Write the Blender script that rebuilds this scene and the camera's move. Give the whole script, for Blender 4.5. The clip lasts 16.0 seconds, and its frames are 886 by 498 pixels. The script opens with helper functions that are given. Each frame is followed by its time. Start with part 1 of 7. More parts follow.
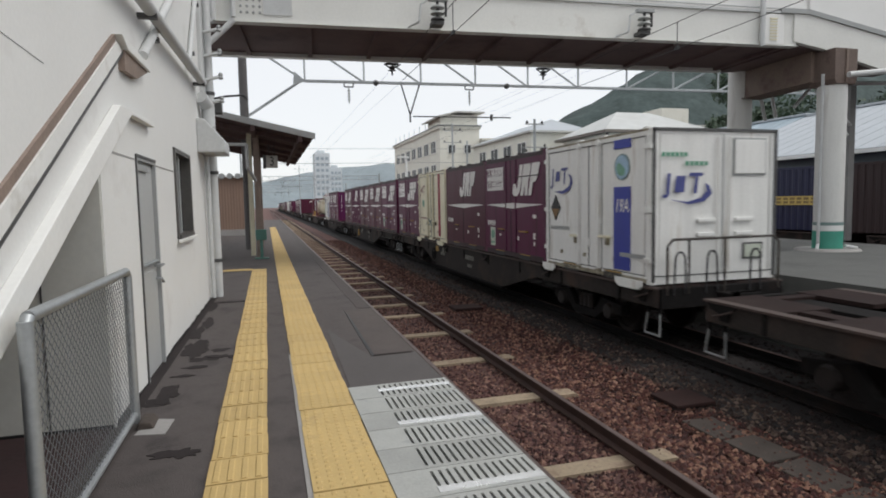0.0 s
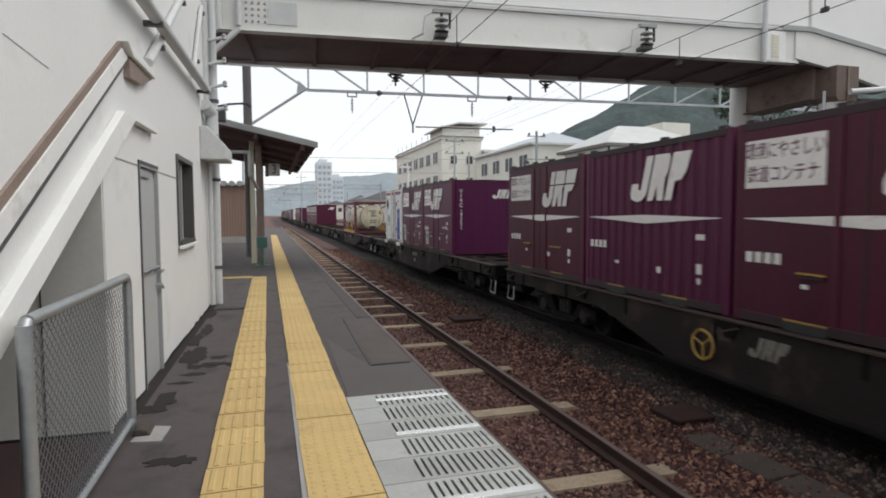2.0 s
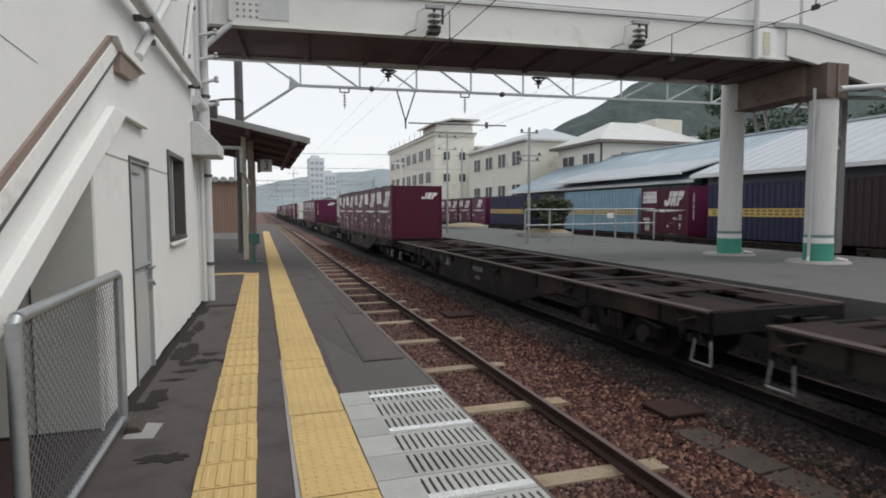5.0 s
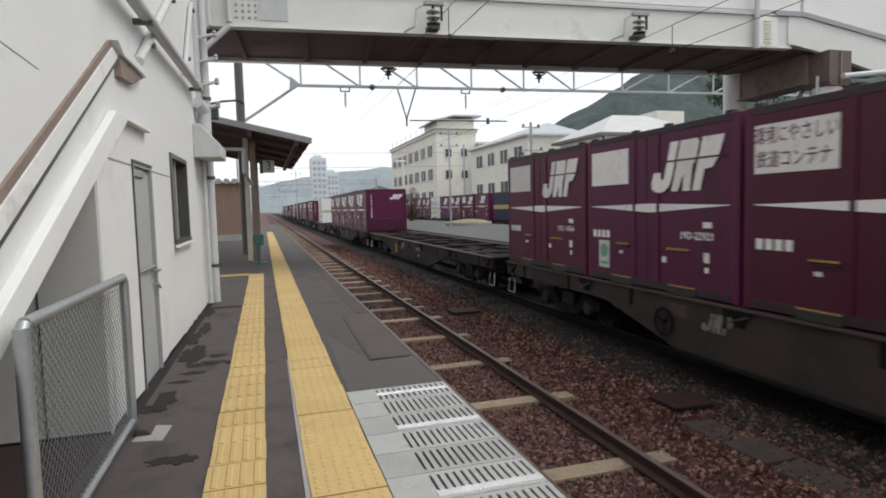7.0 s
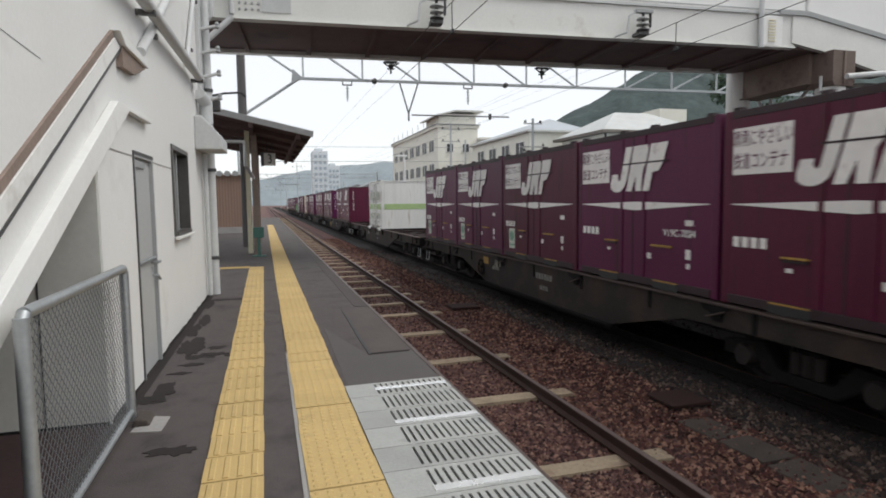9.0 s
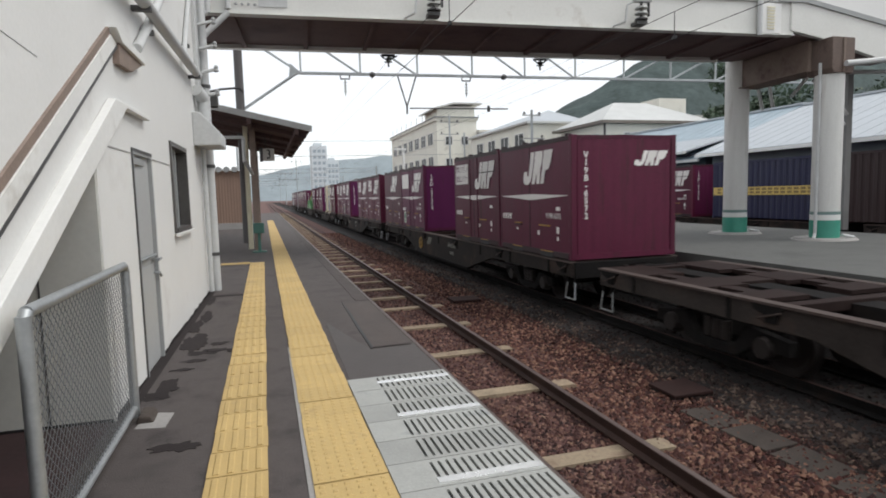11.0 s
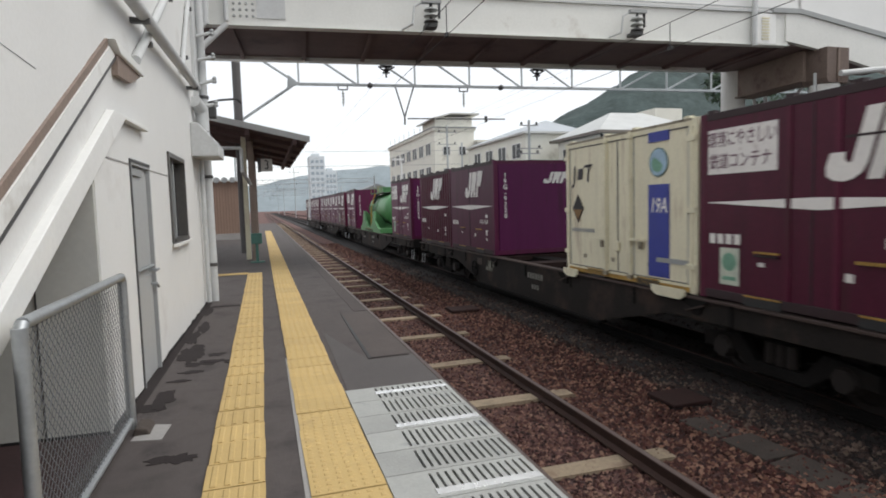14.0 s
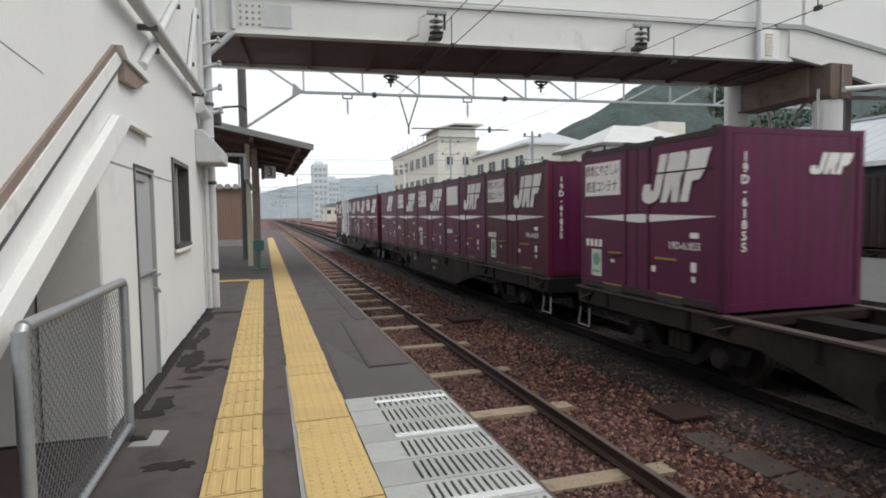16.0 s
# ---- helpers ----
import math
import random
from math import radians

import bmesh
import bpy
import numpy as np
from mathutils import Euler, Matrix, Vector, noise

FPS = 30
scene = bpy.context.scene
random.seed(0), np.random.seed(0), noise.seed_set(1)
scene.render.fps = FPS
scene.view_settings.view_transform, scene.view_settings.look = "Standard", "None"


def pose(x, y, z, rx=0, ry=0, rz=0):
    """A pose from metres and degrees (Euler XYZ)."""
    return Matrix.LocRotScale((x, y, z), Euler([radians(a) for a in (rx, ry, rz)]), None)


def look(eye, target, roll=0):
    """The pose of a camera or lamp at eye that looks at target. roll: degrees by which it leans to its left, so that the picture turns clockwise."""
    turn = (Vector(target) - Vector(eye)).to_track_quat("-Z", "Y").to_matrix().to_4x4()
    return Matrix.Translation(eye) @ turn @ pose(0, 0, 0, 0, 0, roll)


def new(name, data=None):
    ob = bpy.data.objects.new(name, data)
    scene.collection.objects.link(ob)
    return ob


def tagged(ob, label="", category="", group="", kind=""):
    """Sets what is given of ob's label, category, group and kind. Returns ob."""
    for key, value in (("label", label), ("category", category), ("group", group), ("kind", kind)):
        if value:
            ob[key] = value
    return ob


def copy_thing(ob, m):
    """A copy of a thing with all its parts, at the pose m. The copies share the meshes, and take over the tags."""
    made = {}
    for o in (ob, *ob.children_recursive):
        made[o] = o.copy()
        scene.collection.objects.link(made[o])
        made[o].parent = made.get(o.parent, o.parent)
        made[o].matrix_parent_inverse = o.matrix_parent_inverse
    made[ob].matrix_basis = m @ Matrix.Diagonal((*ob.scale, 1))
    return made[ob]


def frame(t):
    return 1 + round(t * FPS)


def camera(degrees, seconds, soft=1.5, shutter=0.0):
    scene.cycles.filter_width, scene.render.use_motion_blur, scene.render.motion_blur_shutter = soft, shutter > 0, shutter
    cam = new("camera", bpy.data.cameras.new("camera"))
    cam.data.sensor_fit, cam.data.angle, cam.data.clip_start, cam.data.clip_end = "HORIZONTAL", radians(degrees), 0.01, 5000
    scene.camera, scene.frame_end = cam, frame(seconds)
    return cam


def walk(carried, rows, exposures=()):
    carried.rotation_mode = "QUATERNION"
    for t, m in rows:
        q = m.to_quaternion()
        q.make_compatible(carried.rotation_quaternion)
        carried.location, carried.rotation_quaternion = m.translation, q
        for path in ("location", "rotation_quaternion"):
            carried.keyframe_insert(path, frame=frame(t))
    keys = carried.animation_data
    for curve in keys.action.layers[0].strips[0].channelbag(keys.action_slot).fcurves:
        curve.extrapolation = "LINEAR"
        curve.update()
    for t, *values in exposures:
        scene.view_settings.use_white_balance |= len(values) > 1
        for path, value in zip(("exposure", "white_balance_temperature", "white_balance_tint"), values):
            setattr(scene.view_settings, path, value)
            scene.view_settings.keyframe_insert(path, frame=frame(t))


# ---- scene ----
cam = camera(74.3, 16.0, soft=1.85, shutter=0.12)
PATH = [
    (0.0, pose(0, 0, 1.4, 85.47, 1.10, -16.78)),
    (0.5, pose(0, 0, 1.4, 86.12, 0.77, -16.97)),
    (1.0, pose(0, 0, 1.4, 86.31, 0.34, -17.14)),
    (1.5, pose(0, 0, 1.4, 86.15, -0.07, -16.97)),
    (2.0, pose(0, 0, 1.4, 86.49, 0.23, -16.67)),
    (2.5, pose(0, 0, 1.4, 86.75, -0.01, -16.72)),
    (3.0, pose(0, 0, 1.4, 86.99, 0.34, -16.59)),
    (3.5, pose(0, 0, 1.4, 87.14, 0.03, -17.09)),
    (4.0, pose(0, 0, 1.4, 86.41, 0.04, -17.20)),
    (6.5, pose(0, 0, 1.4, 85.95, 0.83, -17.44)),
    (7.0, pose(0, 0, 1.4, 85.82, 1.47, -17.07)),
    (7.5, pose(0, 0, 1.4, 85.55, 1.38, -16.82)),
    (8.0, pose(0, 0, 1.4, 85.77, 0.97, -16.67)),
    (8.5, pose(0, 0, 1.4, 85.62, 0.64, -17.38)),
    (9.0, pose(0, 0, 1.4, 85.36, 0.70, -16.99)),
    (11.5, pose(0, 0, 1.4, 84.64, 1.63, -16.99)),
    (12.0, pose(0, 0, 1.4, 85.01, 1.54, -16.61)),
    (12.5, pose(0, 0, 1.4, 85.20, 1.22, -16.56)),
    (13.0, pose(0, 0, 1.4, 84.72, 1.28, -16.75)),
    (13.5, pose(0, 0, 1.4, 85.41, 1.52, -16.93)),
    (14.0, pose(0, 0, 1.4, 85.64, 1.66, -17.23)),
    (14.5, pose(0, 0, 1.4, 86.34, 1.60, -17.39)),
    (15.0, pose(0, 0, 1.4, 86.28, 1.43, -17.43)),
    (15.5, pose(0, 0, 1.4, 86.63, 1.08, -17.59)),
    (16.0, pose(0, 0, 1.4, 86.59, 0.78, -17.00)),
]
EXPOSURES = [(0.0, -0.13), (1.0, 0.02), (2.5, 0.0), (4.0, -0.23), (6.5, 0.07), (7.5, 0.06), (8.5, -0.02), (10.5, 0.06), (12.5, 0.14), (14.5, 0.08), (16.0, 0.09)]
walk(cam, PATH, EXPOSURES)

# ---- light: an overcast day, white cloud all over ----
SUN_EL, SUN_ROT = radians(50), radians(118)
world = bpy.data.worlds.new("overcast")
scene.world = world
world.use_nodes = True
wn, wl = world.node_tree.nodes, world.node_tree.links
sky = wn.new("ShaderNodeTexSky")
sky.sky_type, sky.sun_disc = "NISHITA", False
sky.sun_elevation, sky.sun_rotation = SUN_EL, SUN_ROT
sky.air_density, sky.dust_density, sky.ozone_density = 1.0, 1.0, 1.0
cloud = wn.new("ShaderNodeMix")  # even cloud cover over the clear sky
cloud.data_type = "RGBA"
cloud.inputs["Factor"].default_value = 0.85
cloud.inputs["B"].default_value = (7.6, 7.7, 7.8, 1)
wl.new(sky.outputs[0], cloud.inputs["A"])
wl.new(cloud.outputs["Result"], wn["Background"].inputs["Color"])
wn["Background"].inputs["Strength"].default_value = 0.142
sun_data = bpy.data.lights.new("sun", "SUN")
sun_data.energy, sun_data.angle, sun_data.color = 1.6, radians(30), (1.0, 0.97, 0.92)
sun = new("sun", sun_data)
sun.matrix_world = look((30, -16, 40.5), (0, 0, 0))

# ---- materials ----
MATS = {}


def mat(name, color, rough=0.7, metal=0.0, vary=0.18, grain=30.0, stain=1.6, bump=0.15, dirt=None, amount=0.0, rand=0.0, spec=0.5, streak=False):
    """A worn surface: fine grain and broad stains vary the colour, grain drives the relief; dirt shows in patches."""
    if name in MATS:
        return MATS[name]
    m = bpy.data.materials.new(name)
    m.use_nodes = True
    n, l = m.node_tree.nodes, m.node_tree.links
    b = n["Principled BSDF"]
    b.inputs["Metallic"].default_value, b.inputs["Specular IOR Level"].default_value = metal, spec
    co = n.new("ShaderNodeTexCoord")
    mp = n.new("ShaderNodeMapping")
    l.new(co.outputs["Object"], mp.inputs[0])
    if rand:
        oi = n.new("ShaderNodeObjectInfo")
        sc = n.new("ShaderNodeMath")
        sc.operation, sc.inputs[1].default_value = "MULTIPLY", 40.0
        l.new(oi.outputs["Random"], sc.inputs[0])
        l.new(sc.outputs[0], mp.inputs["Location"])
    fine = n.new("ShaderNodeTexNoise")
    fine.inputs["Scale"].default_value, fine.inputs["Detail"].default_value = grain, 6
    broad = n.new("ShaderNodeTexNoise")
    broad.inputs["Scale"].default_value, broad.inputs["Detail"].default_value, broad.inputs["Roughness"].default_value = stain, 8, 0.65
    l.new(mp.outputs[0], fine.inputs["Vector"])
    if streak:
        ms = n.new("ShaderNodeMapping")
        ms.inputs["Scale"].default_value = (3.0, 3.0, 0.35)
        l.new(mp.outputs[0], ms.inputs[0])
        l.new(ms.outputs[0], broad.inputs["Vector"])
    else:
        l.new(mp.outputs[0], broad.inputs["Vector"])
    mixf = n.new("ShaderNodeMath")
    mixf.operation = "ADD"
    half = n.new("ShaderNodeMath")
    half.operation, half.inputs[1].default_value = "MULTIPLY", 0.5
    l.new(fine.outputs[0], half.inputs[0])
    l.new(half.outputs[0], mixf.inputs[0])
    l.new(broad.outputs[0], mixf.inputs[1])
    ramp = n.new("ShaderNodeMapRange")
    ramp.inputs["From Min"].default_value, ramp.inputs["From Max"].default_value = 0.45, 1.05
    ramp.inputs["To Min"].default_value, ramp.inputs["To Max"].default_value = 1 - vary, 1 + vary
    l.new(mixf.outputs[0], ramp.inputs[0])
    hsv = n.new("ShaderNodeHueSaturation")
    hsv.inputs["Color"].default_value = (*color, 1)
    if rand:
        add = n.new("ShaderNodeMapRange")
        add.inputs["To Min"].default_value, add.inputs["To Max"].default_value = 1 - rand, 1 + rand
        l.new(oi.outputs["Random"], add.inputs[0])
        mul = n.new("ShaderNodeMath")
        mul.operation = "MULTIPLY"
        l.new(add.outputs[0], mul.inputs[0])
        l.new(ramp.outputs[0], mul.inputs[1])
        l.new(mul.outputs[0], hsv.inputs["Value"])
    else:
        l.new(ramp.outputs[0], hsv.inputs["Value"])
    out = hsv.outputs[0]
    if dirt:
        d = n.new("ShaderNodeMapRange")
        d.inputs["From Min"].default_value, d.inputs["From Max"].default_value = 0.62 - amount * 0.3, 0.72 - amount * 0.15
        d.inputs["To Max"].default_value = 0.85
        l.new(broad.outputs[0], d.inputs[0])
        mx = n.new("ShaderNodeMix")
        mx.data_type = "RGBA"
        mx.inputs["B"].default_value = (*dirt, 1)
        l.new(d.outputs[0], mx.inputs["Factor"])
        l.new(out, mx.inputs["A"])
        out = mx.outputs["Result"]
    l.new(out, b.inputs["Base Color"])
    rr = n.new("ShaderNodeMapRange")
    rr.inputs["To Min"].default_value, rr.inputs["To Max"].default_value = max(0.03, rough - 0.12), min(1, rough + 0.12)
    l.new(broad.outputs[0], rr.inputs[0])
    l.new(rr.outputs[0], b.inputs["Roughness"])
    if bump:
        bp = n.new("ShaderNodeBump")
        bp.inputs["Strength"].default_value, bp.inputs["Distance"].default_value = bump, 0.01
        l.new(fine.outputs[0], bp.inputs["Height"])
        l.new(bp.outputs[0], b.inputs["Normal"])
    MATS[name] = m
    return m


ASPHALT = mat("asphalt", (0.08, 0.067, 0.064), 0.8, grain=110, stain=2.2, vary=0.6, bump=0.4, dirt=(0.034, 0.028, 0.028), amount=0.5)
ASPHALT_PATCH = mat("asphalt_patch", (0.062, 0.05, 0.047), 0.8, grain=140, stain=2.5, vary=0.25, bump=0.4)
ASPHALT_FAR = mat("asphalt_pale", (0.092, 0.094, 0.09), 0.85, grain=60, stain=0.7, vary=0.35, bump=0.3, dirt=(0.06, 0.062, 0.06), amount=0.35)
STAIN = mat("damp_stain", (0.029, 0.024, 0.024), 0.85, grain=60, vary=0.4, bump=0.2, spec=0.2)
YELLOW = mat("tactile_yellow", (0.5, 0.355, 0.145), 0.7, grain=90, stain=3.0, vary=0.14, bump=0.25, dirt=(0.36, 0.26, 0.12), amount=0.2, rand=0.07)
GRATE = mat("grating_grey", (0.335, 0.34, 0.325), 0.5, grain=60, stain=4, vary=0.18, bump=0.2, dirt=(0.24, 0.25, 0.25), amount=0.15, rand=0.08)
BRIGHT = mat("worn_metal", (0.85, 0.86, 0.86), 0.25, 0.6, vary=0.1)
WHITE = mat("white_wall_paint", (0.7, 0.7, 0.685), 0.6, grain=40, stain=0.8, vary=0.06, bump=0.08, dirt=(0.6, 0.59, 0.57), amount=0.05)
WHITE_TRIM = mat("white_trim_paint", (0.73, 0.73, 0.71), 0.5, grain=30, stain=1.5, vary=0.08, bump=0.06, dirt=(0.5, 0.48, 0.44), amount=0.08)
CREAM_STEEL = mat("white_bridge_paint", (0.66, 0.66, 0.63), 0.5, grain=20, stain=0.7, vary=0.09, bump=0.05, dirt=(0.47, 0.44, 0.4), amount=0.06)
SOFFIT = mat("bridge_soffit_paint", (0.14, 0.092, 0.088), 0.8, grain=18, stain=0.6, vary=0.4, bump=0.1, dirt=(0.065, 0.042, 0.045), amount=0.45)
GREY_PANEL = mat("grey_metal_panel", (0.3, 0.31, 0.31), 0.55, grain=25, stain=1.2, vary=0.1, bump=0.05)
DOOR_GREY = mat("grey_door_paint", (0.4, 0.41, 0.41), 0.45, grain=30, stain=1.5, vary=0.1, bump=0.05)
DARK_FRAME = mat("dark_frame", (0.06, 0.06, 0.06), 0.5, vary=0.2)
WIRE = mat("dull_wire", (0.2, 0.21, 0.22), 0.5, 0.5, vary=0.2)
GALV = mat("galvanised_steel", (0.4, 0.42, 0.43), 0.45, 0.7, grain=45, stain=3, vary=0.2, bump=0.08)
PIPE = mat("pale_pipe_paint", (0.5, 0.51, 0.51), 0.5, grain=30, stain=2, vary=0.14, bump=0.05)
WOOD_RAIL = mat("brown_wood", (0.22, 0.165, 0.135), 0.6, grain=40, stain=3, vary=0.3, bump=0.15)
RUST = mat("rusty_steel", (0.05, 0.026, 0.021), 0.85, 0.0, grain=50, stain=2, vary=0.35, bump=0.3)
RAIL_TOP = mat("rail_head", (0.15, 0.115, 0.105), 0.5, 0.6, vary=0.15, stain=6)
BALLAST = mat("rust_brown_ballast", (0.12, 0.054, 0.045), 0.9, grain=26, stain=1.6, vary=0.6, bump=1.0, dirt=(0.045, 0.028, 0.025), amount=0.35)
SLEEPER = mat("weathered_sleeper", (0.33, 0.26, 0.18), 0.85, grain=25, stain=3, vary=0.4, bump=0.4, dirt=(0.14, 0.09, 0.065), amount=0.35, rand=0.2)
CONCRETE = mat("concrete", (0.3, 0.29, 0.28), 0.85, grain=50, stain=1.2, vary=0.2, bump=0.3, dirt=(0.16, 0.15, 0.14), amount=0.2)
DARK_CONCRETE = mat("dark_concrete", (0.055, 0.043, 0.036), 0.85, grain=50, stain=4, vary=0.5, bump=0.3)
GLASS_DARK = mat("window_glass", (0.05, 0.055, 0.06), 0.08, vary=0.1, bump=0, spec=0.8)
PURPLE = mat("maroon_container_paint", (0.076, 0.007, 0.027), 0.48, grain=25, stain=1.0, vary=0.3, bump=0.05, dirt=(0.04, 0.013, 0.016), amount=0.25, rand=0.2, streak=True, spec=0.3)
PURPLE_BRIGHT = mat("fresh_maroon_paint", (0.08, 0.0075, 0.04), 0.48, grain=25, stain=1.0, vary=0.22, bump=0.05, dirt=(0.045, 0.014, 0.022), amount=0.2, rand=0.15, streak=True, spec=0.3)
# lit copy of the maroon: end faces are brightened through their colour
PURPLE_END_LIT = mat("purple_end_paint", (0.085, 0.009, 0.06), 0.55, grain=25, stain=1.0, vary=0.15, bump=0.04, dirt=(0.06, 0.012, 0.04), amount=0.12, streak=True, spec=0.25)
PURPLE_DARK = mat("dark_maroon_steel", (0.022, 0.009, 0.012), 0.6, grain=25, stain=2, vary=0.25, bump=0.1)
SIGN_WHITE = mat("white_lettering", (0.72, 0.7, 0.68), 0.6, grain=50, stain=4, vary=0.12, bump=0, dirt=(0.5, 0.45, 0.44), amount=0.12, rand=0.08)
LETTER = mat("maroon_lettering", (0.1, 0.03, 0.06), 0.6, vary=0.2, bump=0)
STICKER = mat("green_sticker", (0.16, 0.33, 0.24), 0.6, vary=0.3, stain=8, bump=0)
CREAM = mat("cream_container_paint", (0.7, 0.66, 0.5), 0.5, grain=25, stain=1.6, vary=0.16, bump=0.05, dirt=(0.4, 0.33, 0.24), amount=0.2, streak=True)
GRIMY_EDGE = mat("grimy_cream_edge", (0.3, 0.27, 0.2), 0.7, grain=30, stain=5, vary=0.5, bump=0.15, dirt=(0.06, 0.045, 0.035), amount=0.5)
TEAL_INK = mat("teal_ink", (0.02, 0.11, 0.14), 0.6, vary=0.3, stain=8, bump=0)
MAROON_INK = mat("maroon_ink", (0.13, 0.025, 0.03), 0.6, vary=0.3, stain=8, bump=0)
COOL_WHITE = mat("white_container_paint", (0.72, 0.72, 0.7), 0.5, grain=25, stain=1.4, vary=0.12, bump=0.05, dirt=(0.42, 0.37, 0.31), amount=0.2, streak=True)
BLUE = mat("blue_band", (0.03, 0.045, 0.28), 0.5, vary=0.12, stain=3)
CRIMSON = mat("crimson_band", (0.3, 0.02, 0.05), 0.5, vary=0.12, stain=3)
BLACK = mat("black_paint", (0.02, 0.02, 0.022), 0.6, vary=0.2)
YELLOW_BAR = mat("yellow_handle_paint", (0.32, 0.19, 0.04), 0.6, vary=0.5, stain=8)
TANK_CREAM = mat("cream_tank_paint", (0.55, 0.5, 0.38), 0.4, grain=20, stain=1.5, vary=0.2, bump=0.04, dirt=(0.24, 0.13, 0.07), amount=0.42, streak=True)
TANK_GREEN = mat("green_tank_paint", (0.085, 0.25, 0.095), 0.42, grain=20, stain=1.3, vary=0.14, bump=0.04, dirt=(0.06, 0.14, 0.06), amount=0.25, streak=True)
FRAME_RED = mat("maroon_frame_paint", (0.09, 0.018, 0.028), 0.5, vary=0.25, stain=4)
SILL = mat("grimy_side_sill", (0.029, 0.024, 0.022), 0.85, grain=25, stain=1.3, vary=0.55, bump=0.2, dirt=(0.055, 0.035, 0.028), amount=0.35, rand=0.5, spec=0.25)
UNDER = mat("grimy_underframe", (0.013, 0.012, 0.012), 0.9, grain=25, stain=1.5, vary=0.45, bump=0.2, dirt=(0.022, 0.016, 0.014), amount=0.2, spec=0.1)
DECK = mat("rusty_deck", (0.022, 0.013, 0.012), 0.85, grain=25, stain=1.5, vary=0.4, bump=0.2, dirt=(0.03, 0.022, 0.02), amount=0.25, spec=0.15)
FLANGE = mat("worn_sill_flange", (0.055, 0.037, 0.032), 0.8, grain=25, stain=2.5, vary=0.4, bump=0.2, dirt=(0.05, 0.03, 0.024), amount=0.4)
PLACARD = mat("pale_placard", (0.5, 0.54, 0.46), 0.6, vary=0.2, stain=6, bump=0)
FAR_GLASS = mat("far_window_glass", (0.055, 0.06, 0.062), 0.4, vary=0.3, stain=0.6, bump=0, spec=0.25)
WHEEL = mat("wheel_steel", (0.03, 0.025, 0.024), 0.6, 0.5, vary=0.3)


# ---- mesh helpers ----
class Mesh:
    """Gathers shaped pieces of one part, then makes one mesh of them."""

    def __init__(self):
        self.v, self.f = [], []

    def add(self, verts, faces, m=None):
        k = len(self.v)
        self.v += [tuple(m @ Vector(p)) if m else tuple(p) for p in verts]
        self.f += [tuple(i + k for i in f) for f in faces]
        return self

    def box(self, x0, x1, y0, y1, z0, z1, m=None):
        vs = [(x, y, z) for z in (z0, z1) for y in (y0, y1) for x in (x0, x1)]
        return self.add(vs, [(0, 2, 3, 1), (4, 5, 7, 6), (0, 1, 5, 4), (2, 6, 7, 3), (0, 4, 6, 2), (1, 3, 7, 5)], m)

    def prism(self, outline, axis, a, b, m=None):
        """Pushes a flat outline from a to b along an axis; the outline's two numbers are the other axes in order."""
        n = len(outline)
        put = {"x": lambda p, s: (s, p[0], p[1]), "y": lambda p, s: (p[0], s, p[1]), "z": lambda p, s: (p[0], p[1], s)}[axis]
        vs = [put(p, a) for p in outline] + [put(p, b) for p in outline]
        fs = [tuple(range(n))[::-1], tuple(range(n, 2 * n))] + [(i, (i + 1) % n, n + (i + 1) % n, n + i) for i in range(n)]
        return self.add(vs, fs, m)

    def rod(self, p, q, r, n=8, r2=None):
        """A round bar from p to q."""
        p, q = Vector(p), Vector(q)
        t = (q - p).to_track_quat("Z", "Y").to_matrix()
        r2 = r if r2 is None else r2
        vs = []
        for c, rad in ((p, r), (q, r2)):
            for i in range(n):
                a = 2 * math.pi * (i + 0.5) / n
                vs.append(tuple(c + t @ Vector((rad * math.cos(a), rad * math.sin(a), 0))))
        fs = [tuple(range(n))[::-1], tuple(range(n, 2 * n))] + [(i, (i + 1) % n, n + (i + 1) % n, n + i) for i in range(n)]
        return self.add(vs, fs)

    def pipe(self, points, r, n=8):
        for p, q in zip(points, points[1:]):
            self.rod(p, q, r, n)
        return self

    def turned(self, profile, axis="y", n=24, m=None):
        """A round body from (along, radius) pairs."""
        vs, fs = [], []
        for s, r in profile:
            for i in range(n):
                a = 2 * math.pi * i / n
                c, d = r * math.cos(a), r * math.sin(a)
                vs.append({"x": (s, c, d), "y": (c, s, d), "z": (c, d, s)}[axis])
        k = len(profile)
        for j in range(k - 1):
            fs += [(j * n + i, j * n + (i + 1) % n, (j + 1) * n + (i + 1) % n, (j + 1) * n + i) for i in range(n)]
        fs += [tuple(range(n))[::-1], tuple(range((k - 1) * n, k * n))]
        return self.add(vs, fs, m)

    def data(self, name, material, bevel=0.0, smooth=False):
        me = bpy.data.meshes.new(name)
        me.from_pydata(self.v, [], self.f)
        bm = bmesh.new()
        bm.from_mesh(me)
        if bevel:
            bmesh.ops.bevel(bm, geom=[e for e in bm.edges if e.is_manifold and e.calc_face_angle(0) > 0.6], offset=bevel, segments=2, affect="EDGES", profile=0.6, clamp_overlap=True)
        bmesh.ops.recalc_face_normals(bm, faces=bm.faces)
        if smooth:
            for f in bm.faces:
                f.smooth = True
            for e in bm.edges:
                if e.is_manifold and e.calc_face_angle(0) > 0.6:
                    e.smooth = False
        bm.to_mesh(me)
        bm.free()
        me.materials.append(material)
        return me


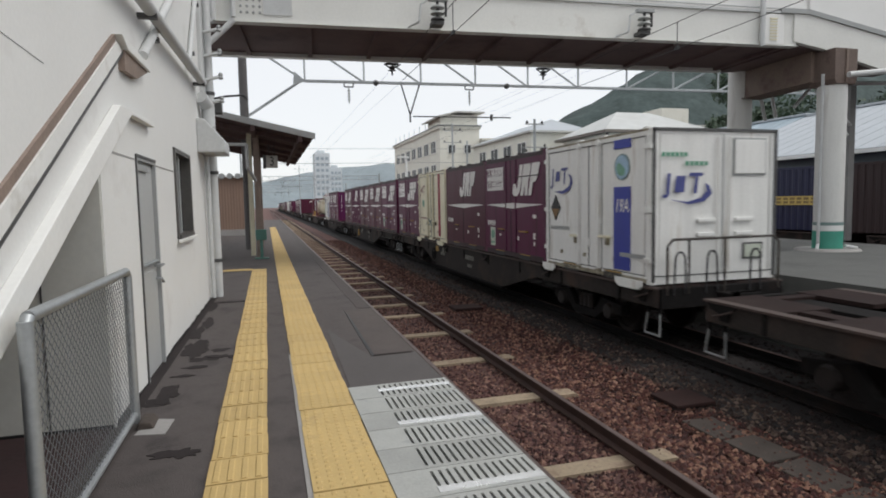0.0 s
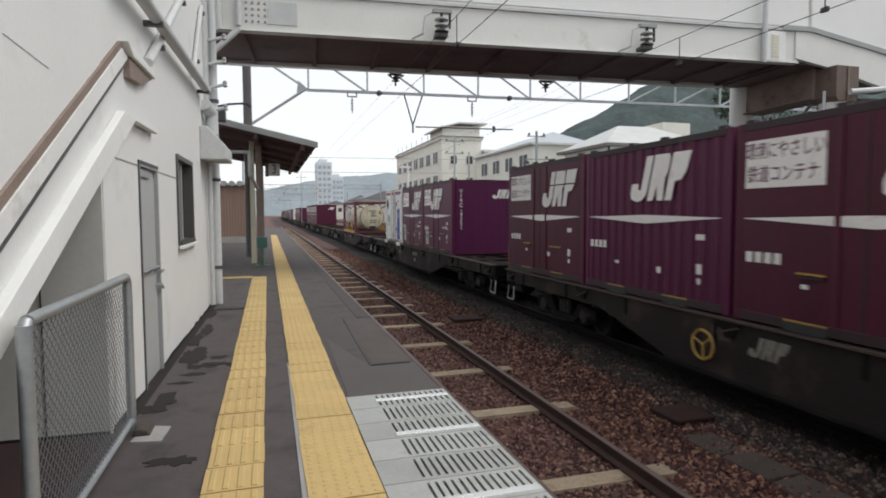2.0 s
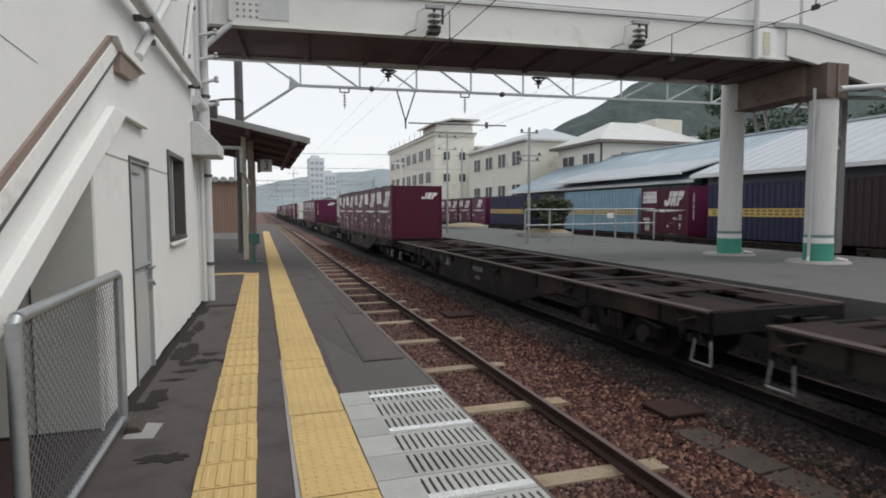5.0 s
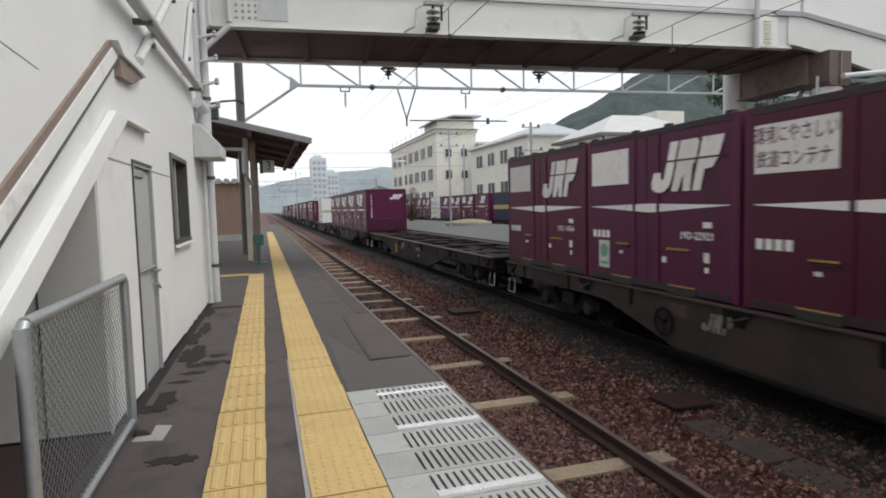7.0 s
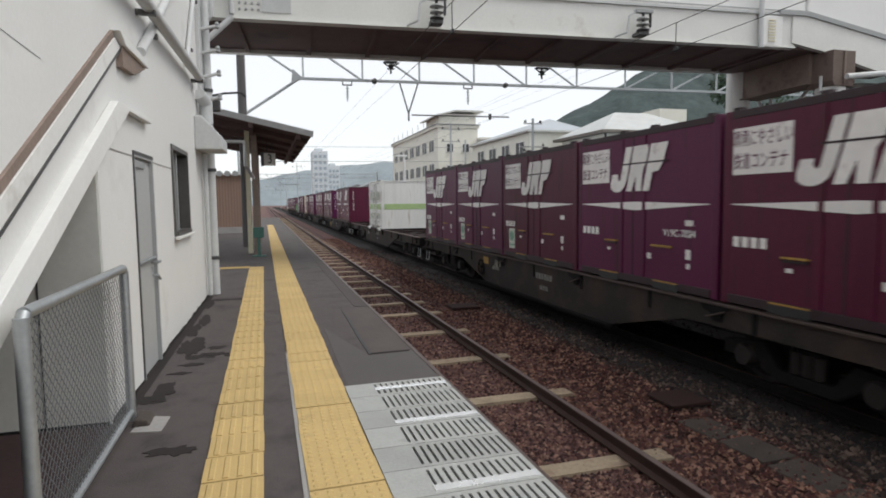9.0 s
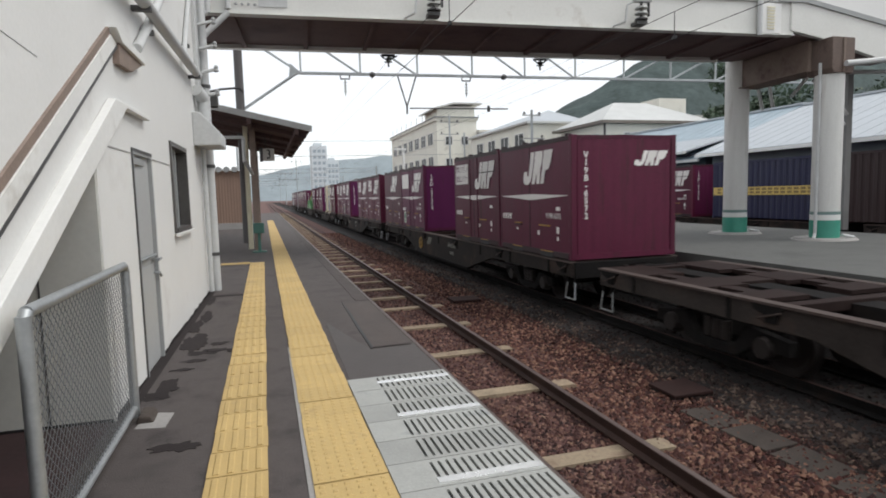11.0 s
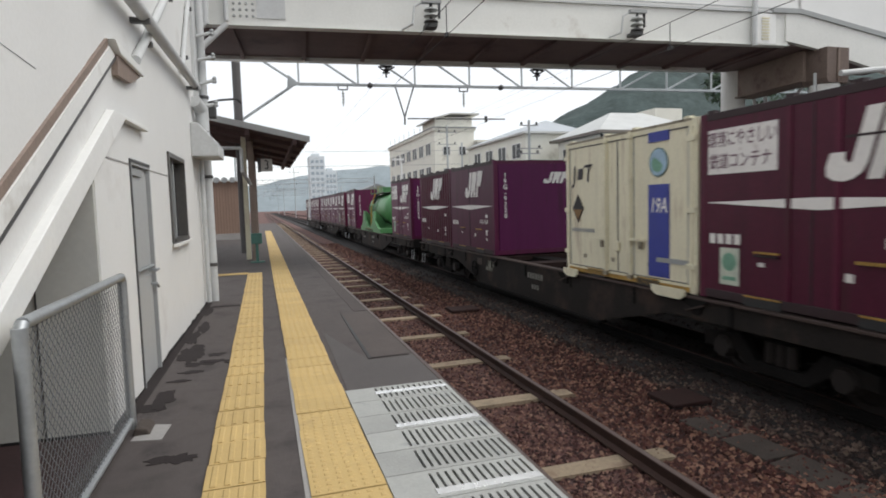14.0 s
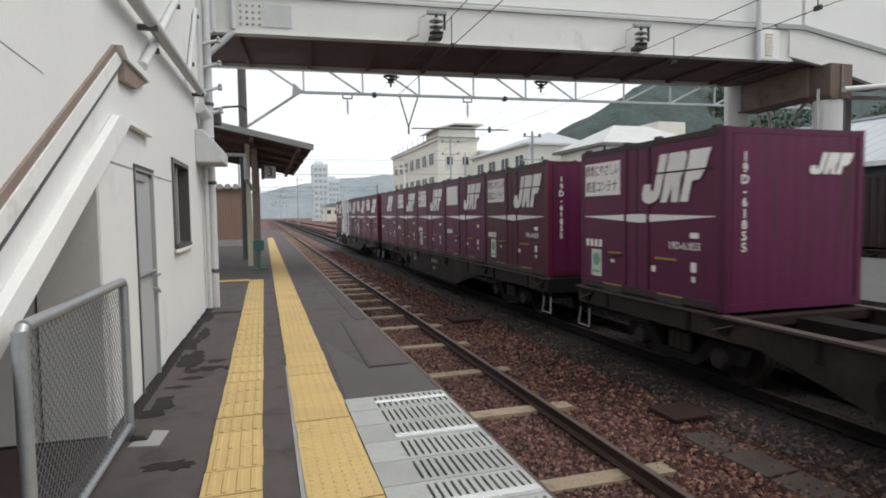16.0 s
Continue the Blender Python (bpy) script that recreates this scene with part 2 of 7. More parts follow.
def part(name, shape, material, parent=None, label="", bevel=0.0, smooth=False, at=None):
    """Links a shape as one mesh object, under a thing or a part where one is given."""
    ob = new(name, shape if isinstance(shape, bpy.types.Mesh) else shape.data(name, material, bevel, smooth))
    if parent:
        ob.parent = parent
    if at is not None:
        ob.matrix_local = at
    if label:
        tagged(ob, label)
    return ob


def structure(name, shape, material, label, category, bevel=0.0, smooth=False, at=None):
    return tagged(part(name, shape, material, None, "", bevel, smooth, at), label, category, kind="structure")


def empty(name, m, label, category, group=""):
    ob = new(name)
    ob.empty_display_size = 0.3
    ob.matrix_world = m
    return tagged(ob, label, category, group)


MOVING = []
RAIL_Z = -1.05
BED_Z = -1.24
TRACKS = {"near": 2.87, "train": 6.97, "yard": 20.8}

# ---- ground, tracks ----
g = Mesh()
g.box(-900, 1500, -60, 2500, -2.2, BED_Z - 0.06)
structure("ground", g, BALLAST, "rust-brown ballast and earth between the station tracks", "ground")


def track(cx, y0, y1, near):
    for side in (-1, 1):
        r = Mesh()
        x = cx + side * 0.555
        r.prism([(x - 0.065, BED_Z + 0.04), (x + 0.065, BED_Z + 0.04), (x + 0.065, BED_Z + 0.055), (x + 0.012, BED_Z + 0.08), (x + 0.012, RAIL_Z - 0.04), (x + 0.034, RAIL_Z - 0.03), (x + 0.034, RAIL_Z - 0.004), (x - 0.034, RAIL_Z - 0.004), (x - 0.034, RAIL_Z - 0.03), (x - 0.012, RAIL_Z - 0.04), (x - 0.012, BED_Z + 0.08), (x - 0.065, BED_Z + 0.055)], "y", y0, y1)
        # rails off the near track are coloured dark to stand for shade under wagons
        rail = structure("rail", r, RUST if near else UNDER, "rusty brown steel rail with a worn bright head", "rail")
        h = Mesh().prism([(x - 0.03, RAIL_Z - 0.004), (x + 0.03, RAIL_Z - 0.004), (x + 0.024, RAIL_Z), (x - 0.024, RAIL_Z)], "y", y0, y1)
        part("rail_head", h, RAIL_TOP if near else RUST, rail, "bright worn running surface")


track(TRACKS["near"], -12, 420, True)
track(TRACKS["train"], -40, 420, False)
track(TRACKS["yard"], -10, 200, False)

# the two platforms
def slab(name, x0, x1, y0, y1, material, label):
    p = Mesh().box(x0, x1, y0, y1, -1.3, 0.0)
    return structure(name, p, material, label, "platform")


platform = slab("platform", -9.0, 1.3, -6, 62, ASPHALT, "dark damp asphalt platform with worn patches")
opposite = slab("opposite_platform", 8.75, 16.4, -8, 75, ASPHALT_FAR, "pale grey asphalt island platform across the tracks")

# ---- station building with the stairs to the footbridge ----
WALL = pose(-1.07, 0, 0, 0, 0, -1.26)


def station_building():
    w = Mesh()
    # wall in pieces round the door (5.06-5.76) and the window (6.8-7.9)
    x0, x1 = -0.18, 0.0
    w.prism([(4.12, -0.02), (5.06, -0.02), (5.06, 1.82), (5.78, 1.82), (5.78, -0.02), (9.8, -0.02), (9.8, 7.5), (7.3, 7.5), (7.3, 2.04), (7.9, 2.04), (7.9, 1.07), (6.78, 1.07), (6.78, 2.04), (7.299, 2.04), (7.299, 7.5), (4.12, 7.5)], "x", x0, x1)
    structure("wall_end", Mesh().box(-7.0, x0 - 0.003, 9.62, 9.797, -0.02, 7.5), WHITE, "white painted end wall of the station building", "wall", at=WALL)
    wall = structure("wall_station", w, WHITE, "white painted station building wall with faint seams", "wall", at=WALL)
    seam = Mesh().box(0.0, 0.004, 4.15, 5.05, 1.775, 1.785).box(0.0, 0.004, 5.8, 6.75, 1.775, 1.785)
    part("seam", seam, CONCRETE, wall)
    rg = random.Random(12)
    for y0, y1 in ((4.15, 5.05), (5.79, 9.8)):
        n = int((y1 - y0) / 0.21)
        edge = [(y0 + (y1 - y0) * i / n, rg.uniform(0.015, 0.05)) for i in range(n + 1)]
        part("foot_grime", Mesh().prism([(y0, 0.0)] + edge + [(y1, 0.0)], "x", -0.01, 0.003), STAIN, wall, "dark damp grime along the wall foot")
    # the stair side wall: parapet, band, recessed grey panel under the slope
    s = Mesh()
    s.prism([(-4.0, -2.75), (4.12, 1.71), (4.12, 7.5), (-4.0, 7.5)], "x", -0.16, 0.006)
    stair = structure("stair_wall", s, WHITE, "white stair flank rising to the footbridge", "wall", at=WALL)
    band = Mesh().prism([(0.6, -0.16), (0.6, -0.05), (4.47, 2.1), (5.58, 2.13), (5.58, 2.09), (4.78, 2.08)], "x", 0.006, 0.06)
    part("stringer", band, WHITE_TRIM, stair, "white steel stair stringer", bevel=0.006)
    low = Mesh().prism([(0.6, -0.22), (0.6, -0.16), (4.78, 2.08), (4.12, 1.71)], "x", -0.16, 0.02)
    part("lower_flange", low, WHITE_TRIM, stair, bevel=0.004)
    structure("under_stair_panel", Mesh().box(-3.1, -3.05, -4, 4.08, -0.02, 2.2), WHITE, "white painted wall behind the space under the stairs", "wall", at=WALL)
    structure("under_stair_floor", Mesh().box(-3.05, -0.02, -4, 4.08, -0.01, 0.012), mat("dark_maroon_floor", (0.035, 0.017, 0.018), 0.8, vary=0.35, stain=2), "dark maroon painted floor under the stairs", "floor", at=WALL)
    end = structure("under_stair_wall", Mesh().box(-3.05, -0.004, 4.085, 4.117, 0.03, 1.7), mat("pale_grey_panel", (0.52, 0.52, 0.49), 0.6, vary=0.1, stain=1.2, bump=0.05), "grey metal wall closing the space under the stairs", "wall", at=WALL)
    part("joint", Mesh().box(-0.36, -0.352, 4.078, 4.085, 0.03, 1.7), DARK_FRAME, end)
    # black strip fills the gap to paint the shadow line at the foot
    part("foot_shadow_gap", Mesh().box(-3.05, -0.01, 4.09, 4.115, 0.0, 0.03), BLACK, end, "black strip standing for the shade under the panel")
    # slab added to keep sky light out below; white so it bounces some
    structure("stair_underside", Mesh().prism([(-4.0, -2.7), (4.08, 1.74), (4.08, 1.8), (-4.0, -2.64)], "x", -3.05, -0.165), WHITE, "white sloping stair underside, added to block sky light", "ceiling", at=WALL)
    # handrail with its bracket return; a dark strip paints the thin shadow line below it
    h = empty("stair_handrail", WALL, "brown wooden capped handrail on the white stair flank", "handrail")
    sl = (2.6 - 1.55) / (4.59 - 2.8)
    z0 = 1.55 - (2.8 + 1.0) * sl
    part("rail", Mesh().prism([(-1.0, z0), (4.59, 2.6), (4.6, 2.55), (-1.0, z0 - 0.062)], "x", 0.0, 0.022), WOOD_RAIL, h, bevel=0.004)
    part("rail_web", Mesh().prism([(-1.0, z0 - 0.065), (4.6, 2.55), (4.74, 2.52), (-1.0, z0 - 0.16)], "x", 0.0, 0.03), WHITE_TRIM, h)
    part("return", Mesh().prism([(4.59, 2.6), (5.45, 2.59), (5.5, 2.535), (4.74, 2.53)], "x", 0.0, 0.07), WHITE_TRIM, h, bevel=0.006)
    part("bracket", Mesh().prism([(4.74, 2.53), (5.5, 2.535), (5.1, 2.40), (4.72, 2.38)], "x", 0.0, 0.045), WOOD_RAIL, h, bevel=0.004)
    part("shadow_gap", Mesh().prism([(-1.0, z0 - 0.162), (4.74, 2.519), (4.75, 2.504), (-1.0, z0 - 0.186)], "x", 0.0, 0.033), DARK_FRAME, h)
    crack = Mesh().prism([(2.8, 2.127), (3.28, 2.101), (3.28, 2.099), (2.8, 2.125)], "x", 0.004, 0.009)
    part("seam", crack, GREY_PANEL, stair)

    d = empty("grey_door", WALL, "closed grey metal door in the white wall", "door")
    part("leaf", Mesh().box(-0.06, -0.02, 5.1, 5.74, 0.0, 1.78), DOOR_GREY, d, bevel=0.004)
    part("panel", Mesh().box(-0.025, -0.014, 5.16, 5.69, 0.95, 1.62), DOOR_GREY, d)
    part("panel", Mesh().box(-0.025, -0.014, 5.16, 5.69, 0.12, 0.86), DOOR_GREY, d)
    fr = Mesh().box(-0.12, 0.01, 5.062, 5.1, -0.01, 1.818).box(-0.12, 0.01, 5.74, 5.778, -0.01, 1.818).box(-0.12, 0.01, 5.1, 5.74, 1.78, 1.818)
    part("frame", fr, GREY_PANEL, d)
    part("head_seal", Mesh().box(-0.02, 0.014, 5.06, 5.78, 1.8, 1.825), DARK_FRAME, d, "dark head seal")
    part("jamb_seal", Mesh().box(-0.02, 0.012, 5.056, 5.072, 0.0, 1.8), DARK_FRAME, d)
    part("closer", Mesh().box(-0.05, 0.0, 5.12, 5.5, 1.70, 1.755), GREY_PANEL, d, bevel=0.006)
    hd = Mesh().rod((-0.05, 5.64, 0.9), (0.04, 5.64, 0.9), 0.014).rod((0.04, 5.6, 0.9), (0.04, 5.72, 0.9), 0.013).box(-0.05, -0.03, 5.58, 5.7, 0.78, 0.96)
    hd.rod((0.0, 5.12, 0.935), (0.0, 5.72, 0.935), 0.014)
    part("handle", hd, GALV, d, "grey lever handle and bar")
    part("lower_handle", Mesh().rod((0.03, 5.66, 0.78), (0.03, 5.74, 0.74), 0.012).rod((-0.05, 5.66, 0.78), (0.03, 5.66, 0.78), 0.012), GALV, d)
    wi = tagged(new("window_1"), "dark aluminium framed window in the white wall", "window", kind="structure")
    wi.matrix_world = WALL
    fr = Mesh().box(-0.13, 0.02, 6.78, 6.83, 1.07, 2.04).box(-0.13, 0.02, 7.85, 7.9, 1.07, 2.04).box(-0.13, 0.02, 6.83, 7.85, 1.99, 2.04).box(-0.13, 0.035, 6.83, 7.85, 1.06, 1.11)
    part("window_frame", fr, mat("bronze_frame", (0.1, 0.095, 0.09), 0.4, 0.3), wi)
    part("mullion", Mesh().box(-0.11, -0.03, 7.31, 7.36, 1.11, 1.99), GREY_PANEL, wi)
    part("pane", Mesh().box(-0.08, -0.07, 6.83, 7.31, 1.11, 1.99), GLASS_DARK, wi)
    part("pane", Mesh().box(-0.1, -0.09, 7.36, 7.85, 1.11, 1.99), GLASS_DARK, wi)
    part("window_sill", Mesh().box(0.02, 0.06, 6.74, 7.94, 1.03, 1.062), WHITE_TRIM, wi, bevel=0.003)
    inn = Mesh().box(-2.2, -2.1, 4.5, 9.5, 0, 3).box(-2.1, -0.2, 4.5, 9.5, 2.7, 2.75)
    structure("inner_wall", inn, GREY_PANEL, "plain grey inner wall behind the window", "wall", at=WALL)

    # pipes at the corner and over the stairs
    p = empty("corner_drainpipe", WALL, "pale grey drainpipe at the wall corner", "pipe")
    part("pipe", Mesh().pipe([(0.1, 9.72, 0.0), (0.1, 9.72, 2.2), (0.1, 9.72, 4.9), (0.2, 10.1, 5.3)], 0.06, 12), PIPE, p, smooth=True)
    for z in (0.55, 1.9, 3.1):
        part("clamp", Mesh().turned([(z, 0.075), (z + 0.05, 0.075)], "z", 12, Matrix.Translation((0.1, 9.72, 0))), DARK_FRAME, p)
    p = empty("thin_wall_pipe", WALL, "thin pale pipe running up the wall", "pipe")
    part("pipe", Mesh().pipe([(0.06, 9.3, 0.05), (0.06, 9.3, 2.15)], 0.035, 10), PIPE, p, smooth=True)
    hood = empty("vent_hood", WALL, "pale metal vent hood on the wall corner", "vent")
    part("cowl", Mesh().prism([(0.0, 2.62), (0.1, 2.62), (0.36, 2.33), (0.36, 2.16), (0.0, 2.16)], "y", 8.75, 9.55), PIPE, hood, bevel=0.02)
    part("neck", Mesh().pipe([(0.12, 9.2, 2.55), (0.12, 9.2, 2.85), (0.05, 9.0, 2.95)], 0.09, 12), PIPE, hood, smooth=True)
    for nm, a, b, r in (("diagonal_conduit", (0.1, 4.3, 3.0), (0.1, 8.9, 3.12), 0.055), ("diagonal_conduit", (0.04, 5.36, 2.64), (0.04, 7.3, 3.85), 0.04), ("diagonal_conduit", (0.04, 8.0, 3.12), (0.04, 9.0, 4.3), 0.03)):
        c = empty(nm, WALL, "grey steel conduit pipe slanting across the wall", "pipe")
        part("tube", Mesh().rod(a, b, r, 12), PIPE, c, smooth=True)
        for k in (0.25, 0.95):
            q = Vector(a).lerp(Vector(b), k)
            part("bracket", Mesh().box(0.0, q.x + 0.05, q.y - 0.03, q.y + 0.03, q.z - 0.07, q.z - 0.03), DARK_FRAME, c)
    js = empty("corner_insulator_rack", WALL, "cluster of brackets and insulators on the wall corner", "bracket")
    part("plate", Mesh().box(0.0, 0.05, 9.35, 9.8, 2.7, 4.6), PIPE, js, bevel=0.01)
    for z in (2.95, 3.3, 3.65, 4.0):
        part("arm", Mesh().rod((0.05, 9.6, z), (0.26, 9.6, z + 0.06), 0.025), PIPE, js)
        part("insulator", Mesh().turned([(z, 0.02), (z + 0.02, 0.04), (z + 0.05, 0.025), (z + 0.07, 0.035), (z + 0.1, 0.02)], "z", 10, Matrix.Translation((0.28, 9.6, 0.02))), GREY_PANEL, js, smooth=True)
    lamp = empty("wall_bracket_lamp", WALL, "dark bracket arm reaching from the wall corner", "bracket")
    part("arm", Mesh().pipe([(0.12, 9.8, 3.06), (0.3, 10.1, 3.16), (0.55, 10.3, 3.22), (0.62, 10.35, 3.16)], 0.018), BLACK, lamp)
    part("mount", Mesh().box(0.05, 0.26, 9.8, 9.95, 2.84, 3.02), DARK_FRAME, lamp, bevel=0.02)


station_building()


def mesh_fence():
    """Galvanised frame with chain-link wires between the posts."""
    f = empty("chain_link_fence", pose(0, 0, 0), "grey galvanised chain-link fence panel on the platform", "fence")
    x = -0.875
    y0, y1, z0, z1 = 2.5, 4.16, 0.06, 1.0
    part("post", Mesh().rod((x, y1, 0.0), (x, y1, z1 - 0.03), 0.028, 12), GALV, f, smooth=True)
    part("post", Mesh().rod((x, y0, 0.0), (x, y0, z1 - 0.01), 0.028, 12), GALV, f, smooth=True)
    part("top_rail", Mesh().pipe([(x, y0, z1 - 0.03), (x, y0 + 0.03, z1), (x, y1 - 0.03, z1), (x, y1, z1 - 0.03)], 0.026, 12), GALV, f, smooth=True)
    part("bottom_rail", Mesh().rod((x, y0, z0), (x, y1, z0), 0.022, 10), GALV, f, smooth=True)
    wires = Mesh()
    step, h, w = 0.052, z1 - z0, y1 - y0
    n = int((w + h) / step)
    for i in range(n):
        s = i * step
        for flip in (False, True):
            a0, a1 = max(0, s - h), min(w, s)
            if a1 - a0 < 0.01:
                continue
            za, zb = (s - a0), (s - a1)
            pa, pb = (a0, za), (a1, zb)
            if flip:
                pa, pb = (w - a0, za), (w - a1, zb)
            dx = 0.003 if flip else -0.003
            wires.rod((x + dx, y0 + pa[0], z0 + pa[1]), (x + dx, y0 + pb[0], z0 + pb[1]), 0.0019, 4)
    part("wire_mesh", wires, WIRE, f)
    foot = empty("fence_foot_block", pose(0, 0, 0), "grey fence foot on a white painted patch", "foot block")
    part("block", Mesh().prism([(-0.85, 0.0), (-0.74, 0.0), (-0.76, 0.04), (-0.83, 0.05)], "y", 4.0, 4.2), DARK_CONCRETE, foot, bevel=0.012)
    part("patch", Mesh().prism([(-0.84, 3.92), (-0.66, 3.88), (-0.64, 4.14), (-0.8, 4.2)], "z", -0.002, 0.004), CONCRETE, foot)


mesh_fence()

# ---- footbridge over the tracks ----
SKEW = -4.38
BRIDGE = pose(-1.18, 12.53, 0, 0, 0, SKEW)


def footbridge():
    b = empty("footbridge", BRIDGE, "white painted steel footbridge with a brown ribbed underside", "bridge")
    L, wd = 13.75, 2.85
    zb = 5.0
    for nm, y in (("near_girder", 0.0), ("far_girder", wd - 0.12)):
        gd = Mesh().box(-0.6, L, y, y + 0.12, zb + 0.045, zb + 0.78)
        gd.box(-0.6, L, y - 0.05, y + 0.17, zb + 0.02, zb + 0.045)
        g0 = part(nm, gd, CREAM_STEEL, b, bevel=0.006)
        tp = Mesh().box(-0.6, L, y - 0.06, y + 0.18, zb + 0.78, zb + 0.83)
        part("top_flange", tp, PIPE, g0)
    par = Mesh().box(-0.6, L + 0.4, 0.03, 0.09, zb + 0.86, zb + 2.6).box(-0.6, L + 0.4, wd - 0.09, wd - 0.03, zb + 0.86, zb + 2.6)
    part("parapet", par, WHITE, b, "white parapet panels")
    part("pinch_line", Mesh().rod((-0.6, -0.03, zb + 0.9), (L, -0.03, zb + 0.9), 0.018, 6), PIPE, b)
    deck = Mesh().box(-0.6, L, 0.12, wd - 0.12, zb + 0.12, zb + 0.3)
    part("soffit", deck, SOFFIT, b, "brown ribbed soffit")
    for i in range(10):
        x = 0.75 + i * 1.42
        rib = Mesh().box(x - 0.03, x + 0.03, 0.12, wd - 0.12, zb + 0.045, zb + 0.12).box(x - 0.05, x + 0.05, 0.12, wd - 0.12, zb + 0.035, zb + 0.045)
        part("rib", rib, SOFFIT, b)
    # girder bracket with slots, plates
    pl = Mesh().box(1.29, 1.84, -0.02, 0.0, zb + 0.18, zb + 0.62)
    part("sign_plate", pl, PIPE, b, "pale information plate")
    for i in range(4):
        for j in range(4):
            part("bolt", Mesh().turned([(-0.025, 0.022), (0.0, 0.03)], "y", 6, Matrix.Translation((0.86 + i * 0.12, 0, zb + 0.22 + j * 0.12))), GREY_PANEL, b)
    # the box and louvre at the head of the far stairs
    part("splice_box", Mesh().box(12.78, 13.35, -0.05, 0.0, zb + 0.05, zb + 0.76), WHITE_TRIM, b, bevel=0.01)
    for i in range(8):
        part("louvre", Mesh().box(12.95, 13.15, -0.075, -0.05, zb + 0.14 + i * 0.07, zb + 0.17 + i * 0.07), CREAM, b)
    part("conduit", Mesh().rod((12.72, -0.09, zb - 0.02), (12.72, -0.09, zb + 2.6), 0.06, 12), PIPE, b, smooth=True)
    # the near flank slopes down over the stairs to the island platform; the deck runs on behind it
    fl = part("stair_flank", Mesh().prism([(L - 0.1, zb + 0.79), (L + 0.3, zb + 0.79), (L + 8.4, zb - 0.75), (L + 8.4, zb - 1.93), (L + 0.8, zb - 0.02), (L - 0.1, zb + 0.14)], "y", -0.04, 0.1), CREAM_STEEL, b, "white steel stair flank", bevel=0.006)
    part("stair_flange", Mesh().prism([(L - 0.5, zb + 0.9), (L + 0.3, zb + 0.9), (L + 8.4, zb - 0.62), (L + 8.4, zb - 0.75), (L + 0.3, zb + 0.79), (L - 0.5, zb + 0.79)], "y", -0.09, 0.14), GREY_PANEL, fl)
    part("stair_parapet", Mesh().prism([(L + 0.3, zb + 0.9), (L + 8.4, zb - 0.62), (L + 8.4, zb + 1.2), (L + 0.3, zb + 2.6)], "y", 0.03, 0.09), WHITE, fl)
    part("landing_soffit", Mesh().box(L, L + 5.5, 0.12, wd, zb + 0.04, zb + 0.2), SOFFIT, b)
    # corbel between the two columns
    cr = Mesh().prism([(0.3, zb - 0.74), (wd - 0.1, zb - 0.7), (wd - 0.1, zb + 0.03), (0.3, zb + 0.03)], "x", 14.5, 15.05)
    cr.box(14.42, 15.13, 0.3, wd - 0.1, zb - 0.76, zb - 0.72)
    part("corbel", cr, mat("beige_brown_steel", (0.18, 0.135, 0.11), 0.7, grain=20, stain=1.5, vary=0.3, bump=0.1, dirt=(0.08, 0.045, 0.038), amount=0.4), b, "brown steel cross beam", bevel=0.02)
    # brace at the wall end
    part("brace", Mesh().rod((0.72, -0.02, zb + 0.05), (0.05, -0.1, zb - 0.62), 0.06, 10), PIPE, b, smooth=True)
    part("downpipe", Mesh().pipe([(0.72, -0.06, zb + 2.5), (0.72, -0.06, zb + 0.1)], 0.05, 10).pipe([(0.35, -0.1, zb + 2.5), (0.35, -0.1, zb + 0.0), (0.12, -0.12, zb - 0.05), (0.05, -0.12, zb - 0.3)], 0.06, 10), PIPE, b, smooth=True)
    # insulators hanging under the far edge
    for x in (4.2, 8.3):
        hi = empty("hanging_insulator", BRIDGE @ pose(x, wd - 0.1, zb - 0.03), "dark insulator string hanging under the bridge", "insulator", "hanging insulators")
        for z in (-0.12, -0.2):
            part("disc", Mesh().turned([(z, 0.03), (z + 0.02, 0.11), (z + 0.05, 0.04)], "z", 12), DARK_FRAME, hi, smooth=True)
        part("rod", Mesh().rod((0, 0, -0.3), (0, 0, 0.0), 0.025, 6), BLACK, hi)
        part("plate", Mesh().box(-0.16, 0.16, -0.05, 0.05, -0.04, 0.0), BLACK, hi)
        part("stay", Mesh().rod((0.0, 0, -0.16), (0.22, 0, -0.02), 0.018, 6).rod((0.0, 0, -0.16), (-0.2, 0, -0.02), 0.018, 6), BLACK, hi)
    # line insulators held out from the girder
    for x in (4.76, 9.48):
        ins = empty("line_insulator", BRIDGE @ pose(x, -0.28, zb + 0.09) @ Matrix.Diagonal((0.78, 0.78, 0.74, 1)), "stacked porcelain insulator on a dark bracket", "insulator", "line insulators")
        part("bracket", Mesh().pipe([(-0.75, 0.26, -0.06), (-0.5, 0.0, 0.02), (-0.44, 0.0, 0.5), (-0.22, 0.0, 0.64), (0.22, 0.0, 0.64)], 0.03), PIPE, ins)
        part("cap", Mesh().box(-0.25, 0.28, -0.08, 0.08, 0.6, 0.7), GREY_PANEL, ins, bevel=0.01)
        part("strap", Mesh().box(0.2, 0.25, -0.03, 0.03, 0.2, 0.62), BLACK, ins)
        for z in (0.06, 0.22, 0.38):
            part("disc", Mesh().turned([(z, 0.05), (z + 0.03, 0.19), (z + 0.07, 0.17), (z + 0.12, 0.06)], "z", 16), mat("grey_porcelain", (0.3, 0.31, 0.3), 0.3) if z > 0.1 else DARK_FRAME, ins, smooth=True)
        part("pin", Mesh().rod((0, 0, -0.02), (0, 0, 0.62), 0.04), BLACK, ins)
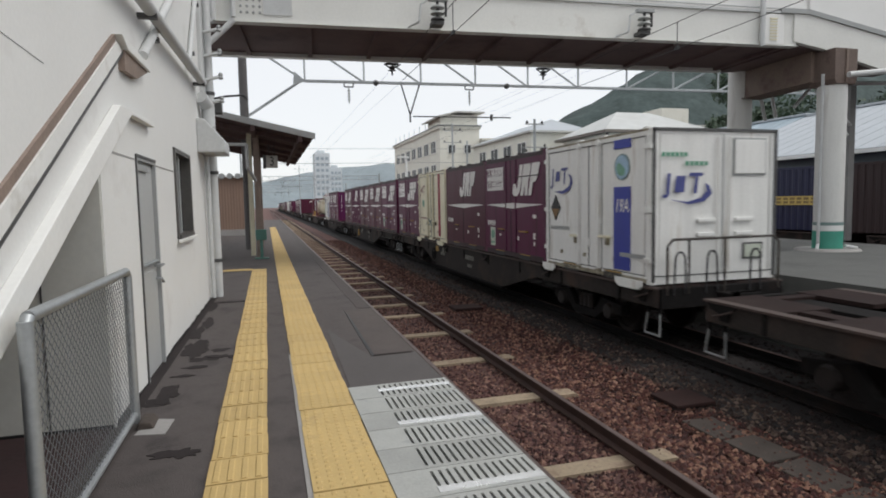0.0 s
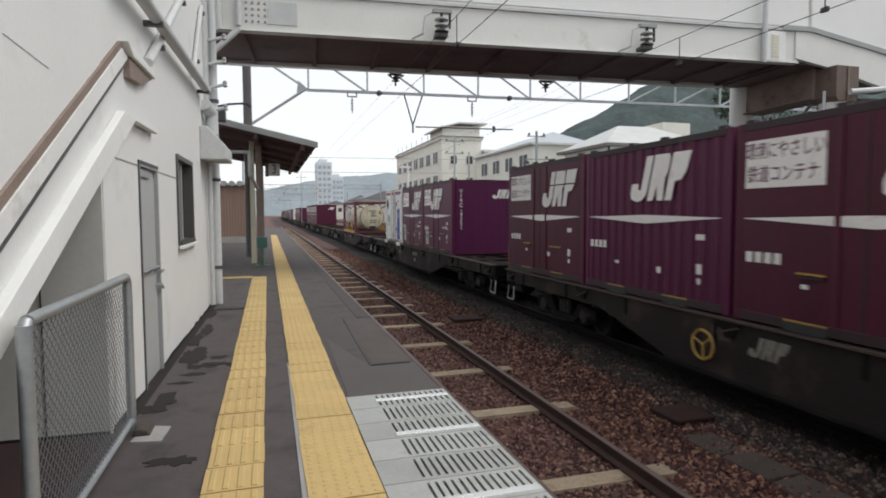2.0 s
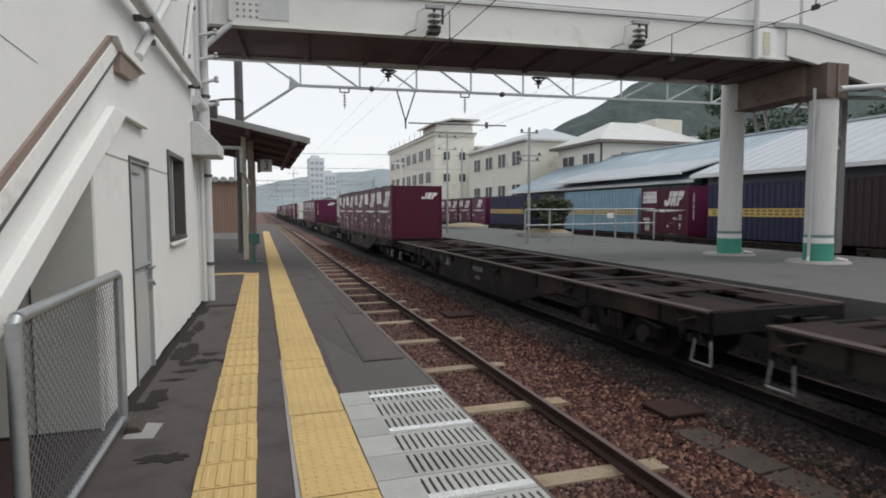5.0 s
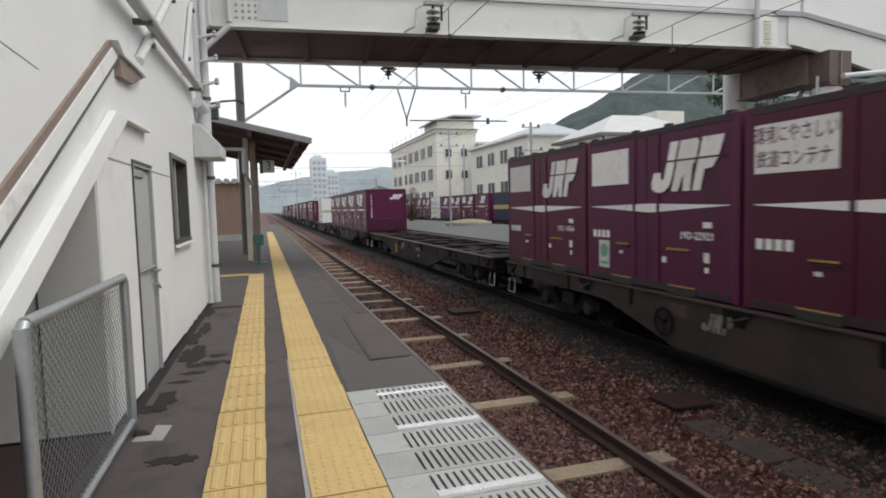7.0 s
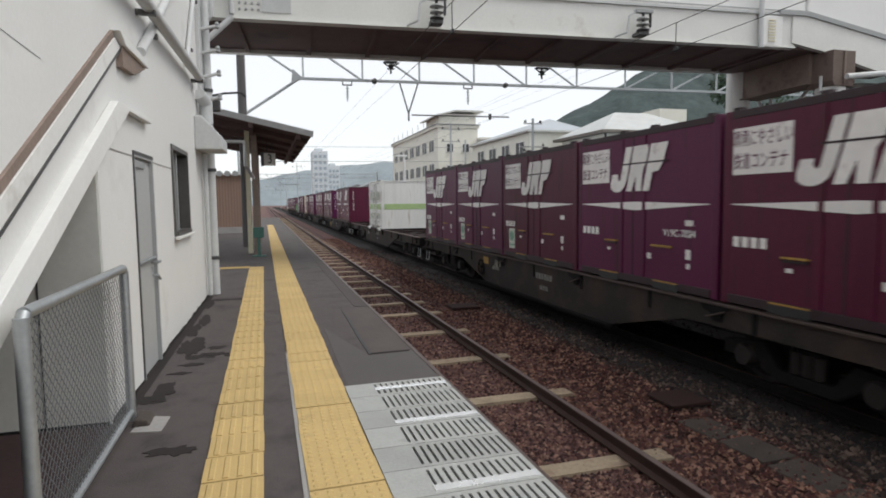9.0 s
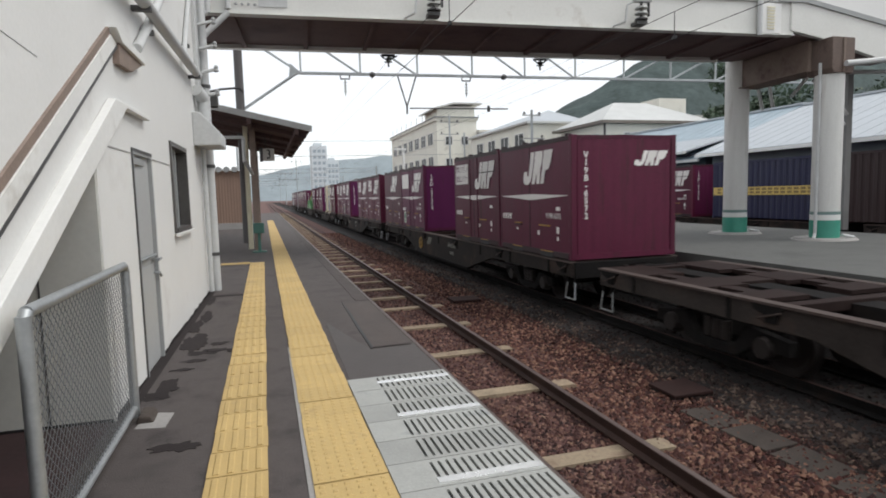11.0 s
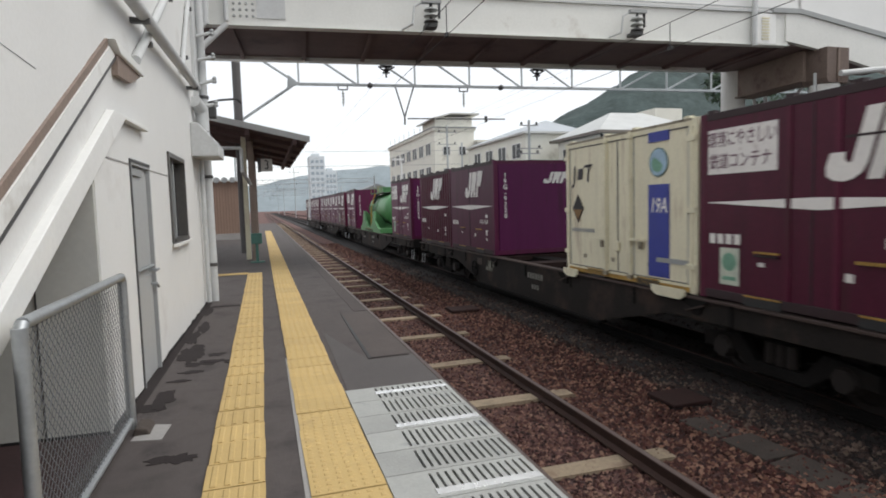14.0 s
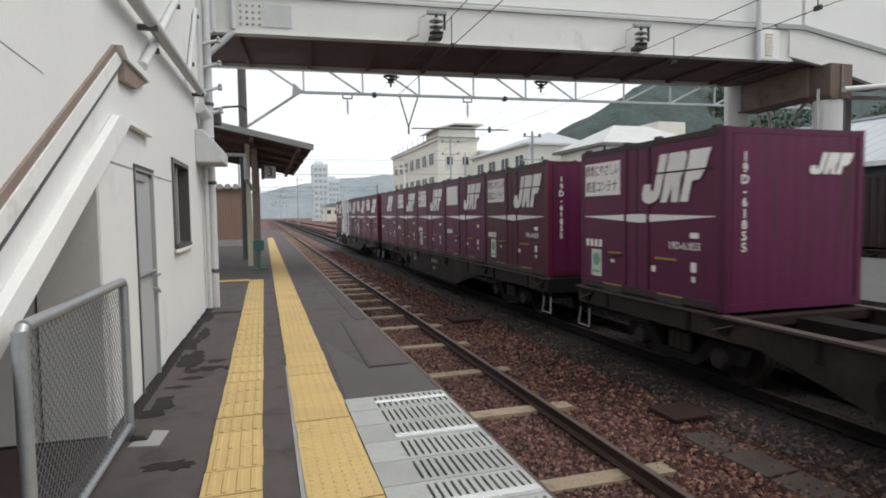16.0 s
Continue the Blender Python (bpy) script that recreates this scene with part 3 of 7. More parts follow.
        part("base", Mesh().box(-0.16, 0.16, -0.06, 0.3, -0.04, 0.06), DARK_FRAME, ins)


footbridge()


def column(x, y, top, base_r=0.33):
    c = empty("bridge_column", pose(x, y, 0), "round white column with green and white bands at its foot", "column", "bridge columns")
    part("shaft", Mesh().turned([(0.72, base_r), (top, base_r)], "z", 28), mat("column_paint", (0.6, 0.6, 0.58), 0.5, grain=30, stain=1.0, vary=0.12, bump=0.05, dirt=(0.4, 0.38, 0.35), amount=0.2, streak=True), c, smooth=True)
    part("green_band", Mesh().turned([(0.0, base_r + 0.01), (0.5, base_r + 0.01)], "z", 28), mat("green_band_paint", (0.05, 0.27, 0.2), 0.5), c, "green band", smooth=True)
    part("white_band", Mesh().turned([(0.5, base_r + 0.008), (0.64, base_r + 0.008)], "z", 28), WHITE, c, smooth=True)
    part("grey_band", Mesh().turned([(0.64, base_r + 0.009), (0.72, base_r + 0.009)], "z", 28), mat("grey_green_band", (0.16, 0.24, 0.23), 0.5), c, smooth=True)
    if top < 5:
        part("drain", Mesh().pipe([(-base_r - 0.04, -0.05, 4.4), (-base_r - 0.04, -0.05, 0.15), (-base_r - 0.25, -0.2, 0.04)], 0.04, 8), PIPE, c, smooth=True)
    part("pad", Mesh().turned([(0.0, 0.75), (0.05, 0.7)], "z", 20), CONCRETE, c)
    part("foot", Mesh().pipe([(base_r * 0.6, -base_r, 0.12), (base_r + 0.2, -base_r - 0.05, 0.06)], 0.04, 8), PIPE, c, smooth=True)


column(13.6, 14.35, 5.1)
column(13.75, 11.5, 4.12)
head = empty("column_head", pose(13.75, 11.5, 4.12), "brown steel head block between a column and the bridge", "column head")
# darker copy of the beige steel, with the bridge's shade in its colour
part("block", Mesh().prism([(-0.3, 0.0), (0.3, 0.0), (0.36, 0.12), (0.36, 0.86), (-0.36, 0.86), (-0.36, 0.12)], "y", -0.36, 0.36), mat("shaded_brown_steel", (0.13, 0.095, 0.08), 0.8, vary=0.3, stain=2, dirt=(0.06, 0.04, 0.035), amount=0.4), head, bevel=0.015)
for hy in (-0.389, 0.36):
    part("stiffener", Mesh().box(-0.03, 0.03, hy, hy + 0.03, 0.05, 0.84), MATS["beige_brown_steel"], head)


# ---- platform canopy, shed, posts on the near platform ----
def canopy():
    c = empty("platform_canopy", pose(0, 0, 0), "brown timber platform canopy with a pale fascia", "canopy")
    roof = Mesh().prism([(-3.6, 4.28), (1.24, 3.2), (1.24, 3.12), (-3.6, 4.2)], "y", 15.5, 25.0)
    part("roof", roof, SOFFIT, c)
    sheet = Mesh().prism([(-3.6, 4.32), (1.28, 3.235), (1.28, 3.205), (-3.6, 4.285)], "y", 15.45, 25.05)
    part("roofing", sheet, PIPE, c, "pale metal roofing")
    fas = Mesh().prism([(-3.6, 4.31), (1.27, 3.22), (1.27, 3.08), (-3.6, 4.16)], "y", 15.42, 15.46)
    part("fascia", fas, PIPE, c, "pale grey fascia board")
    for y in (16.6, 18.6, 20.6, 22.6, 24.4):
        part("rafter", Mesh().prism([(-3.6, 4.2), (1.2, 3.13), (1.2, 3.03), (-3.6, 4.0)], "y", y - 0.05, y + 0.05), SOFFIT, c)
    for x in (-0.25, 0.9):
        z = 3.2 + (1.24 - x) * 0.223 - 0.1
        part("purlin", Mesh().box(x - 0.05, x + 0.05, 15.5, 25.0, z - 0.16, z), SOFFIT, c)
    for y in (17.0, 21.0, 24.5):
        part("post", Mesh().box(-0.29, -0.13, y - 0.08, y + 0.08, 0, 3.35), WOOD_RAIL, c, "brown canopy post", bevel=0.01)
    part("pale_post", Mesh().box(-0.46, -0.33, 17.4, 17.55, 0, 3.5), CREAM, c, "pale painted post", bevel=0.01)
    part("eave_pipe", Mesh().pipe([(-1.3, 15.6, 2.95), (-0.42, 15.9, 2.98), (-0.42, 15.9, 2.4), (-0.25, 16.8, 2.1)], 0.045), PIPE, c, smooth=True)


canopy()


def brown_shed():
    s = empty("brown_shed", pose(0, 0, 0), "brown corrugated metal shed behind the canopy posts", "shed")
    wl_ = Mesh()
    n = 22
    zig = [(-3.6 + i * 0.065, 30.0 - 0.014 * (i % 2)) for i in range(2 * n + 1)]
    wl_.prism(zig + [(-3.6 + n * 0.13, 33.0), (-3.6, 33.0)], "z", 0.3, 2.8)
    part("wall", wl_, mat("brown_sheet_metal", (0.22, 0.145, 0.11), 0.8, grain=15, stain=1, vary=0.15, streak=True), s)
    cap = Mesh()
    for i in range(8):
        x = -3.6 + i * 0.36
        cap.turned([(29.8, 0.14), (33.2, 0.14)], "y", 8, Matrix.Translation((x + 0.18, 0, 2.86)))
    part("roof", cap, GREY_PANEL, s)
    part("base", Mesh().box(-3.65, -0.7, 29.9, 33.05, 0, 0.3), CONCRETE, s)


brown_shed()


def number_sign():
    s = empty("platform_number_sign", pose(0.2, 17.0, 2.62) @ Matrix.Diagonal((0.7, 1, 0.85, 1)), "pale grey square platform number sign hanging under the canopy", "sign")
    part("board", Mesh().box(-0.22, 0.22, -0.04, 0.04, -0.2, 0.2), mat("dull_sign_grey", (0.42, 0.4, 0.37), 0.6), s, bevel=0.01)
    part("hanger", Mesh().box(-0.12, -0.09, -0.01, 0.01, 0.2, 0.6).box(0.09, 0.12, -0.01, 0.01, 0.2, 0.6), DARK_FRAME, s)
    part("surround", Mesh().box(-0.34, -0.22, -0.05, 0.05, -0.22, 0.22), DARK_FRAME, s)
    tx = bpy.data.curves.new("numeral", "FONT")
    tx.body, tx.size, tx.align_x, tx.align_y, tx.extrude = "3", 0.42, "CENTER", "CENTER", 0.004
    tx.materials.append(BLACK)
    t = new("numeral", tx)
    t.parent = s
    t.matrix_local = pose(0, -0.046, 0, 90, 0, 0)


number_sign()


def green_stand():
    s = empty("green_post_stand", pose(-0.16, 16.35, 0), "green steel stand with a small box on the platform", "stand")
    gm = mat("green_stand_paint", (0.06, 0.16, 0.13), 0.5)
    part("pole", Mesh().rod((0, 0, 0), (0, 0, 0.75), 0.04, 10), gm, s, smooth=True)
    part("head", Mesh().box(-0.14, 0.14, -0.08, 0.08, 0.5, 0.78), gm, s, bevel=0.02)
    part("foot", Mesh().box(-0.18, 0.18, -0.15, 0.15, 0.0, 0.03), gm, s)


green_stand()


# ---- catenary portal over all tracks ----
def portal(y, z, x_left, skew, n_panels=12, detail=True):
    m = pose(x_left, y, 0, 0, 0, skew)
    p = empty("catenary_portal", m, "grey steel lattice portal carrying the overhead line", "gantry", "catenary portals")
    w, h = 1.93, 0.75
    L = w * n_panels
    part("bottom_chord", Mesh().box(1.9, L, -0.05, 0.05, z - 0.04, z + 0.04), GALV, p)
    part("top_chord", Mesh().box(0, L, -0.05, 0.05, z + h - 0.04, z + h + 0.04), GALV, p)
    for i in range(1, n_panels):
        x = i * w
        part("upright", Mesh().rod((x, 0, z), (x, 0, z + h), 0.035, 6), GALV, p)
        a, b = ((x - 1.15, z + h), (x, z)) if i < 7 else ((x, z), (x + 1.5, z + h))
        part("diagonal", Mesh().rod((a[0], 0.03, a[1]), (b[0], 0.03, b[1]), 0.035, 6), GALV, p)
    part("gusset", Mesh().prism([(1.55, z - 0.15), (1.95, z), (1.6, z + 0.3)], "y", -0.03, 0.03), GALV, p)
    part("knee_brace", Mesh().rod((1.8, 0, z), (0.05, 0, z - 1.2), 0.045, 8), GALV, p)
    part("post", Mesh().rod((0, 0, -1.2), (0, 0, z + h + 0.4), 0.15, 16, 0.13), mat("dark_pole", (0.09, 0.085, 0.085), 0.6, 0.3), p, "dark steel pole", smooth=True)
    part("far_post", Mesh().rod((L, 0, -1.2), (L, 0, z + h + 0.4), 0.15, 16, 0.13), GALV, p, smooth=True)
    for x in (3.35, 7.5):
        part("hanger_frame", Mesh().pipe([(x - 0.15, 0, z + 0.05), (x - 0.15, 0, z - 0.16), (x + 0.15, 0, z - 0.16), (x + 0.15, 0, z + 0.05)], 0.022, 6), DARK_FRAME, p)
        st = Mesh().rod((x, 0, z - 0.7), (x, 0, z - 0.16), 0.02, 6)
        for k in range(4):
            st.turned([(z - 0.3 - k * 0.1, 0.02), (z - 0.28 - k * 0.1, 0.06), (z - 0.24 - k * 0.1, 0.02)], "z", 8, Matrix.Translation((x, 0, 0)))
        part("insulator_string", st, GREY_PANEL, p)
    for x in (4.25, 8.85):
        part("knob", Mesh().turned([(-0.12, 0.03), (-0.06, 0.09), (0.06, 0.09), (0.12, 0.03)], "y", 10, Matrix.Translation((x, -0.05, z - 0.02))), DARK_FRAME, p)
    part("drop_frame", Mesh().pipe([(5.1, 0, z), (5.4, 0, z - 1.05), (5.75, 0, z)], 0.025, 6).rod((5.4, 0, z - 1.3), (5.4, 0, z - 0.95), 0.03), DARK_FRAME, p)
    part("steady_arm", Mesh().rod((5.5, 0, z - 1.1), (8.9, -0.3, z - 1.15), 0.022, 6).rod((8.2, -0.3, z - 1.25), (8.2, -0.3, z - 1.05), 0.05), DARK_FRAME, p)
    return p


portal(20.12, 5.46, -0.55, SKEW)

# ---- the freight train ----
SPEED = 15.7
SLOT, CL, CW, CH = 3.69, 3.62, 2.42, 2.47
FLOOR = 0.03
TX = TRACKS["train"]


def lettering(name, text, size, material, m, parent, squeeze=1.0, bold=0.0, lean=0.0):
    """Flat built letters on a surface."""
    cu = bpy.data.curves.new(name, "FONT")
    cu.body, cu.size, cu.align_x, cu.align_y, cu.resolution_u, cu.offset, cu.shear = text, size, "CENTER", "CENTER", 2, bold, lean
    tmp = bpy.data.objects.new(name, cu)
    me = bpy.data.meshes.new_from_object(tmp)
    me.name = name
    bpy.data.objects.remove(tmp)
    bpy.data.curves.remove(cu)
    me.transform(Matrix.Diagonal((squeeze, 1, 1, 1)))
    me.materials.clear()
    me.materials.append(material)
    ob = new(name, me)
    ob.parent, ob.matrix_local = parent, m
    return ob


SIDE = Matrix(((0, 0, -1, 0), (-1, 0, 0, 0), (0, 1, 0, 0), (0, 0, 0, 1)))  # letters upright on the side that faces -x


def on_side(d, z, lift=0.006):
    """A pose on the container's side, d metres from its rear end."""
    return Matrix.Translation((-CW / 2 - lift, CL / 2 - d, z)) @ SIDE


def on_end(x, z, lift=0.006):
    return pose(x, -CL / 2 - lift, z, 90, 0, 0)


def side_patch(mesh, d0, d1, z0, z1, lift=0.005):
    return mesh.box(-CW / 2 - lift, -CW / 2 + 0.01, CL / 2 - d1, CL / 2 - d0, z0, z1)


HOOK = [(-0.02, 0.4), (0.12, 0.4), (0.13, 0.3), (0.17, 0.24), (0.2, 0.26), (0.2, 1.0), (0.345, 1.0), (0.345, 0.24), (0.32, 0.1), (0.26, 0.02), (0.18, -0.02), (0.08, 0.0), (0.0, 0.07), (-0.03, 0.2)]
LEGGED = [(0.38, 0.0), (0.38, 1.0), (0.67, 1.0), (0.71, 0.92), (0.71, 0.6), (0.67, 0.48), (0.71, 0.0), (0.585, 0.0), (0.54, 0.34), (0.5, 0.0)]
FLAG = [(0.745, 0.0), (0.745, 1.0), (1.08, 1.0), (1.06, 0.62), (1.0, 0.42), (0.88, 0.4), (0.88, 0.0)]


def mark(name, parent, u0, v0, w, h, plane, material, label=""):
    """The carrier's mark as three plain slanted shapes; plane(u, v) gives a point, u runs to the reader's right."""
    for shape in (HOOK, LEGGED, FLAG):
        m = Mesh()
        m.v = [plane(u0 + (a + 0.17 * b) * w * 0.8, v0 + b * h) for a, b in shape]
        m.f = [tuple(range(len(shape)))]
        part(name, m, material, parent, label)


def side_plane(lift=0.007):
    return lambda u, v: (-CW / 2 - lift, CL / 2 - u, v)


def end_plane(lift=0.007):
    return lambda u, v: (u, -CL / 2 - lift, v)


def blade(mesh, d0, d1, dm, z, t):
    """A stripe that tapers to points at both ends."""
    k = len(mesh.v)
    x = -CW / 2 - 0.006
    mesh.v += [(x, CL / 2 - d0, z - 0.004), (x, CL / 2 - dm, z - t), (x, CL / 2 - d1, z - 0.004), (x, CL / 2 - d1, z + 0.004), (x, CL / 2 - dm, z + t * 0.4), (x, CL / 2 - d0, z + 0.004)]
    mesh.f.append(tuple(range(k, k + 6)))


def bars(mesh, plane, u0, v0, w, h, n):
    """A row of short bars where small writing stands."""
    cw = w / n
    for i in range(n):
        k = len(mesh.v)
        a, b = u0 + i * cw, u0 + i * cw + cw * 0.72
        mesh.v += [plane(a, v0), plane(b, v0), plane(b, v0 + h), plane(a, v0 + h)]
        mesh.f.append((k, k + 1, k + 2, k + 3))


def shell(c, paint, dark, ribs=0, end_ribs=9, roof=None, end_paint=None):
    """Body, posts, rails, roof lugs and feet that every box container has."""
    body = Mesh()
    hx, hy = CW / 2, CL / 2
    if ribs:
        # pressed vertical ribs on the long side
        step = (CL - 0.24) / ribs
        out = [(-hx + 0.02, -hy + 0.12)]
        for i in range(ribs):
            y = -hy + 0.12 + i * step
            out += [(-hx + 0.035, y + step * 0.1), (-hx + 0.035, y + step * 0.4), (-hx + 0.002, y + step * 0.52), (-hx + 0.002, y + step * 0.88)]
        out += [(-hx + 0.02, hy - 0.12), (hx - 0.02, hy - 0.12), (hx - 0.02, -hy + 0.12)]
        body.prism(out, "z", 0.12, CH - 0.1)
        body.box(-hx + 0.03, hx - 0.03, -hy + 0.03, hy - 0.03, 0.11, CH - 0.06)
    else:
        body.box(-hx + 0.004, hx - 0.004, -hy + 0.03, hy - 0.03, 0.1, CH - 0.05)
    b = part("body", body, paint, c)
    # front end with shallow pressings
    e = Mesh()
    stp = (CW - 0.24) / end_ribs
    ol = [(-hx + 0.1, -hy + 0.06)]
    for i in range(end_ribs):
        x = -hx + 0.12 + i * stp
        ol += [(x + stp * 0.1, -hy + 0.0085), (x + stp * 0.35, -hy + 0.0085), (x + stp * 0.55, -hy + 0.006), (x + stp * 0.9, -hy + 0.006)]
    ol += [(hx - 0.1, -hy + 0.06)]
    e.prism(ol, "z", 0.1, CH - 0.08)
    # boxes in the brighter maroon get the lit copy on the front end
    part("end_wall", e, end_paint or (PURPLE_END_LIT if paint is PURPLE_BRIGHT else paint), c)
    for x in (-1, 1):
        for y in (-1, 1):
            part("corner_post", Mesh().box(x * hx - 0.06 - x * 0.06, x * hx + 0.06 - x * 0.06, y * hy - 0.06 - y * 0.06, y * hy + 0.06 - y * 0.06, 0.0, CH), paint, c, bevel=0.012)
    for x in (-1, 1):
        xx = x * (hx - 0.05)
        part("top_rail", Mesh().box(xx - 0.052, xx + 0.052, -hy + 0.12, hy - 0.12, CH - 0.1, CH - 0.004), dark, c, bevel=0.008)
        part("bottom_rail", Mesh().box(xx - 0.056, xx + 0.056, -hy + 0.12, hy - 0.12, 0.015, 0.13), dark, c, bevel=0.008)
    for z0, z1 in ((0.01, 0.12), (CH - 0.09, CH - 0.01)):
        part("end_rail", Mesh().box(-hx + 0.12, hx - 0.12, -hy + 0.002, -hy + 0.1, z0, z1), paint, c)
    part("roof", Mesh().prism([(-hx + 0.1, CH - 0.06), (-hx + 0.12, CH - 0.02), (0, CH + 0.01), (hx - 0.12, CH - 0.02), (hx - 0.1, CH - 0.06)], "y", -hy + 0.1, hy - 0.1), roof or dark, c)
    for y in (-hy + 0.2, -0.4, 0.4, hy - 0.2):
        part("roof_lug", Mesh().box(-hx + 0.0, -hx + 0.09, y - 0.06, y + 0.06, CH - 0.01, CH + 0.035), dark, c)
    for y in (-0.75, 0.75):
        part("fork_pocket", Mesh().box(-hx - 0.012, -hx + 0.1, y - 0.28, y + 0.28, -0.005, 0.1), BLACK, c)
        part("pocket_bar", Mesh().box(-hx - 0.02, -hx + 0.02, y - 0.27, y + 0.27, 0.105, 0.125), YELLOW_BAR, c, "worn yellow bar")
    return b




def maroon(kind, number, sticker, label, paint, shifted=False):
    c = empty("freight_container", pose(0, 0, 0), label, "container", "containers on the train")
    ribbed = kind == "ribbed"
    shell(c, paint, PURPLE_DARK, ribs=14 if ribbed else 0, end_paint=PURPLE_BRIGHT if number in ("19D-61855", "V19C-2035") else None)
    hy = CL / 2
    plain = kind in ("plain", "ribbed")
    if not ribbed:
        for d in ((1.42, 2.02) if not plain else ()):
            part("door_post", Mesh().box(-CW / 2 - 0.014, -CW / 2 + 0.02, hy - d - 0.035, hy - d + 0.035, 0.13, CH - 0.1), paint, c, bevel=0.006)
        part("door_seam", Mesh().box(-CW / 2 - 0.004, -CW / 2 + 0.02, hy - 1.735, hy - 1.72, 0.13, CH - 0.1), BLACK, c)
        for z in (0.62, 0.66):
            part("lock_bar", Mesh().box(-CW / 2 - 0.035, -CW / 2 + 0.02, hy - 1.3, hy - 0.95, z, z + 0.022), YELLOW_BAR if z > 0.65 else PURPLE_DARK, c)
        part("lock_bar", Mesh().box(-CW / 2 - 0.035, -CW / 2 + 0.02, hy - 2.7, hy - 2.25, 0.64, 0.67), YELLOW_BAR, c)
    if kind in ("panel", "blank"):
        wide = 0.98 if shifted else 1.2
        pn = side_patch(Mesh(), 0.16, wide + 0.06, 1.66, 2.24)
        pnl = part("slogan_panel", pn, SIGN_WHITE, c, "white panel with maroon writing" if kind == "panel" else "worn blank white panel")
        if kind == "panel":
            lettering("writing", "環境にやさしい", 0.22, LETTER, on_side(0.11 + wide / 2, 2.09), c, 0.66 * wide / 1.1, 0.0025)
            lettering("writing", "鉄道コンテナ", 0.22, LETTER, on_side(0.09 + wide / 2, 1.81), c, 0.7 * wide / 1.1, 0.0025)
        mark("carrier_mark", c, 1.1 if shifted else 1.88, 1.5, 1.5, 0.72, side_plane(0.0165), SIGN_WHITE, "worn white carrier mark")
    else:
        mark("carrier_mark", c, 1.42, 1.55, 1.45, 0.7, side_plane(0.01), SIGN_WHITE, "worn white carrier mark")
    if not plain:
        part("mark_slit", Mesh().box(-CW / 2 - 0.021, -CW / 2 - 0.012, hy - (2.6 if shifted else 3.4), hy - (1.4 if shifted else 2.1), 1.93, 1.955), PURPLE_DARK, c, "dark slit across the mark")
    stripe = Mesh()
    blade(stripe, 0.16, CL - 0.16, CL / 2, 1.29, 0.1)
    part("stripe", stripe, SIGN_WHITE, c, "tapering white stripe")
    owner = Mesh()
    bars(owner, side_plane(), 0.2, 0.75, 0.56, 0.13, 4)
    part("owner_writing", owner, SIGN_WHITE, c)
    if number:
        lettering("number", number, 0.15, SIGN_WHITE, on_side(2.85, 0.86), c, 1.0, 0.003)
    for d0, d1, z0, z1 in ((2.98, 3.14, 0.98, 1.06), (2.12, 2.21, 0.44, 0.53), (3.0, 3.1, 0.5, 0.64), (1.0, 1.09, 0.5, 0.55), (3.02, 3.08, 0.36, 0.44)):
        part("data_plate", side_patch(Mesh(), d0, d1, z0, z1), SIGN_WHITE, c)
    if sticker:
        card = part("placard", side_patch(Mesh(), 0.38, 0.7, 0.22, 0.7), PLACARD, c, "pale placard with a green print")
        part("placard_print", Mesh().turned([(-CW / 2 - 0.009, 0.12), (-CW / 2 - 0.004, 0.12)], "x", 16, Matrix.Translation((0, hy - 0.54, 0.52))), STICKER, card, "green placard print")
        part("placard_line", side_patch(Mesh(), 0.43, 0.65, 0.28, 0.33, 0.009), STICKER, card)
    if number != "19G-4706":
        mark("end_mark", c, 0.2, CH - 0.62, 0.8, 0.3, end_plane(), SIGN_WHITE)
    if number == "19G-4706":
        lettering("end_number", number, 0.2, SIGN_WHITE, on_end(-0.25, CH - 0.42, 0.002), c, 0.9, 0.004)
    elif number:
        for i, ch in enumerate(number):
            lettering("end_number", ch, 0.17, SIGN_WHITE, on_end(-CW / 2 + 0.32, CH - 0.4 - i * 0.15, 0.002), c, 1.0, 0.004)
    return c


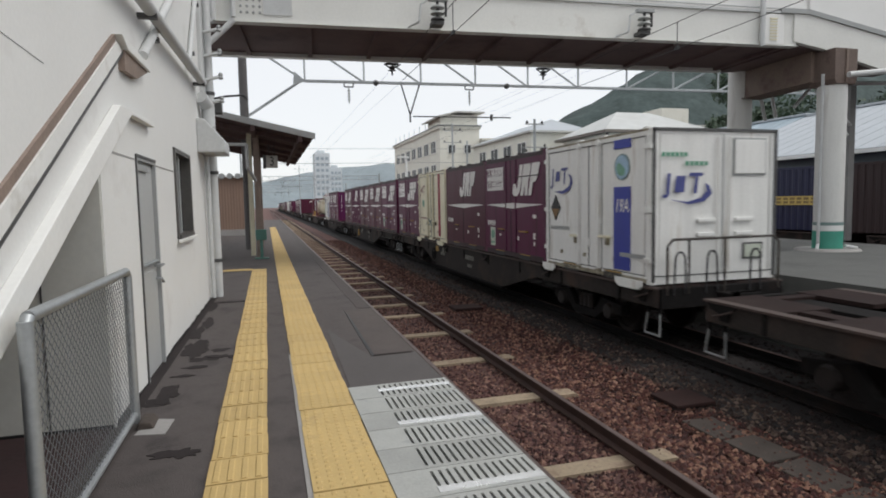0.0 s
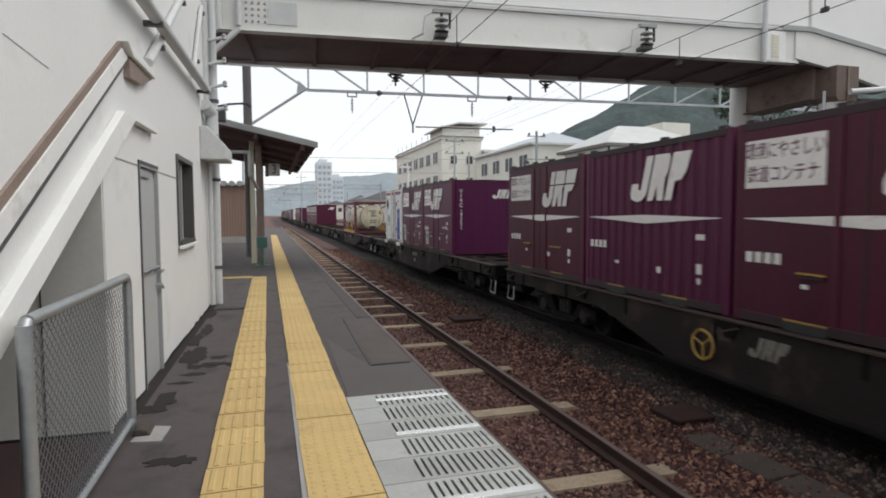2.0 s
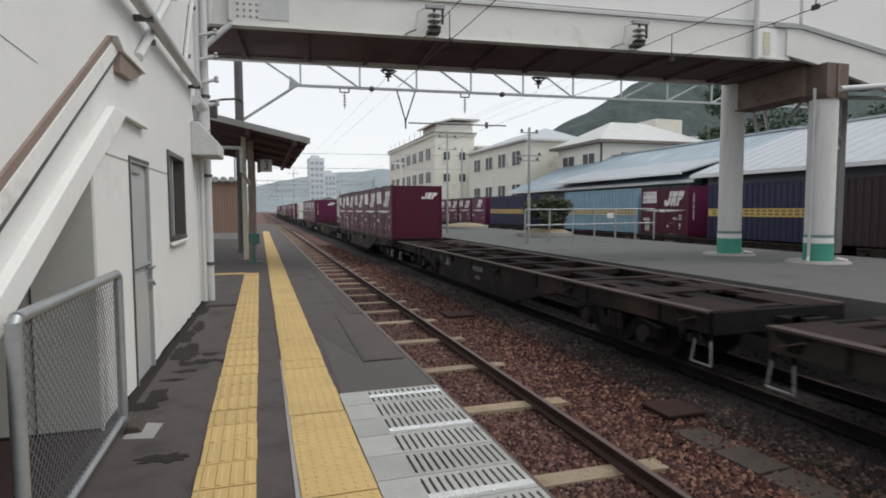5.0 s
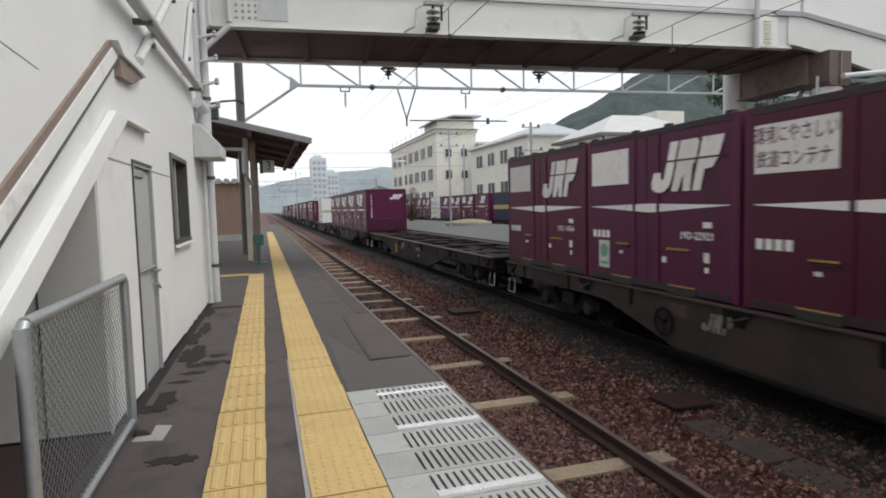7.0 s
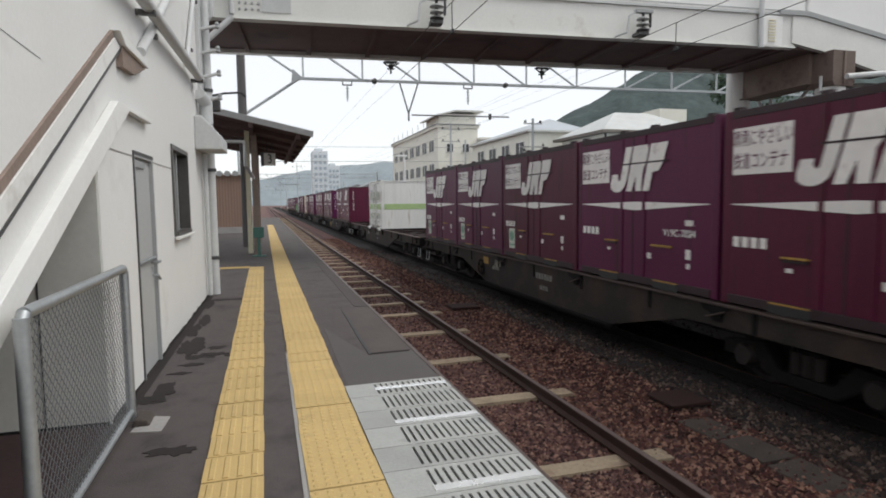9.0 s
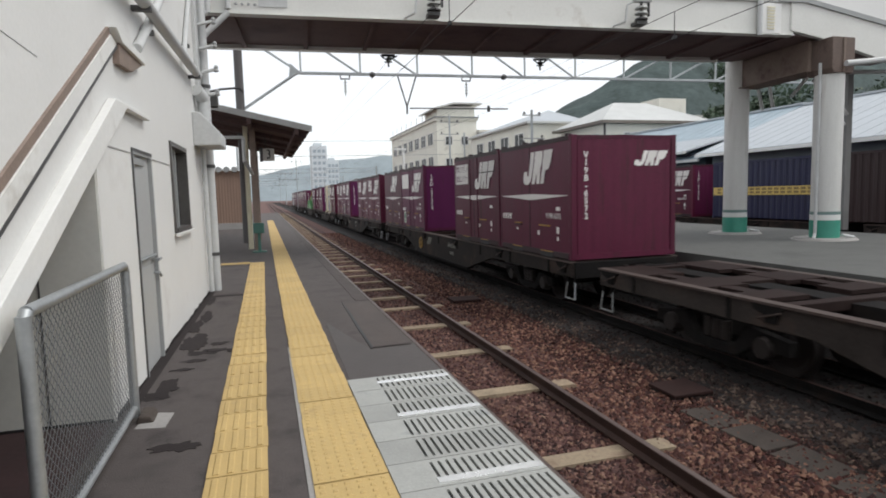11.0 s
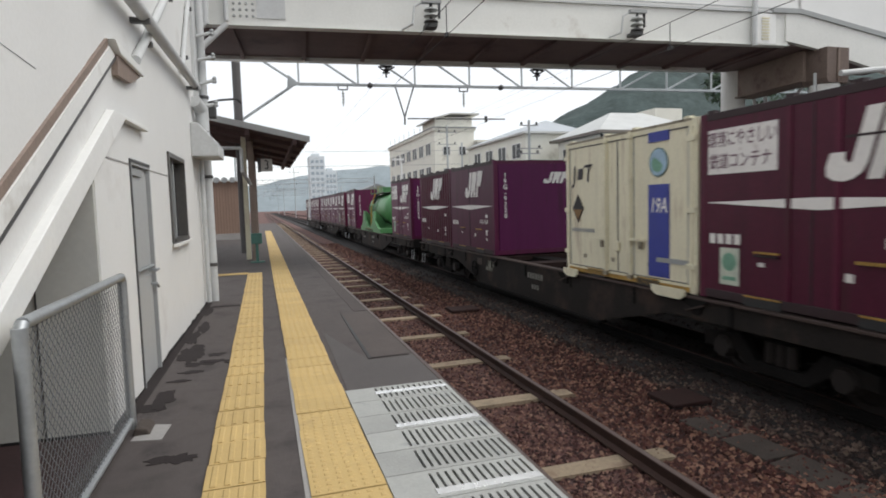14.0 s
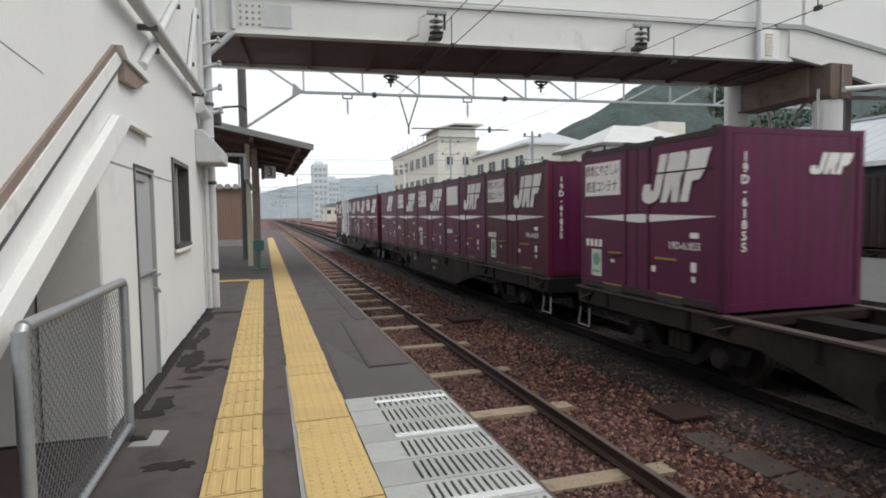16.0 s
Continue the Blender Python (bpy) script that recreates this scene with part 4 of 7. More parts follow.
def white_box(paint, label, scheme):
    c = empty("freight_container", pose(0, 0, 0), label, "container", "containers on the train")
    shell(c, paint, paint, end_ribs=6, roof=paint)
    hy = CL / 2
    for d in (0.1, 1.43, 2.14, 3.53):
        part("side_post", Mesh().box(-CW / 2 - 0.026, -CW / 2 + 0.02, hy - d - 0.035, hy - d + 0.035, 0.13, CH - 0.1), paint, c, bevel=0.008)
    part("door_seam", Mesh().box(-CW / 2 - 0.008, -CW / 2 + 0.02, hy - 1.757, hy - 1.742, 0.13, CH - 0.1), DARK_FRAME, c)
    for z in (0.13, CH - 0.125):
        part("panel_gap", Mesh().box(-CW / 2 - 0.007, -CW / 2 + 0.02, -hy + 0.12, hy - 0.12, z, z + 0.016), DARK_FRAME, c, "dark grimy gap along the rail")
    for d in (0.17, 1.37, 2.2, 3.46):
        part("panel_gap", Mesh().box(-CW / 2 - 0.007, -CW / 2 + 0.02, hy - d - 0.006, hy - d + 0.006, 0.146, CH - 0.125), GREY_PANEL, c)
    for d in (1.43, 2.14):
        part("lock_rod", Mesh().rod((-CW / 2 - 0.045, hy - d, 0.06), (-CW / 2 - 0.045, hy - d, CH - 0.02), 0.022, 8), paint, c, smooth=True)
        for z in (0.1, 0.9, 1.7, CH - 0.1):
            part("rod_guide", Mesh().box(-CW / 2 - 0.07, -CW / 2, hy - d - 0.05, hy - d + 0.05, z - 0.03, z + 0.03), paint if z > 0.5 else GRIMY_EDGE, c, bevel=0.006)
    for d0, d1, z in ((1.12, 1.42, 0.66), (2.12, 2.52, 0.69)):
        part("lock_lever", Mesh().box(-CW / 2 - 0.06, -CW / 2 - 0.02, hy - d1, hy - d0, z, z + 0.045), CREAM, c, bevel=0.008)
        part("lever_catch", Mesh().box(-CW / 2 - 0.05, -CW / 2, hy - d1 + 0.08, hy - d1 + 0.15, z - 0.12, z), GRIMY_EDGE, c)
    part("seam_lock", Mesh().box(-CW / 2 - 0.05, -CW / 2, hy - 1.82, hy - 1.68, 0.5, 0.66), paint, c, bevel=0.02)
    for d in (0.08, 3.54):
        for z in (0.35, 1.15, 2.15):
            part("hinge", Mesh().box(-CW / 2 - 0.04, -CW / 2, hy - d - 0.09, hy - d + 0.09, z, z + 0.08), paint, c, bevel=0.008)
    for d0, d1 in ((0.02, 0.55), (2.75, 3.5)):
        part("foot_guard", Mesh().prism([(hy - d0, 0.06), (hy - d1, 0.06), (hy - d1, -0.03), (hy - d1 + 0.1, -0.09), (hy - d0 - 0.12, -0.09), (hy - d0, -0.02)], "x", -CW / 2 - 0.1, -CW / 2 - 0.065), paint, c, bevel=0.008)
    for x in (-1, 1):
        part("worn_edge", Mesh().box(x * (CW / 2 - 0.05) - 0.056, x * (CW / 2 - 0.05) + 0.056, -hy + 0.1, hy - 0.1, CH - 0.035, CH + 0.002), GRIMY_EDGE, c, "grime-blackened top edge")
    for d in (0.7, 1.6, 2.6):
        part("vent_plate", Mesh().box(-CW / 2 - 0.008, -CW / 2, hy - d - 0.05, hy - d + 0.05, 0.3, 0.37), GRIMY_EDGE, c)
    ink = mat("deep_blue_ink", (0.05, 0.06, 0.22), 0.5, vary=0.15, bump=0) if scheme in ("blue", "green") else mat("black_ink", (0.03, 0.025, 0.03), 0.6, vary=0.2, bump=0) if scheme == "cream_blue" else MAROON_INK
    lg = Mesh()
    mark_side = side_plane(0.012)
    # the owner's mark: three plain upright blocks over a swoosh
    du, dz = (1.95, -0.06) if scheme == "red_top" else (0.0, 0.0)
    for a, b, z0, z1 in ((0.3, 0.35, 1.66, 2.02), (0.45, 0.62, 1.76, 1.96), (0.68, 0.94, 1.97, 2.02), (0.79, 0.84, 1.7, 1.97), (0.22, 0.31, 1.62, 1.67)):
        k = len(lg.v)
        lg.v += [mark_side(a + du, z0 + dz), mark_side(b + du, z0 + dz), mark_side(b + 0.04 + du, z1 + dz), mark_side(a + 0.04 + du, z1 + dz)]
        lg.f.append((k, k + 1, k + 2, k + 3))
    if scheme == "blue":
        lg.prism([(hy - 0.4, 1.55), (hy - 0.75, 1.5), (hy - 1.02, 1.55), (hy - 1.16, 1.7), (hy - 1.12, 1.84), (hy - 1.0, 1.9), (hy - 1.08, 1.76), (hy - 1.0, 1.64), (hy - 0.8, 1.57)], "x", -CW / 2 - 0.014, -CW / 2 - 0.01)
    part("owner_mark", lg, ink, c)
    if scheme in ("blue", "cream_blue", "red_top"):
        part("blue_band", side_patch(Mesh(), 2.58, 3.06, 0.17, 1.58, 0.012), BLUE, c, "dark blue band")
        part("blue_band", side_patch(Mesh(), 2.58, 3.06, 2.22, CH - 0.1, 0.012), BLUE, c, "dark blue band")
        part("strip_plate", side_patch(Mesh(), 2.78, 3.44, 0.4, 0.47, 0.016), GREY_PANEL, c, "grey data strip")
        if scheme != "red_top":
            disc = Matrix.Translation((0, hy - 2.82, 1.91))
            print_ = part("round_print", Mesh().turned([(-CW / 2 - 0.012, 0.22), (-CW / 2 - 0.004, 0.22)], "x", 24, disc), mat("grey_green_ink", (0.1, 0.17, 0.16), 0.6), c, "round green and blue print")
            part("print_sky", Mesh().turned([(-CW / 2 - 0.015, 0.2), (-CW / 2 - 0.01, 0.2)], "x", 24, disc), mat("pale_blue_ink", (0.3, 0.43, 0.55) if scheme == "blue" else (0.42, 0.45, 0.38), 0.6, vary=0.3, stain=7), print_)
            part("print_field", Mesh().prism([(hy - 2.66, 1.9), (hy - 2.72, 1.99), (hy - 2.82, 1.95), (hy - 2.93, 1.86), (hy - 2.9, 1.78), (hy - 2.8, 1.76), (hy - 2.7, 1.8)], "x", -CW / 2 - 0.018, -CW / 2 - 0.014), STICKER, print_)
        lettering("band_writing", "20A" if scheme == "red_top" else "19A", 0.32, SIGN_WHITE, on_side(2.82, 1.25, 0.016), c, 0.75, 0.004, 0.25)
    if scheme == "cream_red":
        for d in (2.72, 2.86):
            part("crimson_band", side_patch(Mesh(), d, d + 0.07, 0.2, CH - 0.1, 0.012), CRIMSON, c, "crimson stripe")
        for tilt in (-28, 32):
            part("cross_print", Mesh().box(-0.012, 0.0, -0.22, 0.22, -0.022, 0.022, pose(-CW / 2 - 0.034, hy - 1.75, 0.66, tilt)), TEAL_INK, c)
        wl = Mesh()
        bars(wl, side_plane(0.01), 0.25, 0.78, 1.05, 0.05, 9)
        part("worn_writing", wl, MAROON_INK, c)
        part("round_print", Mesh().turned([(-CW / 2 - 0.012, 0.13), (-CW / 2 - 0.004, 0.13)], "x", 20, Matrix.Translation((0, hy - 0.72, 1.36))), STICKER, c)
    if scheme == "red_top":
        part("round_print", Mesh().turned([(-CW / 2 - 0.012, 0.2), (-CW / 2 - 0.004, 0.2)], "x", 20, Matrix.Translation((0, hy - 0.68, 1.1))), STICKER, c)
        part("crimson_band", side_patch(Mesh(), 0.13, CL - 0.13, CH - 0.22, CH - 0.1, 0.012), CRIMSON, c, "crimson top stripe")
    if scheme == "green":
        pb = Mesh()
        bars(pb, side_plane(0.034), 0.3, 1.5, 3.0, 0.42, 11)
        bars(pb, side_plane(0.034), 0.3, 0.5, 3.0, 0.3, 14)
        part("side_print", pb, mat("faded_grey_print", (0.42, 0.44, 0.38), 0.6, vary=0.3, stain=5), c, "faded grey print along the side")
        gm = mat("pale_green_stripe", (0.35, 0.48, 0.22), 0.55)
        part("green_stripe", side_patch(Mesh(), 0.13, CL - 0.13, 1.0, 1.28, 0.012), gm, c, "green stripe")
        part("green_stripe", Mesh().box(-CW / 2 + 0.12, CW / 2 - 0.12, -CL / 2 - 0.005, -CL / 2 + 0.02, 1.0, 1.28), gm, c, "green stripe")
    if scheme in ("blue", "cream_blue", "red_top"):
        dm = Mesh().prism([(hy - 0.46, 0.96), (hy - 0.26, 1.22), (hy - 0.46, 1.48), (hy - 0.66, 1.22)], "x", -CW / 2 - 0.012, -CW / 2)
        if scheme == "red_top":
            dm = Mesh().prism([(hy - 0.45, 1.55), (hy - 0.2, 1.83), (hy - 0.45, 2.11), (hy - 0.7, 1.83)], "x", -CW / 2 - 0.014, -CW / 2)
        part("hazard_diamond", dm, BLACK, c, "black hazard diamond")
        if scheme != "red_top":
            part("diamond_half", Mesh().prism([(hy - 0.46, 1.0), (hy - 0.3, 1.2), (hy - 0.62, 1.2)], "x", -CW / 2 - 0.016, -CW / 2 - 0.013), mat("brown_ink", (0.2, 0.11, 0.04), 0.6), c, "amber lower half of the diamond")
        part("base_rail", Mesh().box(-CW / 2 - 0.012, -CW / 2, -hy + 0.12, hy - 0.12, 0.02, 0.09), YELLOW_BAR if scheme == "cream_blue" else GRIMY_EDGE, c, "grimy lower rail")
        bt = Mesh()
        bars(bt, side_plane(0.01), 0.25, 0.78, 0.8, 0.07, 9)
        part("small_writing", bt, GREY_PANEL, c)
    # front end: door posts, hatch, hinge bars, owner's mark
    part("end_frame", Mesh().box(-CW / 2, -CW / 2 + 0.05, -hy - 0.02, -hy, 0.05, CH - 0.02).box(CW / 2 - 0.05, CW / 2, -hy - 0.02, -hy, 0.05, CH - 0.02).box(-CW / 2, CW / 2, -hy - 0.02, -hy, CH - 0.05, CH), DARK_FRAME if scheme == "blue" else paint, c)
    if scheme == "blue":
        part("hatch", Mesh().box(0.35, 0.95, -hy - 0.03, -hy + 0.01, 1.75, 2.3), paint, c, bevel=0.01)
        part("hatch_seal", Mesh().box(0.32, 0.98, -hy - 0.012, -hy + 0.01, 1.72, 2.33), GREY_PANEL, c)
        for x in (0.02, 0.24):
            part("end_rod", Mesh().rod((x, -hy - 0.03, 0.12), (x, -hy - 0.03, CH - 0.12), 0.018, 8), paint, c, smooth=True)
        part("end_gap", Mesh().box(-CW / 2 + 0.05, CW / 2 - 0.05, -hy - 0.006, -hy + 0.01, 0.13, 0.146), DARK_FRAME, c)
        part("end_gap", Mesh().box(0.125, 0.137, -hy - 0.006, -hy + 0.01, 0.146, CH - 0.1), GREY_PANEL, c)
        part("end_placard", Mesh().box(0.55, 0.95, -hy - 0.012, -hy + 0.01, 0.35, 0.62), DARK_FRAME, c, "small dark framed placard")
        part("end_placard_card", Mesh().box(0.58, 0.92, -hy - 0.016, -hy - 0.01, 0.38, 0.59), PLACARD, c)
        for z in (0.75, 0.98):
            for x in (-0.2, 0.55):
                part("hinge", Mesh().box(x - 0.17, x + 0.17, -hy - 0.04, -hy + 0.01, z, z + 0.06), paint, c, bevel=0.008)
        em = Mesh()
        for a, b, z0, z1 in ((-0.98, -0.92, 1.42, 1.76), (-0.82, -0.64, 1.46, 1.72), (-0.56, -0.3, 1.71, 1.77), (-0.46, -0.4, 1.44, 1.71), (-1.06, -0.95, 1.38, 1.43)):
            k = len(em.v)
            pl = end_plane(0.03)
            em.v += [pl(a, z0), pl(b, z0), pl(b + 0.03, z1), pl(a + 0.03, z1)]
            em.f.append((k, k + 1, k + 2, k + 3))
        em.prism([(-0.9, 1.35), (-0.55, 1.27), (-0.25, 1.31), (-0.1, 1.44), (-0.16, 1.56), (-0.24, 1.6), (-0.2, 1.48), (-0.32, 1.37), (-0.58, 1.31)], "y", -hy - 0.03, -hy - 0.025)
        part("owner_mark", em, ink, c)
        bt = Mesh()
        bars(bt, end_plane(0.03), -1.06, 2.02, 0.5, 0.07, 6)
        bars(bt, end_plane(0.03), -0.62, 1.88, 0.45, 0.07, 5)
        part("small_writing", bt, mat("green_ink", (0.1, 0.3, 0.2), 0.6), c)
    return c


def tank_frame():
    c = empty("tank_container", pose(0, 0, 0), "cream cylindrical tank container in a maroon steel frame", "tank container")
    L, hx, H = 5.95, 1.2, 2.18
    hy = L / 2
    body = Mesh().turned([(-hy + 0.12, 0.25), (-hy + 0.16, 0.6), (-hy + 0.26, 0.82), (-hy + 0.48, 0.93), (hy - 0.48, 0.93), (hy - 0.26, 0.82), (hy - 0.16, 0.62), (hy - 0.12, 0.25)], "y", 36, Matrix.Translation((0, 0, 1.12)))
    part("tank", body, TANK_CREAM, c, smooth=True)
    for y in (-1.6, 0, 1.6):
        part("tank_band", Mesh().turned([(y - 0.03, 0.942), (y + 0.03, 0.942)], "y", 36, Matrix.Translation((0, 0, 1.12))), TANK_CREAM, c, smooth=True)
    for y in (-hy, hy):
        s = 1 if y > 0 else -1
        for x in (-hx, hx):
            part("corner_post", Mesh().box(x - 0.08, x + 0.08, y - 0.08, y + 0.08, 0, H), FRAME_RED, c, bevel=0.01)
            part("diagonal_brace", Mesh().rod((x, y, H - 0.15), (x * 0.55, y - s * 0.12, 1.75), 0.04, 6).rod((x, y, 0.15), (x * 0.55, y - s * 0.12, 0.65), 0.04, 6), FRAME_RED, c)
        part("end_beam", Mesh().box(-hx, hx, y - 0.06, y + 0.06, 0.0, 0.15), FRAME_RED, c, bevel=0.01)
        part("end_beam", Mesh().box(-hx, hx, y - 0.06, y + 0.06, H - 0.14, H), FRAME_RED, c, bevel=0.01)
    for x in (-hx, hx):
        part("side_beam", Mesh().box(x - 0.06, x + 0.06, -hy, hy, 0.02, 0.17), mat("amber_beam", (0.42, 0.24, 0.06), 0.6, stain=3, vary=0.3), c)
        part("top_beam", Mesh().box(x - 0.05, x + 0.05, -hy, hy, H - 0.12, H), FRAME_RED, c)
        for y in (-1.3, 1.3):
            part("saddle", Mesh().prism([(x * 0.55, 0.17), (x, 0.17), (x, 0.75), (x * 0.82, 0.5)], "y", y - 0.1, y + 0.1), YELLOW_BAR, c)
        part("slant_brace", Mesh().rod((x, hy, 0.9), (x, hy - 1.2, 0.15), 0.05, 6).rod((x, -hy, 0.9), (x, -hy + 1.2, 0.15), 0.05, 6), FRAME_RED, c)
    lg = Mesh()
    def skin(u, v):
        a = (v - 1.12)
        r = 0.937
        return (-math.sqrt(max(0.01, r * r - a * a)), 2.3 - u, v)
    for a, b, z0, z1 in ((0.22, 0.3, 1.12, 1.62), (0.08, 0.24, 1.06, 1.13), (0.42, 0.66, 1.18, 1.54), (0.76, 1.14, 1.53, 1.6), (0.9, 0.98, 1.16, 1.53)):
        for q in range(4):
            za, zb = z0 + (z1 - z0) * q / 4, z0 + (z1 - z0) * (q + 1) / 4
            k = len(lg.v)
            lg.v += [skin(a, za), skin(b, za), skin(b, zb), skin(a, zb)]
            lg.f.append((k, k + 1, k + 2, k + 3))
    part("owner_mark", lg, BLACK, c, "black owner's mark")
    pt = Mesh()
    for u0, u1, z0, z1 in ((1.7, 2.4, 1.15, 1.5), (2.6, 3.4, 1.05, 1.55), (3.55, 4.1, 0.9, 1.5)):
        for q in range(4):
            za, zb = z0 + (z1 - z0) * q / 4, z0 + (z1 - z0) * (q + 1) / 4
            k = len(pt.v)
            pt.v += [skin(u0, za), skin(u1, za), skin(u1, zb), skin(u0, zb)]
            pt.f.append((k, k + 1, k + 2, k + 3))
    part("data_plate", pt, mat("faded_print", (0.4, 0.36, 0.28), 0.6, stain=6, vary=0.3), c)
    ep = Mesh()
    for x, z, w, h in ((-0.35, 1.66, 0.7, 0.07), (-0.22, 1.5, 0.5, 0.08), (-0.1, 1.34, 0.3, 0.1), (-0.12, 1.14, 0.4, 0.14), (-0.2, 0.86, 0.5, 0.08), (-0.16, 0.72, 0.44, 0.06)):
        ep.box(x, x + w, -hy + (0.2 if abs(z + h / 2 - 1.2) > 0.45 else 0.11), -hy + 0.34, z, z + h)
    part("end_plate", ep, mat("dark_print", (0.2, 0.18, 0.15), 0.6, stain=9, vary=0.4), c)
    part("hazard_triangle", Mesh().prism([(0.42, 1.36), (0.66, 1.36), (0.54, 1.62)], "y", -hy + 0.12, -hy + 0.2), mat("amber_hazard", (0.3, 0.2, 0.05), 0.6), c, "amber hazard triangle")
    part("valve_box", Mesh().box(-0.2, 0.2, -hy + 0.08, -hy + 0.3, 0.26, 0.5), BLACK, c, bevel=0.02)
    part("valve_hood", Mesh().box(-0.25, 0.25, -hy + 0.05, -hy + 0.3, 0.5, 0.55), TANK_CREAM, c)
    part("end_ring", Mesh().turned([(-hy + 0.255, 0.83), (-hy + 0.28, 0.86), (-hy + 0.31, 0.86)], "y", 36, Matrix.Translation((0, 0, 1.12))), GRIMY_EDGE, c, smooth=True)
    for x in (-1, 1):
        part("stay_rod", Mesh().rod((x * hx, -hy, H - 0.12), (x * 0.62, -hy + 0.2, 1.72), 0.025, 6), BLACK, c)
        part("top_hose", Mesh().pipe([(x * 0.62, -1.9, 1.86), (x * 0.74, -0.7, 1.72), (x * 0.72, 0.6, 1.74), (x * 0.56, 1.6, 1.9)], 0.03, 8), BLACK, c, smooth=True)
    for y in (-2.2, -0.75, 0.85, 2.2):
        part("tank_strap", Mesh().turned([(y - 0.012, 0.938), (y + 0.012, 0.938)], "y", 36, Matrix.Translation((0, 0, 1.12))), GRIMY_EDGE, c, smooth=True)
    part("manhole", Mesh().turned([(2.0, 0.28), (2.12, 0.28), (2.15, 0.22)], "z", 18, Matrix.Translation((0, 0.2, 0))), TANK_CREAM, c, smooth=True)
    part("valve", Mesh().turned([(-hy + 0.02, 0.1), (-hy + 0.3, 0.16)], "y", 12, Matrix.Translation((0, 0, 0.42))), BLACK, c)
    part("walkway", Mesh().box(-0.3, 0.3, -hy + 0.2, hy - 0.2, 2.08, 2.12), FRAME_RED, c)
    return c


def tank_green():
    c = empty("tank_container", pose(0, 0, 0), "bright green cylindrical tank container on a cradle", "tank container")
    L, hx = 6.0, 1.2
    hy = L / 2
    zc, r = 1.2, 0.86
    body = Mesh().turned([(-hy + 0.45, 0.15), (-hy + 0.47, 0.42), (-hy + 0.54, 0.66), (-hy + 0.68, 0.8), (-hy + 0.88, r), (-0.1, r), (0.06, r * 0.9), (1.3, r * 0.9), (1.46, r), (hy - 0.85, r), (hy - 0.6, 0.72), (hy - 0.5, 0.4), (hy - 0.48, 0.15)], "y", 40, Matrix.Translation((0, 0, zc)))
    part("tank", body, TANK_GREEN, c, smooth=True)
    part("waist", Mesh().turned([(0.1, r * 0.915), (1.26, r * 0.915)], "y", 40, Matrix.Translation((0, 0, zc))), mat("dark_green_grime", (0.06, 0.13, 0.07), 0.4, vary=0.5, stain=3, dirt=(0.1, 0.24, 0.1), amount=0.3), c, "grimy dark green waist", smooth=True)
    for y in (-0.12, 1.44):
        part("tank_band", Mesh().turned([(y - 0.04, r + 0.015), (y + 0.04, r + 0.015)], "y", 40, Matrix.Translation((0, 0, zc))), TANK_GREEN, c, smooth=True)
    for x in (-hx, hx):
        sd = Mesh().prism([(-hy, 0.0), (hy, 0.0), (hy, 0.2), (hy - 0.35, 0.26), (hy - 0.55, 0.42), (hy - 0.75, 0.5), (hy - 1.02, 1.12), (hy - 1.3, 1.12), (hy - 1.6, 0.55), (hy - 1.95, 0.42), (hy - 2.2, 0.24), (-0.15, 0.24), (-0.5, 0.42), (-0.72, 0.52), (-0.98, 1.1), (-1.26, 1.1), (-1.5, 0.56), (-1.72, 0.46), (-1.95, 0.4), (-2.15, 0.28), (-hy + 0.4, 0.22), (-hy, 0.2)], "x", x - 0.06, x + 0.06)
        part("cradle_side", sd, TANK_GREEN, c, bevel=0.01)
        for y in (-0.6, 0.0, 0.6, 1.2):
            part("pocket", Mesh().box(x - 0.076, x + 0.076, y - 0.2, y + 0.12, 0.04, 0.14), BLACK, c)
            part("pocket_bar", Mesh().box(x - 0.085, x + 0.085, y - 0.22, y + 0.14, 0.14, 0.165), YELLOW_BAR, c)
    for y in (-hy + 0.08, hy - 0.08):
        part("end_beam", Mesh().box(-hx, hx, y - 0.08, y + 0.08, 0.0, 0.2), TANK_GREEN, c, bevel=0.01)
    part("end_deck", Mesh().box(-hx, hx, -hy, -hy + 0.9, 0.16, 0.22), TANK_GREEN, c)
    for y in (-1.1, 1.75):
        sad = Mesh().prism([(-hx, 0.3), (hx, 0.3), (hx, 1.0), (0.85, 0.9), (0.6, 0.52), (0, 0.33), (-0.6, 0.52), (-0.85, 0.9), (-hx, 1.0)], "y", y - 0.06, y + 0.06)
        part("saddle", sad, TANK_GREEN, c)
        for x in (-1, 1):
            part("saddle_leg", Mesh().prism([(x * 1.25, 0.25), (x * 1.25, 1.09), (x * 1.1, 1.09), (x * 0.72, 0.62), (x * 0.72, 0.24)], "y", y - 0.16, y + 0.16), TANK_GREEN, c, bevel=0.012)
    rail = mat("olive_rail_paint", (0.16, 0.2, 0.06), 0.6, vary=0.3)
    for x in (-0.75, 0.75):
        for y in (-0.95, -0.2, 0.9, 2.0):
            part("guard_post", Mesh().rod((x, y, 2.08), (x, y, 2.46), 0.018, 6), YELLOW_BAR if y == -0.2 else rail, c)
        part("guard_rail", Mesh().pipe([(x, -0.95, 2.46), (x, 2.0, 2.46)], 0.016, 6), rail, c)
    part("front_walkway", Mesh().box(-0.75, 0.75, -1.35, -0.502, 2.085, 2.125), DARK_FRAME, c)
    for y in (0.35, 0.75):
        part("hose", Mesh().pipe([(-0.62, y, 2.05), (-0.78, y + 0.1, 1.8), (-0.72, y + 0.3, 1.72), (-0.8, y + 0.5, 1.55)], 0.03, 8), BLACK, c, smooth=True)
